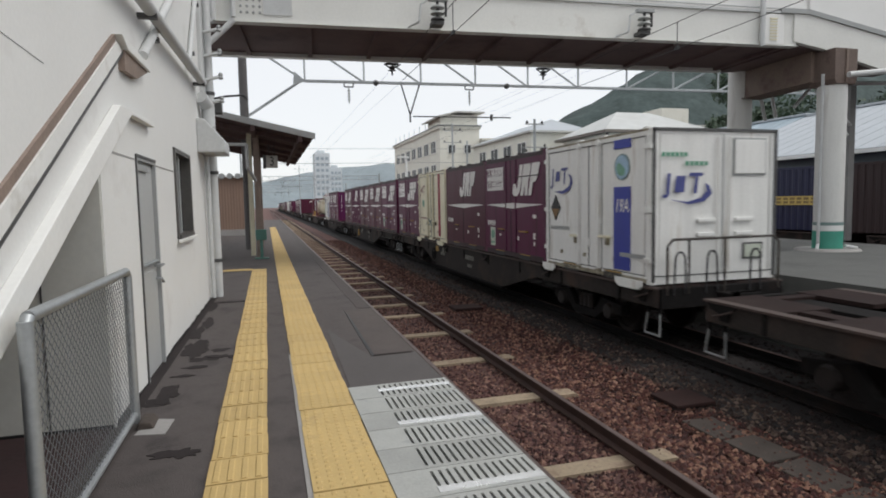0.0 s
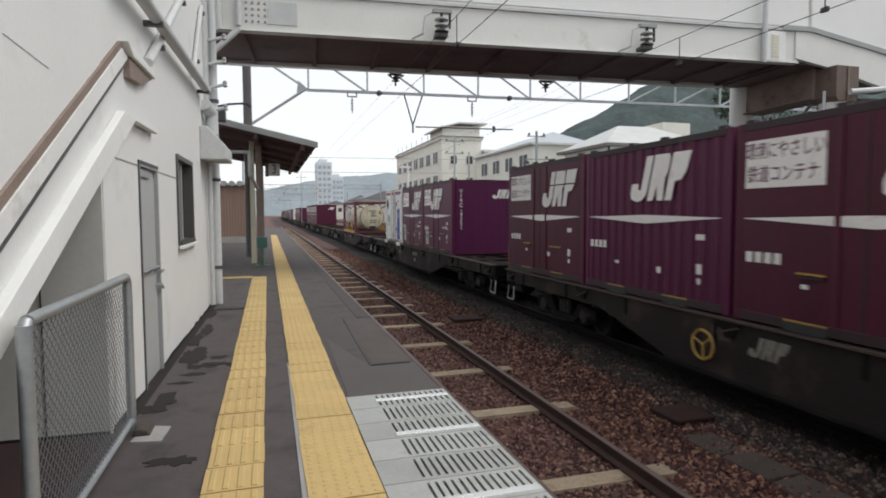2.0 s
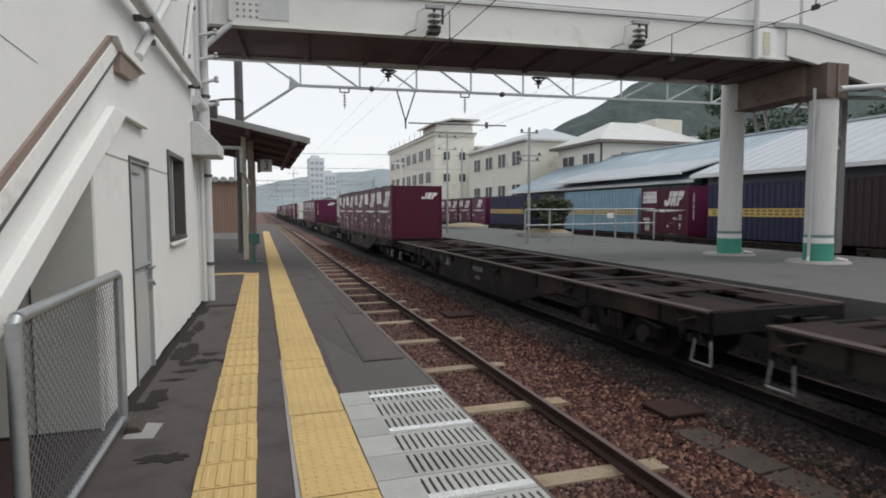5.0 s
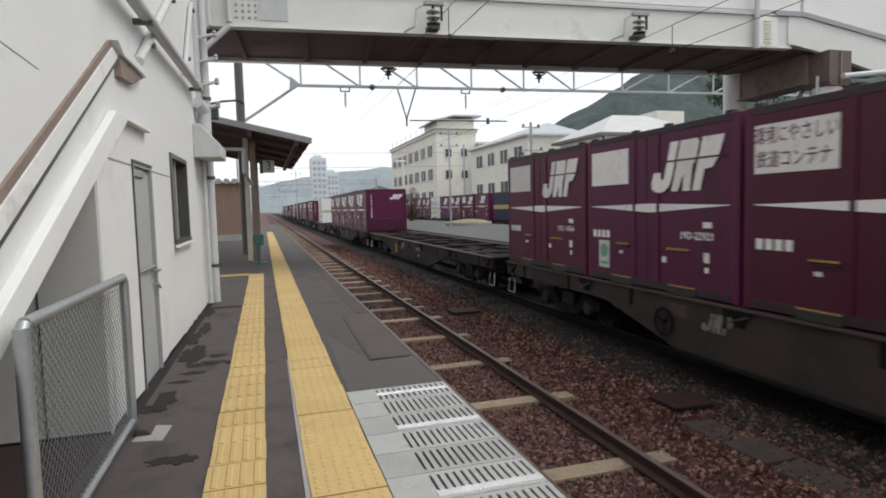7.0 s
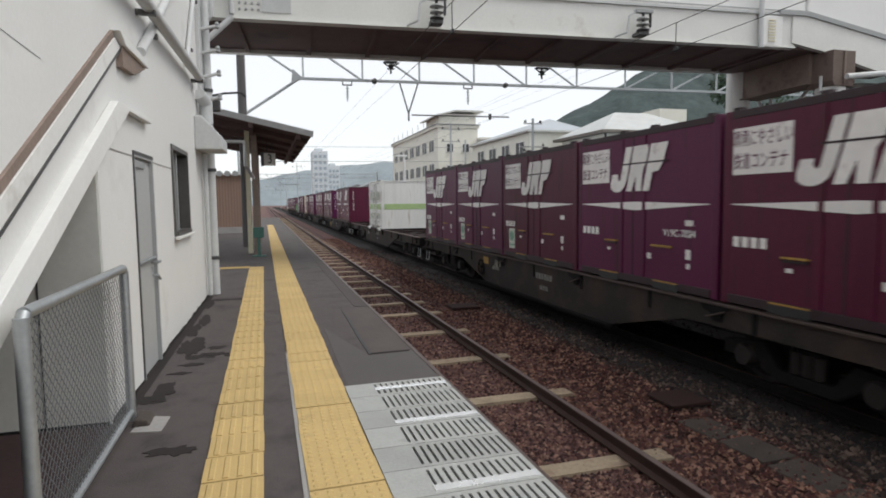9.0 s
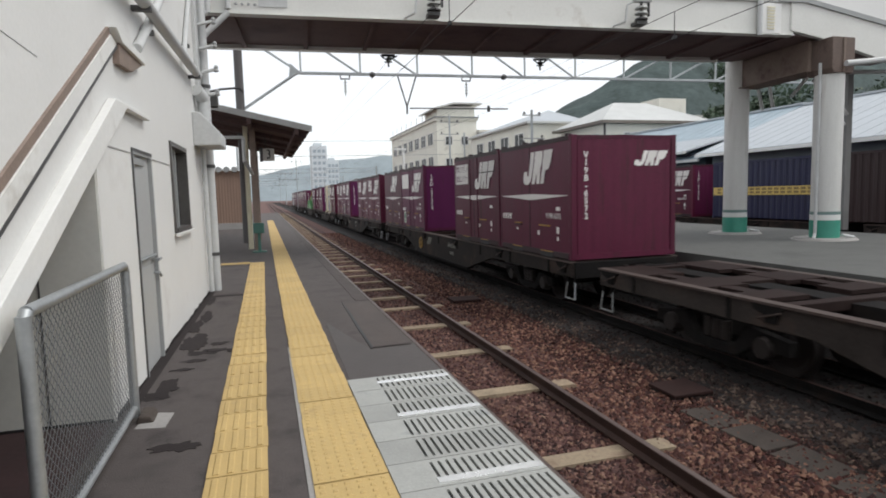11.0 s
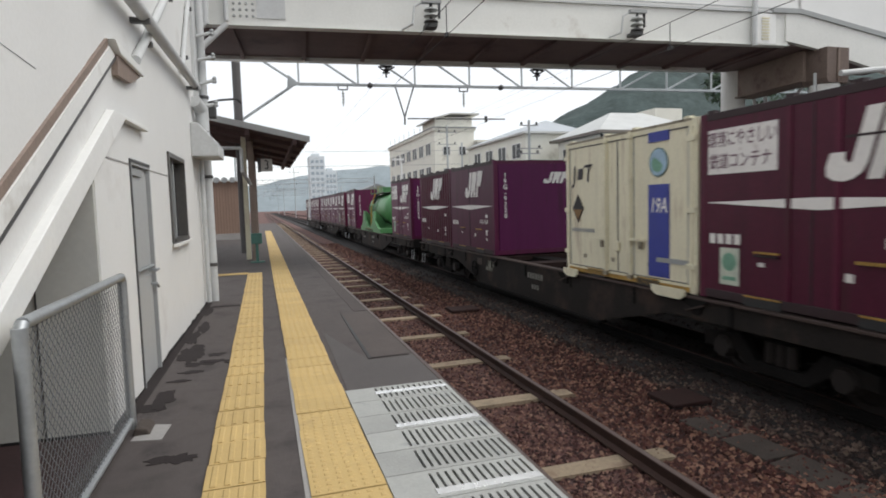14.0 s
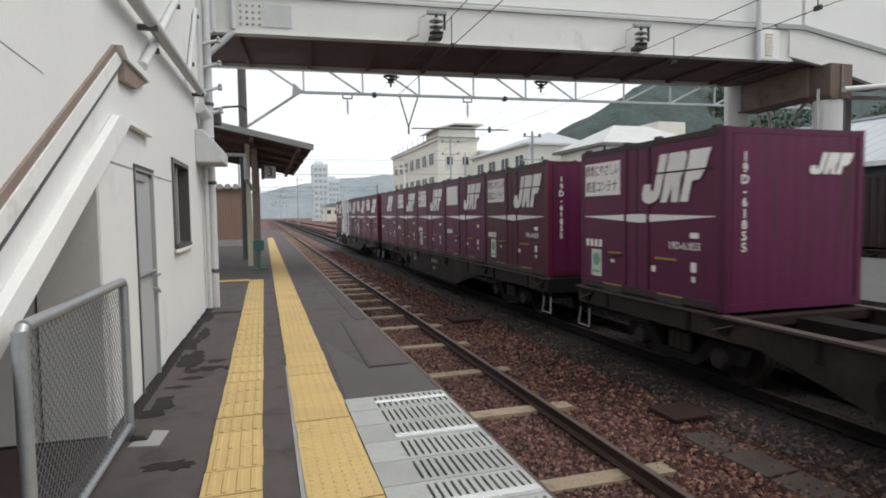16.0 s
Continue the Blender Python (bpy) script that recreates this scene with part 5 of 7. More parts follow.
    part("pipe_run", Mesh().pipe([(-0.95, -0.05, 1.45), (-0.95, 1.3, 1.45), (-0.98, 1.5, 1.2)], 0.035, 8), TANK_GREEN, c, smooth=True)
    part("hand_wheel", Mesh().turned([(-1.02, 0.1), (-0.99, 0.1)], "x", 14, Matrix.Translation((0, 0.3, 1.1))), BLACK, c)
    part("teal_mark", Mesh().box(-0.42, 0.3, -hy + 0.435, -hy + 0.455, 1.56, 1.63), mat("faded_teal_print", (0.06, 0.22, 0.17), 0.6), c)
    part("walkway", Mesh().box(-0.75, 0.75, -0.5, 2.0, 2.08, 2.13), mat("dark_green_paint", (0.05, 0.16, 0.07), 0.6), c)
    part("hatch_box", Mesh().box(-0.5, 0.5, -0.3, 1.5, 2.13, 2.4), TANK_GREEN, c, bevel=0.03)
    part("hatch_rim", Mesh().box(-0.56, 0.56, -0.36, 1.56, 2.36, 2.42), TANK_GREEN, c, bevel=0.01)
    ld = Mesh()
    for y in (0.85, 1.12):
        ld.rod((-1.0, y, 0.22), (-0.96, y, 1.3), 0.018, 6).rod((-0.96, y, 1.3), (-0.7, y, 2.1), 0.018, 6)
    for i in range(5):
        ld.rod((-0.99, 0.85, 0.35 + i * 0.22), (-0.99, 1.12, 0.35 + i * 0.22), 0.013, 6)
    part("ladder", ld, mat("amber_ladder", (0.5, 0.28, 0.04), 0.6), c, "amber ladder")
    part("small_plate", Mesh().box(-0.42, -0.05, -hy + 0.455, -hy + 0.47, 1.12, 1.24), SIGN_WHITE, c)
    part("small_plate", Mesh().box(-0.45, -0.02, -hy + 0.455, -hy + 0.52, 0.78, 1.02), SIGN_WHITE, c)
    bt = Mesh()
    bars(bt, lambda u, v: (u, -hy + 0.44, v), -0.5, 1.42, 0.7, 0.1, 8)
    part("small_writing", bt, SIGN_WHITE, c)
    return c


def wagon(wheel_paint, wheel_words, yw, hoop, rear=True):
    """A four-axle flat wagon; its deck is open between the cross-members."""
    w = empty("flat_wagon", pose(0, 0, 0), "grimy dark container flat wagon with an open rusty deck", "wagon", "flat wagons")
    L, hx = 18.5, 1.18
    for x in (-1, 1):
        xx = x * hx
        prof = [(0.0, -0.02), (L, -0.02), (L, -0.3), (L - 4.3, -0.32), (L - 6.2, -0.78), (6.2, -0.78), (4.3, -0.32), (0, -0.3)]
        part("side_sill", Mesh().prism(prof, "x", xx - 0.04, xx + 0.04), SILL, w, bevel=0.01)
        part("sill_flange", Mesh().box(xx - 0.09, xx + 0.07, 0.0, L, -0.02, 0.012), FLANGE, w, "rust-brown top flange")
        lower = [(6.15, -0.82), (L - 6.15, -0.82), (L - 6.15, -0.775), (6.15, -0.775)]
        part("lower_flange", Mesh().prism(lower, "x", xx - 0.1, xx + 0.1), UNDER, w)
        for i in range(9):
            y = 1.0 + i * (L - 2.0) / 8
            part("stiffener", Mesh().box(xx - 0.06, xx + 0.06, y - 0.03, y + 0.03, -0.3, -0.03), UNDER, w)
    part("centre_sill", Mesh().box(-0.22, 0.22, 0.0, L, -0.42, -0.04), UNDER, w)
    for i in range(11):
        y = 0.25 + i * (L - 0.5) / 10
        wd = 0.25 if i % 2 else 0.1
        part("cross_member", Mesh().box(-hx + 0.04, hx - 0.04, y - wd, y + wd, -0.12, 0.0), DECK, w)
    for y in (0.0, L):
        s = 1 if y == 0 else -1
        for xa, xb in ((-hx + 0.04, -0.35), (0.35, hx - 0.04)):
            for a, b in ((0.0, 1.15), (1.7, 2.5), (3.0, 3.5)):
                part("end_deck", Mesh().box(xa, xb, min(y + s * a, y + s * b), max(y + s * a, y + s * b), -0.05, 0.008), DECK, w, "rusty end deck plate")
            xm = (xa + xb) / 2
            part("deck_rib", Mesh().box(xm - 0.12, xm + 0.12, min(y + s * 1.15, y + s * 3.0), max(y + s * 1.15, y + s * 3.0), -0.06, 0.002), DECK, w)
        part("end_beam", Mesh().box(-hx, hx, y - 0.06, y + 0.06, -0.32, 0.0), UNDER, w, bevel=0.01)
        part("coupler", Mesh().box(-0.12, 0.12, y - 0.55 if s > 0 else y, y if s > 0 else y + 0.55, -0.3, -0.1).box(-0.2, 0.2, y - 0.62 if s > 0 else y + 0.45, y - 0.4 if s > 0 else y + 0.62, -0.36, -0.04), UNDER, w, bevel=0.02)
        for x in (-hx + 0.02, hx - 0.02):
            yy = y + s * 0.15
            step = part("step", Mesh().pipe([(x, yy - 0.15, -0.4), (x - 0.03, yy - 0.19, -0.74), (x - 0.03, yy + 0.19, -0.74), (x, yy + 0.15, -0.4)], 0.016, 6), GALV, w, "grey step iron")
            part("step_hanger", Mesh().box(x - 0.015, x + 0.015, yy - 0.16, yy - 0.12, -0.42, -0.2).box(x - 0.015, x + 0.015, yy + 0.12, yy + 0.16, -0.42, -0.2), UNDER, step)
        rl = Mesh()
        yy = y - s * 0.06
        if s > 0 and hoop:
            rl.pipe([(-hx + 0.1, yy, -0.1), (-hx + 0.1, yy, 0.66), (-hx + 0.2, yy, 0.76), (hx - 0.2, yy, 0.76), (hx - 0.1, yy, 0.66), (hx - 0.1, yy, -0.1)], 0.02, 6).rod((0, yy, -0.1), (0, yy, 0.76), 0.018, 6)
            rl.pipe([(-hx + 0.5, yy, -0.1), (-hx + 0.5, yy, 0.76)], 0.018, 6)
            for xh in (-0.95, -0.35, 0.5):
                part("small_hoop", Mesh().pipe([(xh - 0.02, yy - 0.02, -0.1), (xh, yy - 0.02, 0.48), (xh + 0.05, yy - 0.02, 0.56), (xh + 0.13, yy - 0.02, 0.56), (xh + 0.18, yy - 0.02, 0.48), (xh + 0.2, yy - 0.02, -0.1)], 0.016, 6), BLACK, w)
            part("handrail", rl, mat("dark_handrail", (0.05, 0.042, 0.036), 0.6, 0.3), w)
        elif s < 0 and rear:
            part("handrail", Mesh().pipe([(-hx, yy - 0.1, -0.2), (-hx, yy - 0.1, 0.62), (-hx + 0.08, yy - 0.1, 0.7), (-hx + 0.32, yy - 0.1, 0.7), (-hx + 0.4, yy - 0.1, 0.62), (-hx + 0.4, yy - 0.1, -0.05)], 0.018, 6), mat("amber_handrail", (0.22, 0.115, 0.035), 0.6, vary=0.4, stain=8), w, "worn amber handrail")
    # brake wheel, sill plates
    bw = Mesh()
    for i in range(20):
        a, b = 2 * math.pi * i / 20, 2 * math.pi * (i + 1) / 20
        bw.rod((-hx - 0.09, yw + 0.2 * math.cos(a), -0.42 + 0.2 * math.sin(a)), (-hx - 0.09, yw + 0.2 * math.cos(b), -0.42 + 0.2 * math.sin(b)), 0.022, 6)
    for i in range(3):
        a = 2 * math.pi * i / 3 + 0.4
        bw.rod((-hx - 0.09, yw, -0.42), (-hx - 0.09, yw + 0.2 * math.cos(a), -0.42 + 0.2 * math.sin(a)), 0.016, 6)
    bw.rod((-hx, yw, -0.42), (-hx - 0.09, yw, -0.42), 0.03)
    part("brake_wheel", bw, wheel_paint, w, wheel_words)
    mark("sill_mark", w, 0, -0.4, 0.62, 0.26, lambda u, v: (-hx - 0.046, yw - 0.75 - u, v), mat("faded_white_paint", (0.17, 0.165, 0.14), 0.8, stain=8, vary=0.6))
    # lock brackets and hose clutter hanging under the load's seams
    for y in (0.35, 3.69, 7.38, 11.07, 14.76, L - 0.35):
        part("lock_bracket", Mesh().prism([(y - 0.3, 0.0), (y + 0.3, 0.0), (y + 0.24, -0.1), (y + 0.1, -0.14), (y + 0.06, -0.24), (y - 0.08, -0.24), (y - 0.12, -0.1)], "x", -hx - 0.075, -hx - 0.035), UNDER, w, bevel=0.008)
        part("lock_lever", Mesh().rod((-hx - 0.1, y - 0.2, -0.08), (-hx - 0.1, y + 0.16, -0.2), 0.012, 6), FLANGE, w)
    part("sill_plate", Mesh().box(-hx - 0.047, -hx - 0.035, yw - 0.45, yw - 0.1, -0.3, -0.12), YELLOW_BAR if hoop else FLANGE, w, "worn plate on the sill")
    worn = mat("worn_white_number", (0.15, 0.145, 0.13), 0.8, stain=8, vary=0.6)
    for u0, z0, n, bw_, bh in ((3.35, -0.32, 6, 0.13, 0.13), (3.55, -0.55, 3, 0.13, 0.1)):
        for i in range(n):
            y = yw - u0 - i * bw_
            part("number_bar", Mesh().box(-hx - 0.046, -hx - 0.036, y - bw_ * 0.7, y, z0, z0 + bh), worn, w)
    part("air_tank", Mesh().turned([(7.0, 0.1), (7.05, 0.2), (8.2, 0.2), (8.25, 0.1)], "y", 12, Matrix.Translation((0.3, 0, -0.6))), UNDER, w, smooth=True)
    for yc in (2.55, L - 2.55):
        bg = Mesh()
        for x in (-0.93, 0.93):
            bg.prism([(yc - 1.25, -0.5), (yc - 0.6, -0.42), (yc - 0.35, -0.72), (yc + 0.35, -0.72), (yc + 0.6, -0.42), (yc + 1.25, -0.5), (yc + 1.25, -0.68), (yc + 0.7, -0.66), (yc + 0.4, -0.86), (yc - 0.4, -0.86), (yc - 0.7, -0.66), (yc - 1.25, -0.68)], "x", x - 0.06, x + 0.06)
        bg.box(-0.95, 0.95, yc - 0.16, yc + 0.16, -0.66, -0.4)
        bogie = part("bogie", bg, UNDER, w, "grimy bogie frame", bevel=0.008)
        for x in (-0.93, 0.93):
            sp = Mesh()
            for dy in (-0.16, 0.0, 0.16):
                sp.turned([(-0.7, 0.07), (-0.44, 0.07)], "z", 10, Matrix.Translation((x, yc + dy, 0)))
            part("spring", sp, WHEEL, bogie)
            for dy in (-0.875, 0.875):
                part("axle_box", Mesh().turned([(x - 0.12 if x < 0 else x + 0.12, 0.13), (x - 0.02, 0.17), (x + 0.06, 0.17)], "x", 14, Matrix.Translation((0, yc + dy, -0.645))), WHEEL, bogie)
        for dy in (-0.875, 0.875):
            ws = Mesh()
            ws.turned([(-0.8, 0.06), (0.8, 0.06)], "x", 10)
            for s in (-1, 1):
                ws.turned([(s * 0.49, 0.3), (s * 0.495, 0.425), (s * 0.525, 0.425), (s * 0.53, 0.405), (s * 0.62, 0.4), (s * 0.62, 0.33), (s * 0.58, 0.3), (s * 0.58, 0.14), (s * 0.64, 0.12), (s * 0.64, 0.05)], "x", 24)
                for a in range(4):
                    ang = a * math.pi / 2
                    ws.turned([(s * 0.575, 0.035), (s * 0.588, 0.035)], "x", 8, Matrix.Translation((0, 0.22 * math.cos(ang), 0.22 * math.sin(ang))))
            axle = part("wheelset", ws, WHEEL, bogie, "worn steel wheels on an axle", smooth=True)
            axle.location = (0, yc + dy, -0.645)
            WHEELS.append(axle)
    return w


WHEELS = []
FRONTS = [-11.9, 7.66, 26.5, 45.9, 65.4, 84.9, 104.78, 124.3, 143.93, 163.4, 182.9, 202.62, 222.8, 242.65, 262.4, 281.9]
# what stands on each wagon, slot by slot from its front: . empty, P panel, B blank panel, N plain, R ribbed, and the special boxes
LOADS = [".....", "WPNCP", "PPPRP", ".PPX.", "..T..", ".....", "BBPBB", ".....", "PPPPP", "..G..", "NP.BN", "PP.PP", "PY.NR", "P.V.P", "PBPPN", "PPPWP"]
NUMBERS = {(2, 0): "19D-17927", (3, 1): "V19C-9321", (3, 2): "V19C-9613", (11, 0): "19G-4706", (10, 3): "19D-21254", (11, 3): "19D-32567", (14, 0): "19D-61855", (13, 4): "19D-61855", (12, 3): "19G-9320", (6, 3): "19D-22921", (6, 4): "19D-14566", (8, 0): "V19C-2035", (8, 1): "V19C-7034", (10, 0): "V19B-6572", (12, 0): "19D-40032", (13, 0): "19D-40034"}


STOCK = {}


def train():
    plain = STOCK["wagon"] = wagon(UNDER, "grimy brake hand wheel", 12.5, False, False)
    wheeled = wagon(YELLOW_BAR, "worn amber brake hand wheel", 11.5, False, False)
    second = wagon(YELLOW_BAR, "worn amber brake hand wheel", 11.5, False)
    third = wagon(UNDER, "grimy brake hand wheel", 12.5, True)
    MOVING.append([second, TX, FRONTS[2], 0.0])
    MOVING.append([plain, TX, FRONTS[0], 0.0])
    MOVING.append([third, TX, FRONTS[1], 0.0])
    MOVING.append([wheeled, TX, FRONTS[7], 0.0])
    for i, s in enumerate(FRONTS):
        if i not in (0, 1, 2, 7):
            MOVING.append([copy_thing(second if i == 10 else third if i == 8 else plain, pose(0, 0, 0)), TX, s, 0.0])
    masters = {}
    words = {"P": "maroon steel freight container with a white slogan panel", "B": "maroon steel freight container with a blank white panel", "N": "older maroon steel freight container with a tapered stripe", "R": "maroon freight container with ribbed pressed sides"}
    kinds = {"P": "panel", "B": "blank", "N": "plain", "R": "ribbed"}
    rnd = random.Random(4)
    for k, load in enumerate(LOADS):
        for i, c in enumerate(load):
            if c == ".":
                continue
            y = FRONTS[k] + (i + 0.5) * SLOT + {(13, 0): 0.1, (1, 0): 0.12, (1, 1): 0.06}.get((k, i), 0.0)
            if c in kinds:
                num = NUMBERS.get((k, i), "")
                fresh = rnd.random() < 0.35 or load[i - 1] == "." and i > 0
                shifted = k == 8 or (k, i) == (3, 1)
                key = (c, num, fresh, shifted)
                if key in masters:
                    ob = copy_thing(masters[key], pose(0, 0, 0))
                else:
                    ob = masters[key] = maroon(kinds[c], num, c in "PB" and rnd.random() < 0.55, words[c], PURPLE_BRIGHT if fresh else PURPLE, shifted)
            elif c == "W":
                ob = white_box(COOL_WHITE, "white freight container with a dark blue band", "blue")
            elif c == "C":
                ob = white_box(CREAM, "cream freight container with crimson stripes", "cream_red")
            elif c == "X":
                ob = white_box(COOL_WHITE, "white freight container with a crimson top stripe", "red_top")
            elif c == "Y":
                ob = white_box(CREAM, "rust-streaked cream freight container with a blue band", "cream_blue")
            elif c == "G":
                ob = white_box(COOL_WHITE, "white freight container with a green stripe", "green")
            elif c == "T":
                ob, y = tank_frame(), 71.67 + 2.95
            elif c == "V":
                ob, y = tank_green(), 249.05 + 3.0
            MOVING.append([ob, TX, y, FLOOR])
    for key, ob in masters.items():
        STOCK[key[0]] = ob


train()

# ---- the yard across the island platform: a standing freight train ----
def long_box(length, paint, stripe, label):
    c = empty("freight_container", pose(0, 0, 0), label, "container", "containers in the yard")
    hx, hy = 1.2, length / 2
    body = Mesh()
    n = int(length / 0.28)
    st = (length - 0.2) / n
    out = [(-hx + 0.03, -hy + 0.1)]
    for i in range(n):
        y = -hy + 0.1 + i * st
        out += [(-hx + 0.035, y + st * 0.1), (-hx + 0.035, y + st * 0.4), (-hx + 0.005, y + st * 0.5), (-hx + 0.005, y + st * 0.9)]
    out += [(-hx + 0.03, hy - 0.1), (hx, hy - 0.1), (hx, -hy + 0.1)]
    part("body", body.prism(out, "z", 0.06, CH - 0.06), paint, c)
    part("frame", Mesh().box(-hx - 0.01, hx, -hy, -hy + 0.12, 0, CH), paint, c, bevel=0.01)
    part("frame", Mesh().box(-hx - 0.01, hx, hy - 0.12, hy, 0, CH), paint, c, bevel=0.01)
    part("top_rail", Mesh().box(-hx - 0.01, hx, -hy + 0.12, hy - 0.12, CH - 0.09, CH), paint, c)
    if stripe:
        part("stripe", Mesh().box(-hx - 0.014, -hx, -hy + 0.05, hy - 0.05, 1.02, 1.36), stripe, c, "pale stripe along the side")
        tick = Mesh()
        bars(tick, lambda u, v: (-hx - 0.017, hy - u, v), 0.3, 1.08, length - 0.6, 0.09, int(length * 3))
        bars(tick, lambda u, v: (-hx - 0.017, hy - u, v), 0.3, 1.22, length - 0.6, 0.09, int(length * 3))
        part("stripe_writing", tick, mat("faded_ink", (0.2, 0.14, 0.05), 0.6), c)
    return c


NAVY = mat("navy_container_paint", (0.012, 0.014, 0.05), 0.55, vary=0.2, stain=1.5, streak=True)
SKY_BLUE = mat("faded_blue_container_paint", (0.19, 0.32, 0.4), 0.6, vary=0.3, stain=2, dirt=(0.3, 0.38, 0.4), amount=0.2, streak=True)
AMBER = mat("amber_stripe_paint", (0.55, 0.4, 0.12), 0.6, vary=0.3, stain=9)
STRAW = mat("straw_stripe_paint", (0.55, 0.5, 0.3), 0.6, vary=0.2, stain=6)


def yard_train():
    yx = TRACKS["yard"]
    for y in (-3.6, 15.8, 35.2, 54.8, 74.4):
        copy_thing(STOCK["wagon"], pose(yx, y, 0))
    brown = mat("dark_brown_container_paint", (0.026, 0.011, 0.012), 0.6, vary=0.2, streak=True)
    for y, l, p, s, w in ((12.6, 6.0, brown, None, "dark brown freight container in the yard"), (18.95, 6.1, NAVY, AMBER, "navy freight container with an amber stripe"), (31.2, 8.0, SKY_BLUE, STRAW, "faded sky-blue freight container with a straw stripe"), (45.0, 7.0, NAVY, AMBER, "navy freight container with an amber stripe")):
        long_box(l, p, s, w).matrix_world = pose(yx, y, FLOOR)
    for y, k in ((6.0, "P"), (25.1, "P"), (51.5, "N"), (55.4, "P"), (59.3, "P"), (63.1, "N"), (70.9, "P"), (74.8, "N"), (78.7, "P"), (82.6, "P")):
        copy_thing(STOCK[k], pose(yx, y, FLOOR))
    pale = copy_thing(STOCK["white"], pose(yx, 67.0, FLOOR))
    tagged(pale, "white freight container standing in the yard")


STOCK["white"] = next(o for o in bpy.data.objects if o.get("label", "").startswith("white freight container with a green"))
yard_train()

# ---- things on the island platform ----
def platform_railing():
    f = empty("platform_railing", pose(0, 0, 0), "grey pipe railing across the island platform", "railing")
    a, b = Vector((10.0, 21.1, 0)), Vector((17.3, 22.8, 0))
    n = 7
    for i in range(n):
        p = a.lerp(b, i / (n - 1))
        part("post", Mesh().rod(p, p + Vector((0, 0, 1.38)), 0.04, 8), GALV, f, smooth=True)
    for z in (1.38, 0.75):
        part("rail", Mesh().rod(a + Vector((0, 0, z)), b + Vector((0, 0, z)), 0.03, 8), GALV, f, smooth=True)
    for q, z in ((0.62, 1.1),):
        p = a.lerp(b, q)
        part("notice", Mesh().box(p.x - 0.16, p.x + 0.16, p.y - 0.06, p.y - 0.04, z - 0.1, z + 0.12), WHITE, f)


platform_railing()


def leaf_clump(name, centre, size, count, material, parent, seed, leaf=0.09):
    """Many small leaves on an uneven cluster of boughs."""
    rnd = np.random.RandomState(seed)
    lobes = [(rnd.normal(0, 0.42, 3) * size, rnd.uniform(0.35, 0.7)) for _ in range(9)]
    vs, fs = [], []
    for i in range(count):
        o, r = lobes[rnd.randint(len(lobes))]
        d = rnd.normal(0, 1, 3)
        d /= np.linalg.norm(d) + 1e-6
        p = np.array(centre) + o + d * r * np.array(size) * rnd.uniform(0.55, 1.0)
        u = rnd.normal(0, 1, 3)
        u /= np.linalg.norm(u)
        v = np.cross(u, d)
        v /= np.linalg.norm(v) + 1e-6
        s = leaf * rnd.uniform(0.6, 1.4)
        k = len(vs)
        vs += [tuple(p - u * s), tuple(p + v * s * 0.5), tuple(p + u * s), tuple(p - v * s * 0.5)]
        fs.append((k, k + 1, k + 2, k + 3))
    me = Mesh()
    me.v, me.f = vs, fs
    return part(name, me, material, parent)


LEAF = mat("leaf_green", (0.042, 0.056, 0.022), 0.6, vary=0.5, stain=3, bump=0)
LEAF_DARK = mat("leaf_dark_green", (0.03, 0.055, 0.028), 0.65, vary=0.45, stain=0.5, bump=0)
LEAF_BROWN = mat("leaf_brown", (0.085, 0.06, 0.035), 0.7, vary=0.4, stain=3, bump=0)
BARK = mat("bark", (0.07, 0.05, 0.035), 0.85, vary=0.3)


def shrub(x, y, z, size, material, label, seed, leaf=0.09, count=1800):
    t = empty("shrub", pose(x, y, z), label, "shrub", "shrubs")
    tr = Mesh().rod((0, 0, 0), (0, 0, size[2] * 0.8), 0.06, 8, 0.03)
    for a in range(5):
        tr.rod((0, 0, size[2] * (0.2 + 0.08 * a)), (size[0] * 0.6 * math.cos(a * 1.3), size[1] * 0.6 * math.sin(a * 1.3), size[2] * (0.7 + 0.1 * a)), 0.03, 6, 0.012)
    part("stem", tr, BARK, t)
    leaf_clump("foliage", (0, 0, size[2]), size, count, material, t, seed, leaf)


def planter(x, y, w, d):
    p = empty("planter", pose(x, y, 0), "low concrete planter with a mound of soil", "planter", "planters")
    part("kerb", Mesh().prism([(w * math.cos(a * math.pi / 8), d * math.sin(a * math.pi / 8)) for a in range(16)], "z", 0, 0.22), CONCRETE, p, bevel=0.02)
    part("soil", Mesh().turned([(0.2, 0.92), (0.34, 0.7), (0.42, 0.3), (0.44, 0.05)], "z", 16, Matrix.Diagonal((w, d, 1, 1))), mat("dry_soil", (0.24, 0.2, 0.12), 0.9, vary=0.3), p, smooth=True)


planter(14.0, 27.2, 1.5, 1.1)
shrub(14.0, 27.3, 0.4, (1.05, 1.0, 0.95), LEAF, "round olive-green shrub in a planter", 3, 0.09, 3200)
planter(14.2, 40.0, 1.7, 1.4)
shrub(14.4, 58.0, 0.0, (0.9, 0.9, 1.3), LEAF_BROWN, "brownish small tree on the island platform", 5)


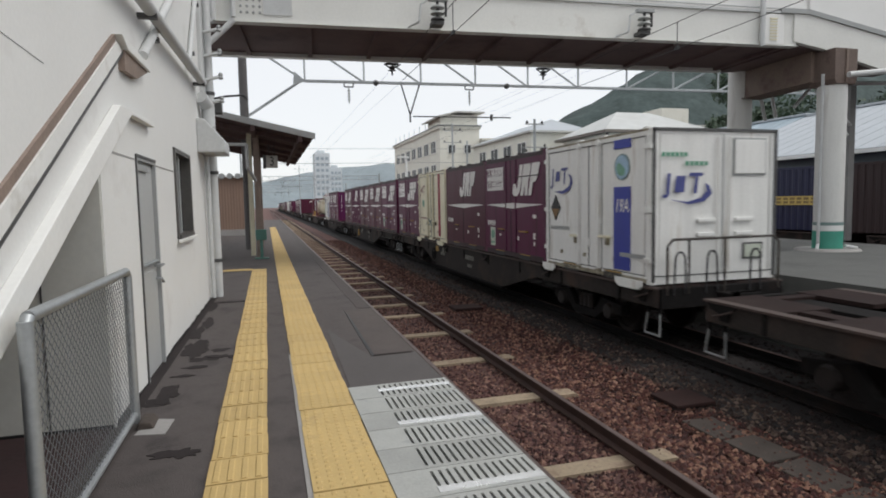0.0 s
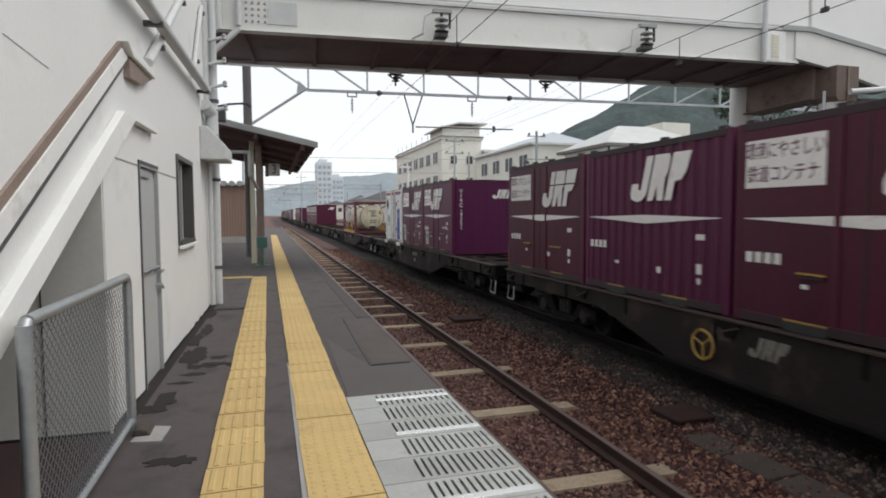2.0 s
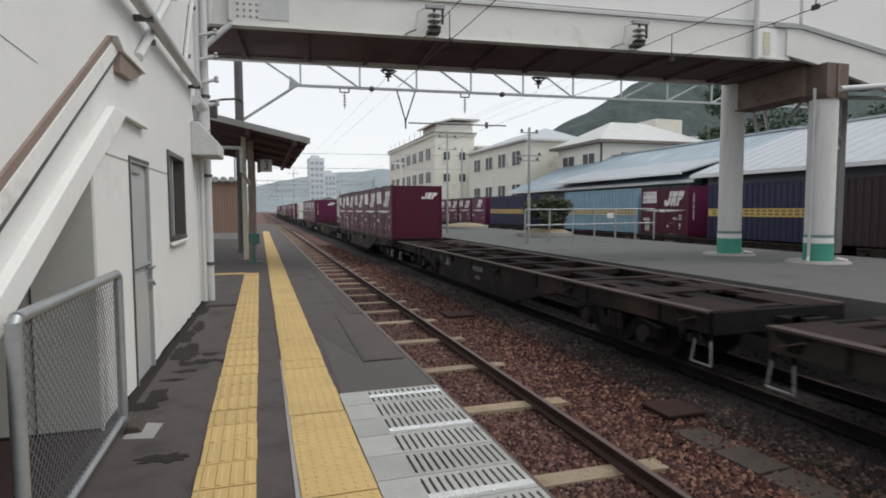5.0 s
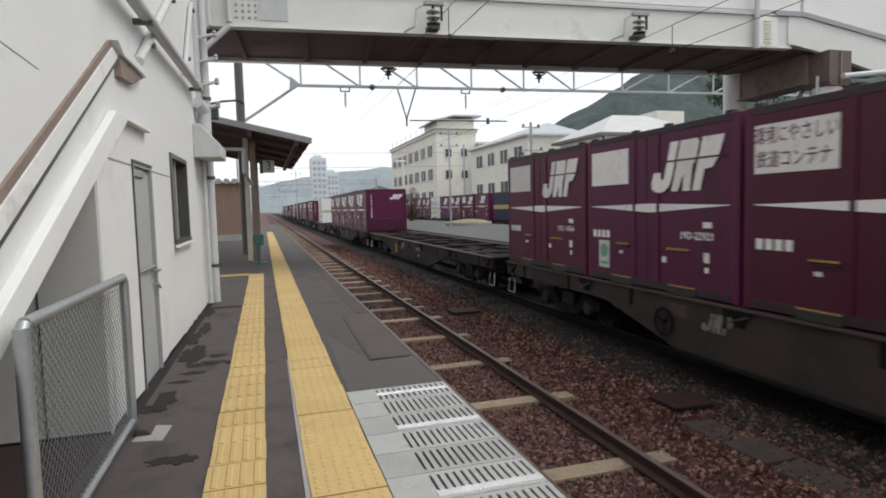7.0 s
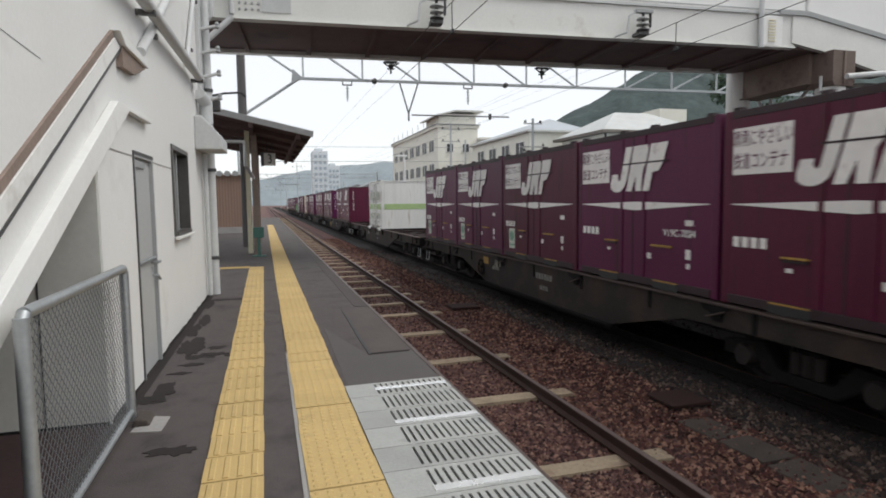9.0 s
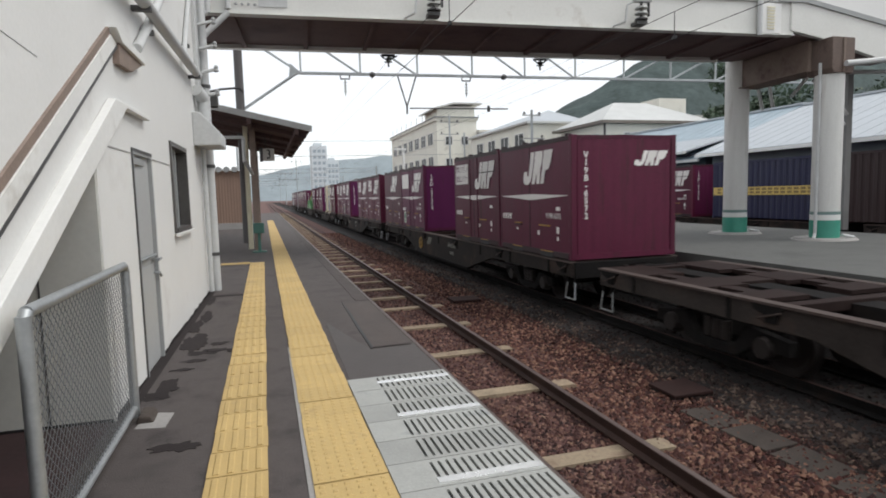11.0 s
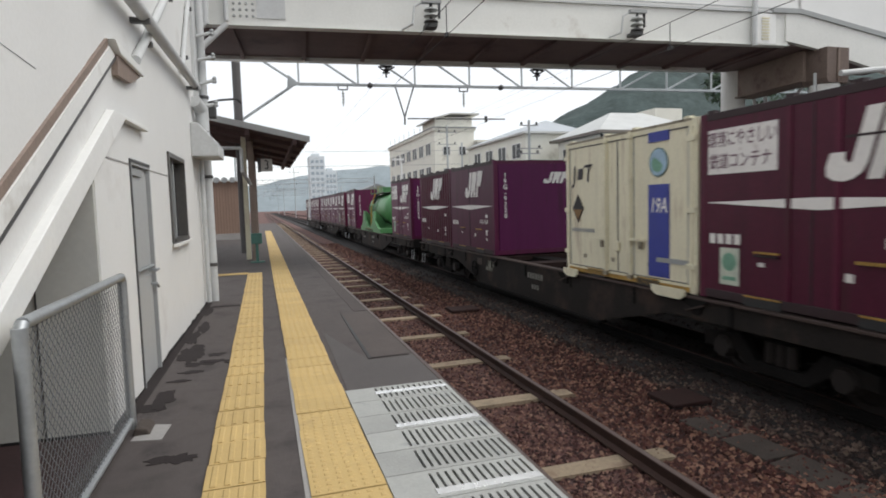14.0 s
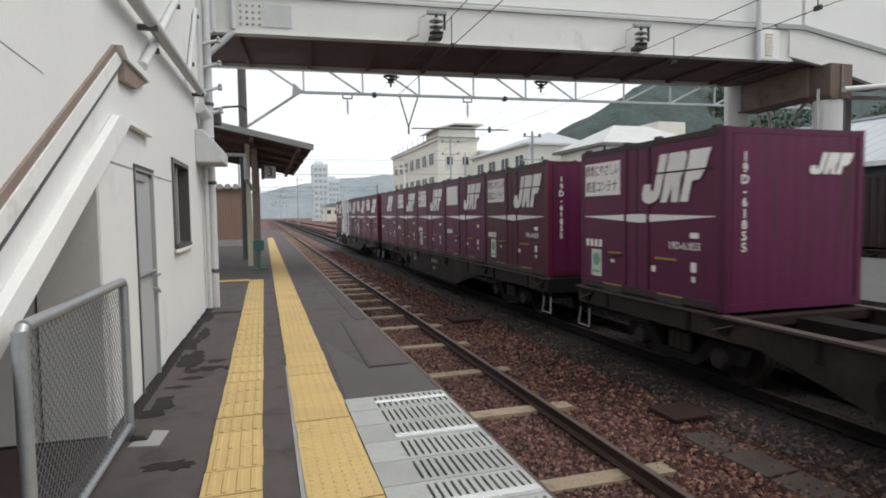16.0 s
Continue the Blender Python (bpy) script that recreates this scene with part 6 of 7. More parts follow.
def lamp_pole(x, y, h, label, arms):
    p = empty("line_pole", pose(x, y, 0), label, "pole", "line poles")
    part("shaft", Mesh().rod((0, 0, 0), (0, 0, h), 0.06, 10, 0.05), GALV, p, smooth=True)
    for z, w in arms:
        part("arm", Mesh().box(-w, w, -0.02, 0.02, z - 0.02, z + 0.02), GREY_PANEL, p)
        for s in (-0.8, 0.8):
            part("insulator", Mesh().turned([(z + 0.03, 0.03), (z + 0.06, 0.06), (z + 0.13, 0.03)], "z", 8, Matrix.Translation((s * w, 0, 0))), DARK_FRAME, p)
    return p


lamp_pole(10.2, 21.2, 4.6, "grey steel pole with short cross-arms", ((4.4, 0.4), (3.5, 0.55), (3.3, 0.45)))
lamp_pole(10.6, 33.0, 6.0, "grey steel pole with short cross-arms", ((5.6, 0.6), (4.9, 0.6)))
wp = empty("white_lamp_post", pose(10.4, 44.0, 0), "slim white lamp post on the island platform", "lamp post")
part("shaft", Mesh().rod((0, 0, 0), (0, 0, 4.9), 0.09, 10, 0.07), WHITE, wp, smooth=True)
part("lamp_head", Mesh().box(-0.7, 0.2, -0.1, 0.1, 4.85, 4.98), WHITE, wp, bevel=0.02)


def island_canopy_frame():
    """Posts and braces of the canopy at the near end of the island platform."""
    c = empty("canopy_frame", pose(0, 0, 0), "grey steel canopy posts and braces with pale pipes", "frame")
    part("post", Mesh().box(17.0, 17.22, 13.6, 13.8, 0, 5.1), mat("grey_post_paint", (0.2, 0.2, 0.2), 0.6), c)
    part("beam", Mesh().rod((13.6, 10.95, 4.3), (18.5, 10.2, 4.75), 0.07, 10), PIPE, c, smooth=True)
    part("beam", Mesh().rod((15.0, 13.0, 4.55), (20.0, 13.0, 4.75), 0.06, 10), PIPE, c, smooth=True)
    for a, b in (((14.4, 13.2, 3.9), (15.6, 13.4, 4.9)), ((15.4, 13.3, 4.6), (17.0, 13.6, 3.5)), ((15.3, 13.3, 4.4), (16.9, 13.6, 3.2)), ((14.2, 14.2, 4.4), (14.6, 14.4, 3.7)), ((14.6, 14.2, 4.5), (15.0, 14.4, 3.8))):
        part("brace", Mesh().rod(a, b, 0.05, 8), PIPE, c, smooth=True)


island_canopy_frame()

# ---- overhead line ----
def wire(name, x, z0, z1, label, r=0.006, y0=-14.0, y1=240.0):
    w = Mesh()
    ym = max(y0, min(y1, 12.3))
    zm = z0 + (z1 - z0) * (ym - y0) / (y1 - y0)
    if ym > y0:
        w.rod((x, y0, z0), (x, ym, zm), r, 5)
    w.rod((x, ym, zm), (x, y1, z1), r * 0.4, 5)
    tagged(part(name, w, BLACK), label, "wire", "overhead wires")


wire("contact_wire", 2.87, 4.0, 4.0, "thin dark contact wire over the near track")
wire("contact_wire", TX, 4.0, 4.0, "thin dark contact wire over the train's track")
wire("messenger_wire", 2.87, 4.45, 4.45, "thin dark messenger wire over the near track")
wire("messenger_wire", TX, 4.45, 4.45, "thin dark messenger wire over the train's track")
for x, z, r in ((9.3, 5.6, 0.006), (10.3, 5.2, 0.006), (12.2, 6.4, 0.007)):
    wire("feeder_wire", x, z, z, "thin dark feeder wire along the tracks", r, 20.0, 240.0)
for wx in (2.87, TX):
    for y in (3.2, 6.0, 8.8):
        d = empty("dropper", pose(wx, y, 4.0), "short dark dropper between the overhead wires", "dropper", "droppers")
        part("strand", Mesh().rod((0, 0, 0), (0, 0, 0.45), 0.008, 5), BLACK, d)
        part("clip", Mesh().box(-0.02, 0.02, -0.05, 0.05, -0.02, 0.04), BLACK, d)
for y in (112.0, 160.0, 210.0):
    portal(y, 6.0, -2.4, SKEW, 12)

span = empty("span_wire", pose(0, 66.0, 0), "thin cross-span wires between two poles over the tracks", "wire")
for px in (-2.4, 23.0):
    part("pole", Mesh().rod((px, 0, -1.2), (px, 0, 8.6), 0.13, 10, 0.1), GALV, span, smooth=True)
for z in (7.5, 5.9):
    part("strand", Mesh().rod((-2.4, 0, z), (23.0, 0, z + 0.2), 0.022, 6), GREY_PANEL, span)

for sx in (9.2, 13.4):
    track(sx, 84, 420, False)
for py in (92.0, 138.0, 185.0):
    lamp_pole(5.0, py, 7.5, "grey steel pole with short cross-arms", ((6.9, 0.8),))

# ---- sheds, buildings and hills behind ----
ROOF_BLUE = mat("pale_blue_roof_sheet", (0.27, 0.34, 0.39), 0.5, grain=10, stain=0.5, vary=0.18, bump=0.05, dirt=(0.42, 0.5, 0.55), amount=0.2)
ROOF_WHITE = mat("pale_grey_roof_sheet", (0.4, 0.43, 0.46), 0.5, grain=10, stain=0.5, vary=0.12, bump=0.05)
PLASTER = mat("cream_plaster", (0.7, 0.69, 0.62), 0.8, grain=8, stain=0.35, vary=0.1, bump=0.05, dirt=(0.48, 0.46, 0.4), amount=0.1)
PLASTER_GREY = mat("grey_plaster", (0.5, 0.5, 0.48), 0.8, grain=8, stain=0.3, vary=0.1)
SHED_WALL = mat("shed_wall_sheet", (0.14, 0.16, 0.18), 0.7, vary=0.2, stain=0.5)


def shed(y0, y1, x0, x1, eave, ridge, roof_mat, label):
    s = empty("warehouse", pose(0, 0, 0), label, "warehouse", "warehouses")
    xm = (x0 + x1) / 2
    part("wall", Mesh().prism([(x0, -1.2), (x1, -1.2), (x1, eave), (xm, ridge), (x0, eave)], "y", y0 + 0.4, y1 - 0.4), SHED_WALL, s)
    for a, b in ((x0 - 0.8, xm), (x1 + 0.8, xm)):
        za = eave - (ridge - eave) * 0.8 / (xm - x0)
        part("roof_slope", Mesh().prism([(a, za), (b, ridge), (b, ridge + 0.12), (a, za + 0.12)], "y", y0, y1), roof_mat, s)
    ribs = Mesh()
    n = int((y1 - y0) / 0.9)
    za = eave - (ridge - eave) * 0.8 / (xm - x0)
    for i in range(n + 1):
        y = y0 + (y1 - y0) * i / n
        ribs.prism([(x0 - 0.8, za + 0.12), (xm, ridge + 0.12), (xm, ridge + 0.135), (x0 - 0.8, za + 0.135)], "y", y - 0.02, y + 0.02)
    tagged(part("roof_seam", ribs, roof_mat, s), kind="stuff")
    part("ridge_cap", Mesh().box(xm - 0.2, xm + 0.2, y0, y1, ridge + 0.1, ridge + 0.22), ROOF_WHITE, s)
    part("gutter", Mesh().box(x0 - 0.9, x0 - 0.78, y0, y1, za - 0.08, za + 0.08), WHITE_TRIM, s)


shed(27.6, 54.0, 24.4, 38.0, 3.3, 6.1, ROOF_BLUE, "long warehouse with a pale blue sheet-metal roof")
lean = empty("lean_to_roof", pose(0, 0, 0), "whitish lean-to roof along the blue warehouse", "roof")
part("sheet", Mesh().prism([(22.9, 3.42), (26.8, 4.42), (26.8, 4.5), (22.9, 3.5)], "y", 27.9, 44.0), ROOF_WHITE, lean)
part("edge", Mesh().box(22.86, 22.96, 27.9, 44.0, 3.36, 3.5), WHITE_TRIM, lean)
for i in range(18):
    part("seam", Mesh().prism([(22.9, 3.5), (26.8, 4.5), (26.8, 4.53), (22.9, 3.53)], "y", 28.2 + i * 0.9, 28.24 + i * 0.9), ROOF_WHITE, lean)
shed(12.0, 27.4, 24.0, 38.0, 3.45, 6.0, ROOF_WHITE, "long warehouse with a pale grey sheet-metal roof")
shed(-2.0, 10.5, 22.0, 34.0, 4.0, 7.2, ROOF_WHITE, "warehouse with a whitish roof and dark gable")


def windowed(b, rows, x, glass=FAR_GLASS):
    """Windows on a facade that faces the tracks: (y0, y1, z0, z1)."""
    for y0, y1, z0, z1 in rows:
        w = part("window", Mesh().box(x - 0.08, x + 0.02, y0 - 0.08, y1 + 0.08, z0 - 0.08, z1 + 0.08), WHITE_TRIM, b)
        part("pane", Mesh().box(x - 0.1, x - 0.075, y0, y1, z0, z1), glass, w)
        part("mullion", Mesh().box(x - 0.12, x - 0.1, (y0 + y1) / 2 - 0.05, (y0 + y1) / 2 + 0.05, z0, z1), WHITE_TRIM, w)


def concrete_block():
    b = empty("concrete_office_block", pose(0, 0, 0), "cream three-storey concrete office block with a roof tower", "building")
    x = 24.0
    part("wall", Mesh().box(x, x + 6, 80.6, 111, -1.2, 11.9), PLASTER, b)
    part("parapet", Mesh().box(x - 0.25, x + 6.2, 80.4, 111.2, 11.9, 12.3), PLASTER, b)
    part("rear_wing", Mesh().box(x + 6, x + 15, 79.5, 104, -1.2, 10.2), PLASTER_GREY, b)
    part("rear_parapet", Mesh().box(x + 5.9, x + 15.2, 79.3, 104.2, 10.2, 10.5), PLASTER, b)
    part("tower", Mesh().box(x + 0.2, x + 5.8, 80.8, 87.5, 12.3, 13.9), PLASTER, b)
    part("tower_roof", Mesh().prism([(x - 0.6, 13.55), (x + 2.4, 14.35), (x + 6.7, 14.35), (x + 6.7, 14.15), (x + 2.4, 14.15), (x - 0.6, 13.35)], "y", 80.0, 88.2), PLASTER_GREY, b)
    for y0, y1 in ((80.3, 80.42), (111.1, 111.25)):
        part("coping", Mesh().box(x - 0.35, x + 6.3, y0 - 0.1, y1, 12.3, 12.4), SHED_WALL, b)
    part("coping", Mesh().box(x - 0.35, x - 0.1, 80.42, 111.1, 12.3, 12.4), SHED_WALL, b)
    rows = []
    for z in (2.0, 5.3, 8.7):
        for i in range(7):
            y = 82.6 + i * 4.0
            rows.append((y, y + 2.3, z, z + 1.6))
    windowed(b, rows, x)
    for fx in (x + 1.2, x + 3.6, x + 8.0, x + 11.0):
        for z in (5.3, 8.4):
            w = part("end_window", Mesh().box(fx, fx + 1.1, 79.42 if fx > x + 6 else 80.52, 79.5 if fx > x + 6 else 80.6, z, z + 1.3), WHITE_TRIM, b)
            part("pane", Mesh().box(fx + 0.1, fx + 1.0, 79.38 if fx > x + 6 else 80.48, 79.42 if fx > x + 6 else 80.52, z + 0.1, z + 1.2), FAR_GLASS, w)
    for i in range(7):
        part("railing_post", Mesh().rod((x + 0.2, 89 + i * 3.6, 12.2), (x + 0.2, 89 + i * 3.6, 13.7), 0.05, 5), GALV, b)


concrete_block()


def cream_house():
    b = empty("cream_two_storey_house", pose(0, 0, 0), "cream two-storey building with a white hipped roof", "building")
    x0, x1, y0, y1, e = 30.0, 41.0, 47.2, 55.4, 7.7
    part("wall", Mesh().box(x0, x1, y0, y1, -1.2, e), PLASTER, b)
    roof = Mesh()
    o = 0.7
    xm0, xm1, ym = x0 + 3.6, x1 - 3.6, (y0 + y1) / 2
    roof.add([(x0 - o, y0 - o, e), (x1 + o, y0 - o, e), (x1 + o, y1 + o, e), (x0 - o, y1 + o, e), (xm0, ym, e + 2.3), (xm1, ym, e + 2.3)], [(0, 1, 5, 4), (1, 2, 5), (2, 3, 4, 5), (3, 0, 4), (0, 3, 2, 1)])
    part("roof", roof, mat("whitish_roof", (0.5, 0.51, 0.5), 0.6, vary=0.15, stain=0.6), b, "whitish hipped roof")
    # eave board is dark brown to paint the shadow line below the roof
    part("eave", Mesh().box(x0 - o, x1 + o, y0 - o, y1 + o, e - 0.26, e - 0.01), mat("dark_eave_paint", (0.16, 0.14, 0.12), 0.7), b, "eave board coloured dark for the shadow line under the roof")
    windowed(b, [(48.3, 50.3, 5.0, 6.6), (52.0, 54.2, 5.0, 6.6)], x0)
    for x in (32.0, 35.5, 38.6):
        w = part("window", Mesh().box(x - 0.08, x + 1.78, y0 - 0.08, y0 + 0.02, 5.1, 6.7), WHITE_TRIM, b)
        part("pane", Mesh().box(x, x + 1.7, y0 - 0.1, y0 - 0.075, 5.2, 6.6), FAR_GLASS, w)
    part("downpipe", Mesh().rod((x0 - 0.1, y0 - 0.1, 0), (x0 - 0.1, y0 - 0.1, e), 0.1, 6), DARK_FRAME, b)
    c = empty("pale_annex", pose(0, 0, 0), "cream annex with a pale blue hipped roof", "building")
    part("wall", Mesh().box(27, 34, 57, 74.6, -1.2, 8.8), PLASTER, c)
    r2 = Mesh()
    r2.add([(26.6, 56.5, 8.8), (34.5, 56.5, 8.8), (34.5, 75.1, 8.8), (26.6, 75.1, 8.8), (30.4, 59, 10.3), (30.4, 68, 10.3)], [(0, 1, 4), (1, 2, 5, 4), (2, 3, 5), (3, 0, 4, 5), (0, 3, 2, 1)])
    part("roof", r2, ROOF_WHITE, c)
    windowed(c, [(58.2 + i * 4.0, 60.2 + i * 4.0, z, z + 1.5) for i in range(4) for z in (2.6, 6.2)], 27)
    part("eave", Mesh().box(26.6, 34.5, 56.5, 75.1, 8.6, 8.79), PLASTER_GREY, c)
    d = empty("rooftop_block", pose(0, 0, 0), "pale concrete block behind the hipped roof", "building")
    part("wall", Mesh().box(52, 60, 70, 78, -1.2, 11.3), PLASTER, d)
    part("parapet", Mesh().box(51.8, 60.2, 69.8, 78.2, 11.3, 11.6), PLASTER_GREY, d)
    part("penthouse", Mesh().box(50, 54.2, 66, 70, -1.2, 13.2), PLASTER, d)
    e2 = empty("pale_rooftop", pose(0, 0, 0), "pale flat-roofed building near the hill", "building")
    part("wall", Mesh().box(61, 70, 72, 80, -1.2, 12.0), PLASTER_GREY, e2)


cream_house()


def tower_block(x, y, w, d, h, label, floors):
    b = empty("tower_block", pose(x, y, -1.2), label, "building", "far buildings")
    # wall and window colours are paled and blued to paint in the haze
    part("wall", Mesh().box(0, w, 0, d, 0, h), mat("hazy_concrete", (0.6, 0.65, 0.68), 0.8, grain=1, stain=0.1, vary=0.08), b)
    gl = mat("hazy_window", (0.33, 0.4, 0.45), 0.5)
    for f in range(floors):
        z = 1.5 + f * (h - 2) / floors
        for i in range(3):
            part("window", Mesh().box(w * (0.1 + 0.3 * i), w * (0.3 + 0.3 * i), -0.1, 0.0, z, z + (h - 2) / floors * 0.5), gl, b)
    part("plant_room", Mesh().box(w * 0.2, w * 0.7, d * 0.2, d * 0.7, h, h + 1.5), MATS["hazy_concrete"], b)


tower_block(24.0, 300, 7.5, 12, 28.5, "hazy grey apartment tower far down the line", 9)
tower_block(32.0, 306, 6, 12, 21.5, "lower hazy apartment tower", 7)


def far_house(x, y, w, d, h, roof, seed):
    b = empty("far_house", pose(x, y, -1.2), "small hazy house with a grey roof beside the line", "house", "far houses")
    part("wall", Mesh().box(0, w, 0, d, 0, h), PLASTER_GREY if seed % 2 else PLASTER, b)
    part("roof", Mesh().prism([(-0.5, h), (w + 0.5, h), (w / 2, h + roof)], "y", -0.5, d + 0.5), mat("grey_tile_roof", (0.2, 0.21, 0.22), 0.7, vary=0.2, stain=0.8), b)
    for i in range(2):
        part("window", Mesh().box(w * (0.2 + 0.4 * i), w * (0.4 + 0.4 * i), -0.08, 0, h * 0.5, h * 0.75), GLASS_DARK, b)
        part("side_window", Mesh().box(-0.08, 0, d * (0.2 + 0.4 * i), d * (0.4 + 0.4 * i), h * 0.5, h * 0.75), GLASS_DARK, b)


rh = random.Random(11)
for i in range(16):
    far_house(24 + rh.uniform(0, 14) + (i % 3) * 7, 120 + i * 12, rh.uniform(7, 11), rh.uniform(7, 11), rh.uniform(4.5, 7.5), rh.uniform(1.5, 2.6), i)
for i in range(6):
    far_house(-22 - (i % 2) * 8, 130 + i * 26, 8, 9, rh.uniform(4.5, 6.5), 2.2, i)


def hill(name, x0, x1, y0, y1, profile, material, label, seed, nx=90, ny=26, rough=6.0):
    """A ridge whose height runs along x by the profile, rising from y0 to its crest and falling to y1."""
    vs, fs = [], []
    xs, zs = zip(*profile)
    for j in range(ny + 1):
        v = j / ny
        rise = math.sin(min(1.0, v / 0.6) * math.pi / 2) if v < 0.6 else math.cos((v - 0.6) / 0.4 * math.pi / 2)
        for i in range(nx + 1):
            x = x0 + (x1 - x0) * i / nx
            y = y0 + (y1 - y0) * v
            h = float(np.interp(x * (y0 + (y1 - y0) * 0.6) / y, xs, zs)) * rise
            h += rough * rise * noise.fractal(Vector((x * 0.02, y * 0.02, seed)), 0.9, 2.1, 5)
            vs.append((x, y, h - 3.0))
    for j in range(ny):
        for i in range(nx):
            a = j * (nx + 1) + i
            fs.append((a, a + 1, a + nx + 2, a + nx + 1))
    m = Mesh()
    m.v, m.f = vs, fs
    structure(name, m, material, label, "hill", smooth=True)


# distance haze is mixed into both forest colours, more for the far hills
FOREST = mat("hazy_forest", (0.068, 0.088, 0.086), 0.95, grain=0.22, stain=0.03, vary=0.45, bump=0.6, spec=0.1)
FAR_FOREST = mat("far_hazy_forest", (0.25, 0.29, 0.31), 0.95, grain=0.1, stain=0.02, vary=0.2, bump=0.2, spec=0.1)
hill("hill_wooded", 180, 1250, 420, 720, [(150, 12), (240, 45), (305, 86), (370, 119), (437, 152), (500, 160), (560, 160), (700, 190), (900, 170), (1250, 140)], FOREST, "wooded mountain slope rising behind the yard", 2.0)
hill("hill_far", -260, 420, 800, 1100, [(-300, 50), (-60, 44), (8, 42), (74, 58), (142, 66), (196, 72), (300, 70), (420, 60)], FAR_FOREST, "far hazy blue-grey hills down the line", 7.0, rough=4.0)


def tree(x, y, z, h, spread, seed, label="dark evergreen tree on the hillside"):
    t = empty("tree", pose(x, y, z), label, "tree", "trees behind the yard")
    tr = Mesh().rod((0, 0, 0), (0, 0, h * 0.6), 0.25, 8, 0.12)
    for a in range(6):
        tr.rod((0, 0, h * (0.25 + 0.05 * a)), (spread * 0.6 * math.cos(a * 1.1), spread * 0.6 * math.sin(a * 1.1), h * (0.5 + 0.06 * a)), 0.09, 6, 0.03)
    part("trunk", tr, BARK, t)
    leaf_clump("crown", (0, 0, h * 0.66), (spread, spread, h * 0.36), 3200, LEAF_DARK, t, seed, 0.26)


for i, (x, y, h) in enumerate(((66, 76, 14), (71, 80, 15.5), (64, 68, 12), (60, 60, 10.5), (55, 50, 9.5), (58, 46, 10), (52, 42, 9), (50, 36, 8.6), (54, 33, 9.4), (57, 40, 11), (63, 52, 12), (49, 30, 11), (45, 46, 11.5), (48, 44, 12), (45.5, 38, 11), (52, 38, 12), (44, 32, 9.5), (58, 62, 13.5), (54, 58, 12))):
    tree(x, y, -1.2, h, 3.4, 20 + i)

# ---- small pieces of the near ground ----
def tactile_tiles():
    bar = Mesh().box(-0.15, 0.15, -0.147, 0.147, 0.0, 0.012)
    for i in range(4):
        x = -0.105 + i * 0.07
        bar.prism([(x - 0.018, 0.012), (x + 0.018, 0.012), (x + 0.011, 0.017), (x - 0.011, 0.017)], "y", -0.13, 0.13)
    bar_me = bar.data("guide_tile", YELLOW)
    dot = Mesh().box(-0.185, 0.185, -0.147, 0.147, 0.0, 0.012)
    for i in range(6):
        for j in range(5):
            x, y = -0.15 + i * 0.06, -0.116 + j * 0.058
            dot.add([(x - 0.014, y - 0.014, 0.012), (x + 0.014, y - 0.014, 0.012), (x + 0.014, y + 0.014, 0.012), (x - 0.014, y + 0.014, 0.012), (x - 0.008, y - 0.008, 0.017), (x + 0.008, y - 0.008, 0.017), (x + 0.008, y + 0.008, 0.017), (x - 0.008, y + 0.008, 0.017)], [(4, 5, 6, 7), (0, 1, 5, 4), (1, 2, 6, 5), (2, 3, 7, 6), (3, 0, 4, 7)])
    dot_me = dot.data("warning_tile", YELLOW)
    rnd = random.Random(2)
    for i in range(39):
        part("guide_tile", bar_me, YELLOW, platform, at=pose(-0.2 + rnd.uniform(-0.004, 0.004), 2.0 + i * 0.297 + (i // 4) * 0.013, rnd.uniform(-0.002, 0.002), 0, 0, rnd.uniform(-0.4, 0.4)))
    for i in range(128):
        y = 1.75 + i * 0.297 + (i // 4) * 0.013
        part("warning_tile", dot_me, YELLOW, platform, at=pose(0.345 + rnd.uniform(-0.004, 0.004), y, rnd.uniform(-0.002, 0.002), 0, 0, rnd.uniform(-0.4, 0.4)))
    for i in range(5):
        part("guide_tile", bar_me, YELLOW, platform, at=pose(-0.5 - i * 0.3, 13.55, 0, 0, 0, 90))


def slotted_plates():
    """Grey plates along the platform edge, each cut by a row of drain slots."""
    n = 13
    x0, x1 = 0.536, 1.3
    me = Mesh()
    me.box(x0, 0.75, -0.147, 0.147, 0.0, 0.014)
    step = (x1 - 0.75) / n
    for i in range(n):
        a = 0.75 + i * step
        me.box(a + 0.016, a + step, -0.115, 0.115, 0.0, 0.014)
    me.box(0.75, x1, -0.147, -0.115, 0.0, 0.014)
    me.box(0.75, x1, 0.115, 0.147, 0.0, 0.014)
    data = me.data("slotted_plate", GRATE)
    lip = Mesh().box(0.74, x1 - 0.01, -0.03, 0.03, 0.014, 0.018).data("bright_strip", BRIGHT)
    # flat black sheet gives the slots their shade in place of real depth
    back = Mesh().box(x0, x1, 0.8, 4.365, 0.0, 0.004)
    part("drain_bed", back, BLACK, platform, "black sheet standing for the shade inside the slots")
    for i in range(12):
        y = 4.21 - i * 0.3
        pl = part("slotted_plate", data, GRATE, platform, at=pose(0, y, 0.004))
        if i in (0, 2, 5, 7, 10):
            part("bright_strip", lip, BRIGHT, pl, "bright worn metal strip", at=pose(0, -0.09 if i else 0.0, 0))


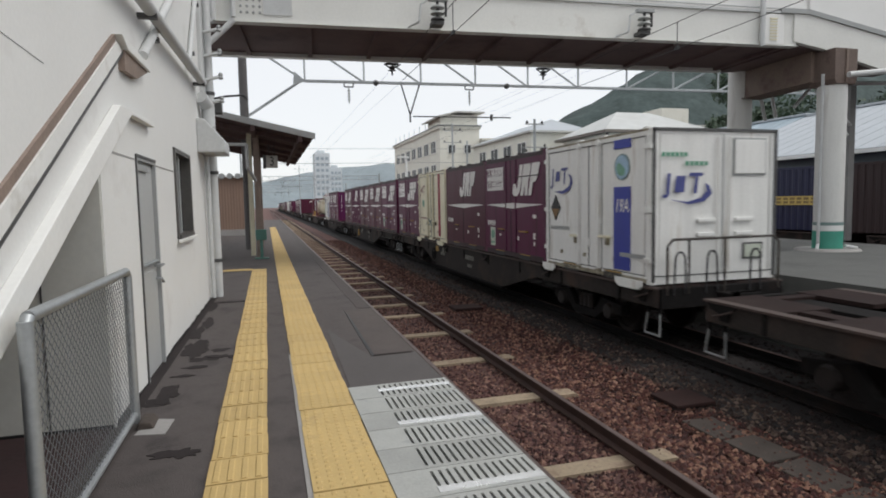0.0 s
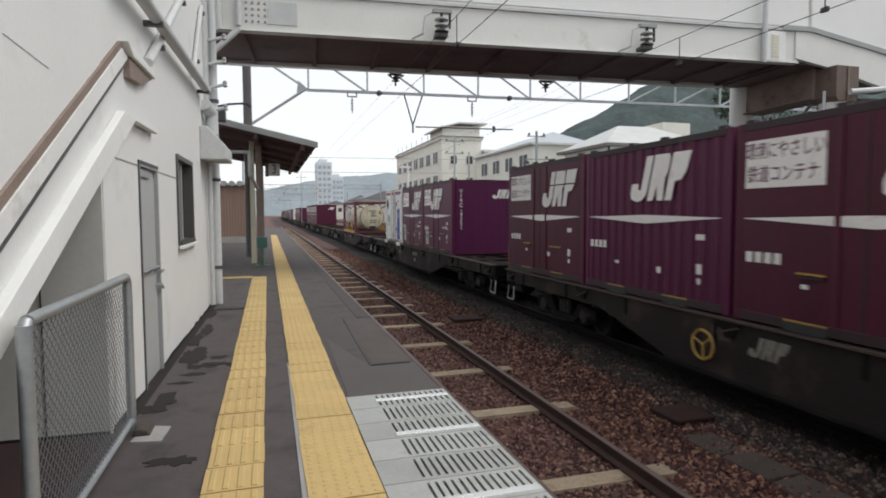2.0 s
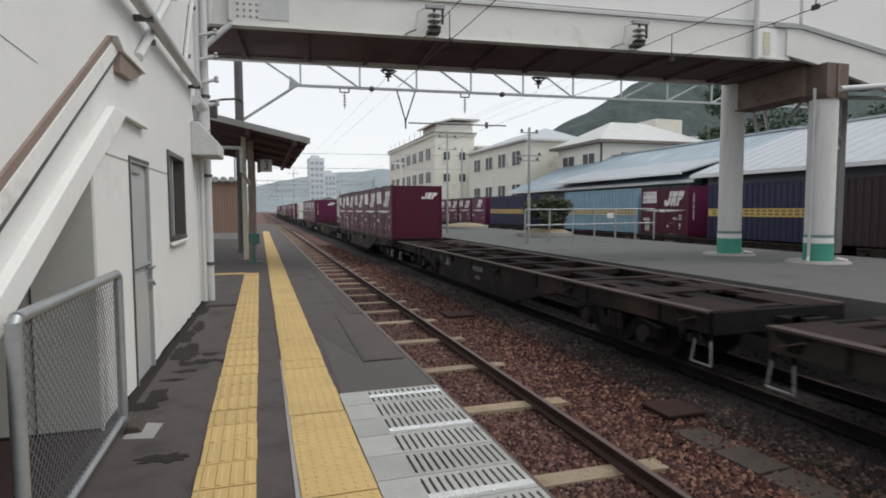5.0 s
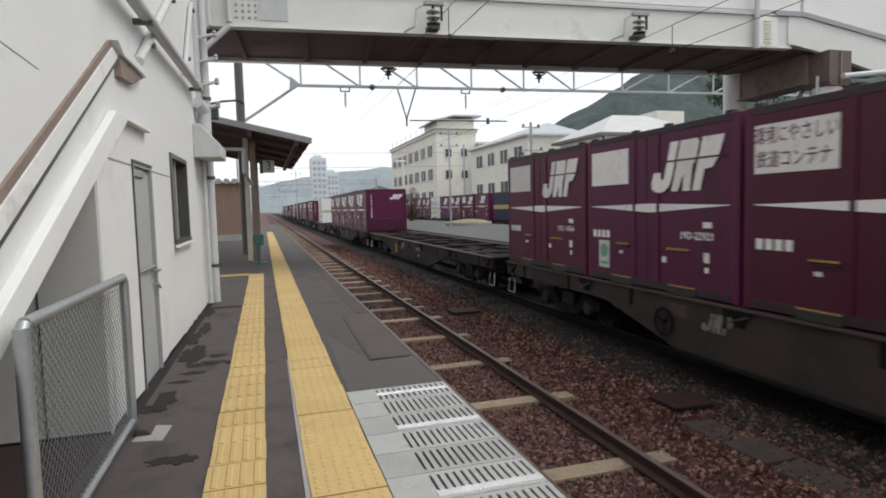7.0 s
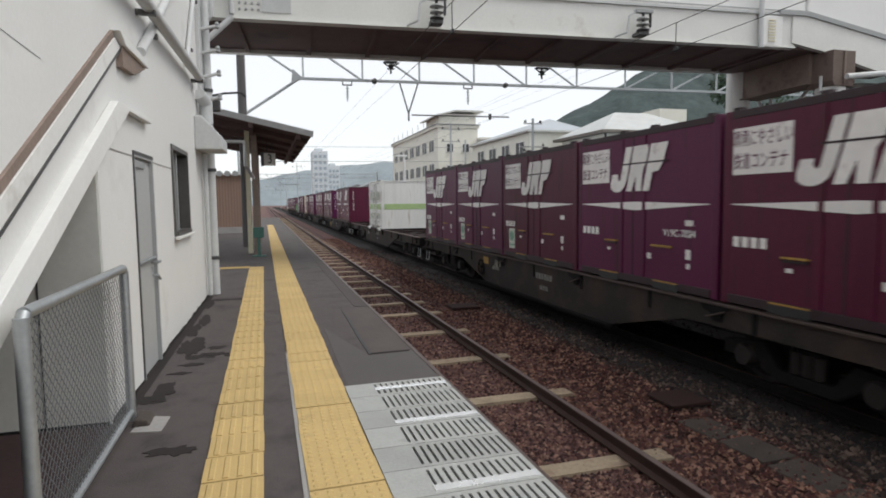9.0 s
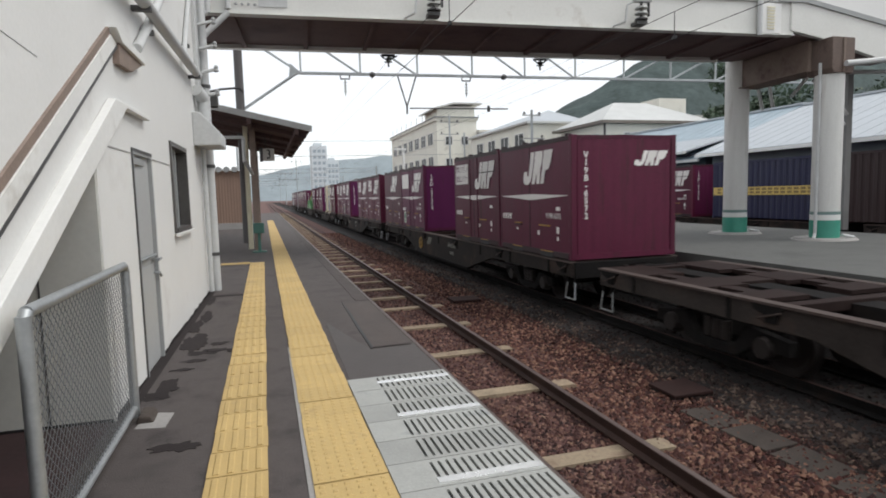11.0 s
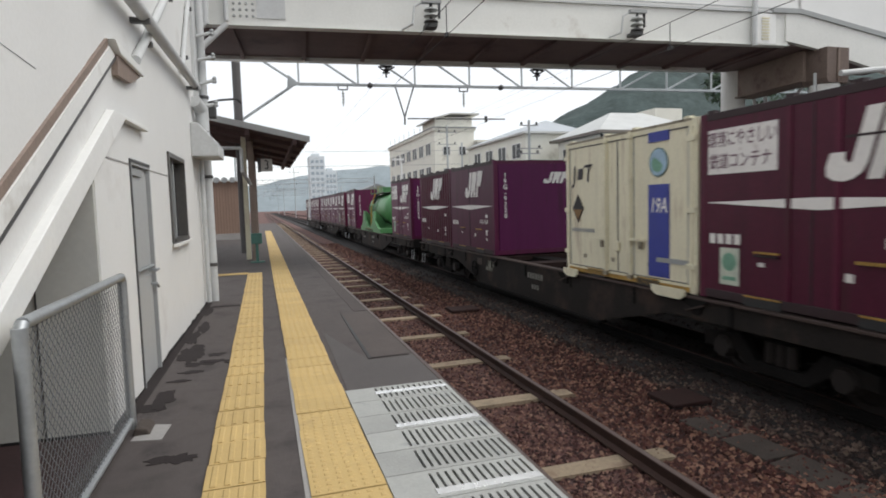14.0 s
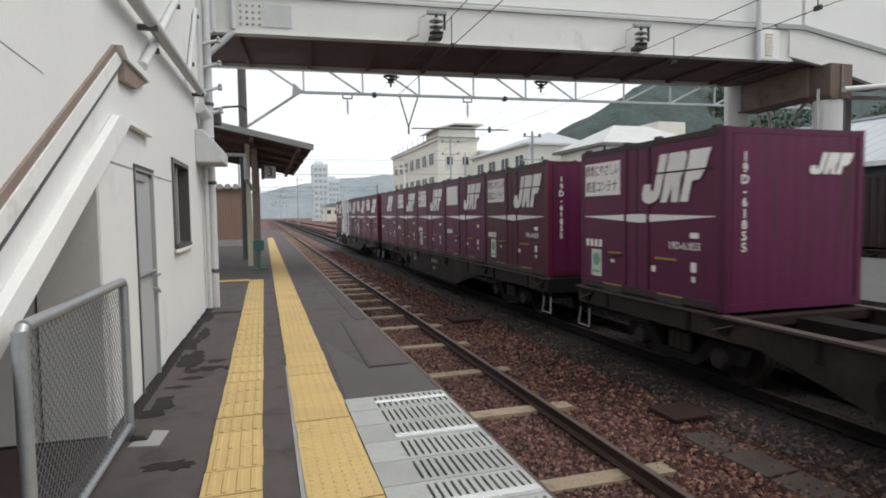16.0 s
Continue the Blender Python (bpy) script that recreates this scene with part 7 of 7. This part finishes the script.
part("pale_mortar", Mesh().prism([(0.13, 1.7), (0.165, 1.7), (0.165, 5.6), (0.145, 5.6)], "z", 0.0, 0.006), CONCRETE, platform, "pale mortar edge along the tiles")
tactile_tiles()
slotted_plates()
part("asphalt_patch", Mesh().prism([(0.93, 7.7), (1.29, 7.7), (1.29, 5.33), (0.905, 5.32)], "z", 0.0, 0.003), mat("brown_asphalt", (0.074, 0.06, 0.056), 0.8, grain=120, stain=2, vary=0.4, bump=0.4), platform)
part("asphalt_patch", Mesh().prism([(0.56, 4.37), (1.29, 4.37), (1.29, 5.27), (0.87, 5.25), (0.6, 6.6)], "z", 0.0, 0.003), mat("smooth_asphalt", (0.072, 0.063, 0.062), 0.7, grain=120, stain=2, vary=0.3, bump=0.3), platform)
part("patch_joint", Mesh().prism([(0.925, 7.75), (0.932, 7.75), (0.935, 6.9), (0.918, 6.0), (0.905, 5.3), (0.875, 5.26), (0.885, 6.1), (0.905, 6.9)], "z", 0.0, 0.0055), BLACK, platform, "dark open joint beside an asphalt patch")
part("patch_joint", Mesh().prism([(0.88, 5.27), (1.26, 5.285), (1.26, 5.3), (0.9, 5.31)], "z", 0.0, 0.005), STAIN, platform)
part("edge_kerb", Mesh().box(1.12, 1.302, 7.8, 62, 0.0, 0.004), ASPHALT_PATCH, platform, "paler worn platform edge")


def blot(cx, cy, rx, ry, seed):
    pts = []
    for i in range(40):
        a = 2 * math.pi * i / 40
        k = 0.75 + 0.5 * noise.fractal(Vector((math.cos(a) * 1.6, math.sin(a) * 1.6, seed * 3.7)), 0.9, 2.0, 4)
        pts.append((cx + rx * k * math.cos(a), cy + ry * k * math.sin(a)))
    return Mesh().prism(pts, "z", 0.0, 0.0015 + seed * 0.0003)


for i, (cx, cy, rx, ry) in enumerate(((-0.7, 6.3, 0.16, 0.3), (-0.6, 5.75, 0.2, 0.14), (-0.82, 4.55, 0.12, 0.14), (-0.5, 6.05, 0.1, 0.1), (-0.62, 9.1, 0.3, 0.07), (-0.74, 7.5, 0.1, 0.35), (-0.78, 8.7, 0.08, 0.4), (-0.64, 5.45, 0.12, 0.07), (-0.55, 3.55, 0.16, 0.1), (-0.74, 6.1, 0.14, 0.4), (-0.48, 5.78, 0.14, 0.07), (-0.78, 4.7, 0.1, 0.3), (-0.72, 5.2, 0.12, 0.05), (-0.8, 6.9, 0.09, 0.5), (-0.35, 5.7, 0.06, 0.05))):
    part("damp_stain", blot(cx, cy, rx, ry, i), STAIN, platform)
part("wall_foot_dirt", Mesh().prism([(-0.99, 4.3), (-0.9, 4.3), (-0.78, 9.8), (-0.88, 9.8)], "z", 0.0, 0.0022), STAIN, platform, "dark damp line along the wall foot")
part("cross_joint", Mesh().box(-0.9, -0.36, 9.02, 9.06, 0, 0.003), STAIN, platform)


def sleepers():
    rnd = random.Random(8)
    me = Mesh().prism([(-1.05, BED_Z - 0.02), (1.05, BED_Z - 0.02), (1.05, BED_Z + 0.035), (1.0, BED_Z + 0.05), (-1.0, BED_Z + 0.05), (-1.05, BED_Z + 0.035)], "y", -0.12, 0.12).data("sleeper", SLEEPER)
    bed = structure("near_trackbed", Mesh().prism([(1.3, BED_Z - 0.07), (4.5, BED_Z - 0.07), (4.3, BED_Z + 0.004), (1.3, BED_Z + 0.004)], "y", -8, 420), mat("dusky_ballast", (0.082, 0.034, 0.028), 0.9, grain=26, stain=1.6, vary=0.6, bump=1.0, dirt=(0.03, 0.018, 0.017), amount=0.4), "rust-brown ballast bed of the near track", "trackbed")
    ys = [6.97 - 12.3, 6.97 - 10.25, 6.97 - 8.2, 6.97 - 6.15, 6.97 - 4.1, 6.97 - 2.05, 6.97, 8.97, 11.05, 13.1, 14.6, 16.1, 17.6, 19.15, 20.6, 22.1, 23.7]
    while ys[-1] < 110:
        ys.append(ys[-1] + 1.55)
    for y in ys:
        part("sleeper", me, SLEEPER, bed, at=pose(TRACKS["near"] + rnd.uniform(-0.04, 0.04), y, rnd.uniform(-0.012, 0.004), 0, 0, rnd.uniform(-1, 1)))
    # oily bed, with the shade under the train put into its colour
    structure("train_trackbed", Mesh().prism([(5.25, BED_Z - 0.07), (8.7, BED_Z - 0.07), (8.7, BED_Z + 0.004), (5.4, BED_Z + 0.004)], "y", -20, 420), mat("oily_ballast", (0.011, 0.008, 0.008), 0.9, grain=26, stain=1.6, vary=0.5, bump=1.0), "oily ballast bed of the train's track, darkened for the train's shade", "trackbed")


sleepers()


def stones(name, count, box, size, material, seed, label):
    """Loose ballast stones, each an uneven lump."""
    rnd = np.random.RandomState(seed)
    base = np.array([(1, 0, 0), (0, 1, 0), (-1, 0, 0), (0, -1, 0), (0, 0, 1), (0, 0, -1)], float)
    tri = [(0, 1, 4), (1, 2, 4), (2, 3, 4), (3, 0, 4), (1, 0, 5), (2, 1, 5), (3, 2, 5), (0, 3, 5)]
    x0, x1, y0, y1, z = box
    # denser near the camera
    u = rnd.uniform(0, 1, count)
    ys = y0 * (y1 / y0) ** u
    xs = rnd.uniform(x0, x1, count)
    vs, fs = [], []
    for i in range(count):
        a = rnd.uniform(0, 2 * math.pi)
        c, s = math.cos(a), math.sin(a)
        k = base * rnd.uniform(0.6, 1.3, (6, 3)) * rnd.uniform(size * 0.5, size * 1.3) + rnd.normal(0, size * 0.12, (6, 3))
        k[:, 2] *= 0.75
        p = np.stack([k[:, 0] * c - k[:, 1] * s + xs[i], k[:, 0] * s + k[:, 1] * c + ys[i], k[:, 2] + z + rnd.uniform(-0.4, 0.5) * size], 1)
        o = len(vs)
        vs += [tuple(q) for q in p]
        fs += [(o + t[0], o + t[1], o + t[2]) for t in tri]
    me = bpy.data.meshes.new(name)
    me.from_pydata(vs, [], fs)
    me.materials.append(material)
    tagged(new(name, me), label, "ballast", kind="stuff")


def stone_material(name, c0, c1, c2):
    m = bpy.data.materials.new(name)
    m.use_nodes = True
    n, l = m.node_tree.nodes, m.node_tree.links
    geo, ramp = n.new("ShaderNodeNewGeometry"), n.new("ShaderNodeValToRGB")
    els = ramp.color_ramp.elements
    els[0].color, els[1].color = (*c0, 1), (*c2, 1)
    e = els.new(0.55)
    e.color = (*c1, 1)
    l.new(geo.outputs["Random Per Island"], ramp.inputs[0])
    nz, mx = n.new("ShaderNodeTexNoise"), n.new("ShaderNodeMix")
    nz.inputs["Scale"].default_value = 40
    mx.data_type, mx.blend_type = "RGBA", "MULTIPLY"
    mx.inputs["Factor"].default_value = 0.5
    l.new(ramp.outputs[0], mx.inputs["A"])
    l.new(nz.outputs["Color"], mx.inputs["B"])
    l.new(mx.outputs["Result"], n["Principled BSDF"].inputs["Base Color"])
    n["Principled BSDF"].inputs["Roughness"].default_value = 0.9
    return m


RUSTY = stone_material("rusty_stones", (0.028, 0.01, 0.009), (0.1, 0.032, 0.024), (0.36, 0.2, 0.14))
DUSKY = stone_material("dusky_stones", (0.022, 0.009, 0.009), (0.085, 0.03, 0.025), (0.34, 0.2, 0.15))
# kept darker so the train's shadow is already in these stone colours
MIXED = stone_material("mixed_stones", (0.02, 0.011, 0.01), (0.05, 0.027, 0.021), (0.17, 0.12, 0.095))
stones("ballast_between_tracks", 26000, (3.5, 5.25, 2.6, 44, BED_Z + 0.0), 0.034, RUSTY, 1, "loose rusty brown ballast stones between the tracks")
stones("ballast_in_near_track", 20000, (2.25, 3.4, 2.6, 44, BED_Z - 0.002), 0.03, DUSKY, 2, "dark rusty ballast stones between the rails")
stones("ballast_beside_train", 6000, (5.05, 5.95, 2.6, 34, BED_Z + 0.0), 0.036, MIXED, 7, "brown and pale ballast stones beside the train")
# stone colours carry the shade below the wagons as well as oil
stones("ballast_under_train", 6000, (5.7, 8.6, 2.6, 30, BED_Z + 0.0), 0.036, stone_material("oily_stones", (0.007, 0.005, 0.005), (0.018, 0.01, 0.009), (0.06, 0.036, 0.03)), 3, "oily ballast stones under the train, darkened for its shade")
stones("ballast_by_platform", 2500, (1.35, 2.25, 3.5, 24, BED_Z + 0.01), 0.034, DUSKY, 4, "dark ballast stones below the platform edge")


def trough_covers():
    """Concrete trough lids sunk in the ballast beside the train's track."""
    t = empty("cable_trough", pose(0, 0, 0), "grey concrete cable trough lids sunk in the ballast", "cable trough")
    rnd = random.Random(6)
    me = Mesh().box(-0.22, 0.22, -0.29, 0.29, 0, 0.06).data("lid", DARK_CONCRETE, 0.012)
    for i in range(5):
        y = 2.5 + i * 0.62
        part("lid", me, DARK_CONCRETE, t, at=pose(4.82 + 0.03 * math.sin(i), y + 0.35 - (0 if y < 5.5 else -1.3), BED_Z - 0.024 + rnd.uniform(-0.012, 0.008) - (0.02 if y > 8 else 0), rnd.uniform(-2, 2), rnd.uniform(-2, 2), 2 + rnd.uniform(-3, 3)))
    b = empty("dark_trackside_box", pose(5.03, 6.17, BED_Z - 0.02) @ Matrix.Diagonal((0.76, 0.8, 0.9, 1)), "dark flat trackside box on the ballast", "trackside box")
    part("lid", Mesh().box(-0.38, 0.38, -0.34, 0.34, 0.07, 0.12), mat("dark_brown_iron", (0.036, 0.018, 0.016), 0.8, vary=0.4, stain=3, spec=0.25), b, bevel=0.015)
    part("case", Mesh().box(-0.34, 0.34, -0.3, 0.3, -0.05, 0.07), BLACK, b)
    c = empty("dark_trackside_box", pose(4.6, 13.5, BED_Z), "dark flat trackside box on the ballast", "trackside box")
    part("lid", Mesh().box(-0.35, 0.35, -0.3, 0.3, 0.03, 0.09), MATS["dark_brown_iron"], c, bevel=0.015)


trough_covers()


def fastenings():
    """Pale sleeper ends and rail clips beside the far rail."""
    rnd = random.Random(9)
    for y in (2.9, 4.92, 6.97, 8.97, 11.05, 13.1, 14.6, 16.1, 17.6, 19.15):
        for x in (TRACKS["near"] + 0.62, TRACKS["near"] - 0.62):
            k = empty("rail_chair", pose(x, y, BED_Z + 0.05), "rusty rail chair with a bolt on a sleeper", "rail chair", "rail chairs")
            part("plate", Mesh().box(-0.07, 0.07, -0.09, 0.09, 0, 0.02), RUST, k)
            part("bolt", Mesh().rod((0, 0, 0.02), (0, 0, 0.06), 0.018, 6), RUST, k)


fastenings()


def motions():
    for ob, x, y0, z in MOVING:
        walk(ob, [(t, pose(x, y0 - SPEED * t, z)) for t in range(0, 17, 2)])
    # the wheels roll under every wagon of the moving train
    turn = math.degrees(SPEED / 0.405) / FPS
    for ob, x, y0, z in MOVING:
        for axle in [o for o in ob.children_recursive if o.name.startswith("wheelset")]:
            ax = axle.location.copy()
            walk(axle, [(f / FPS, pose(ax.x, ax.y, ax.z, turn * f)) for f in range(0, 16 * FPS + 1)])


motions()
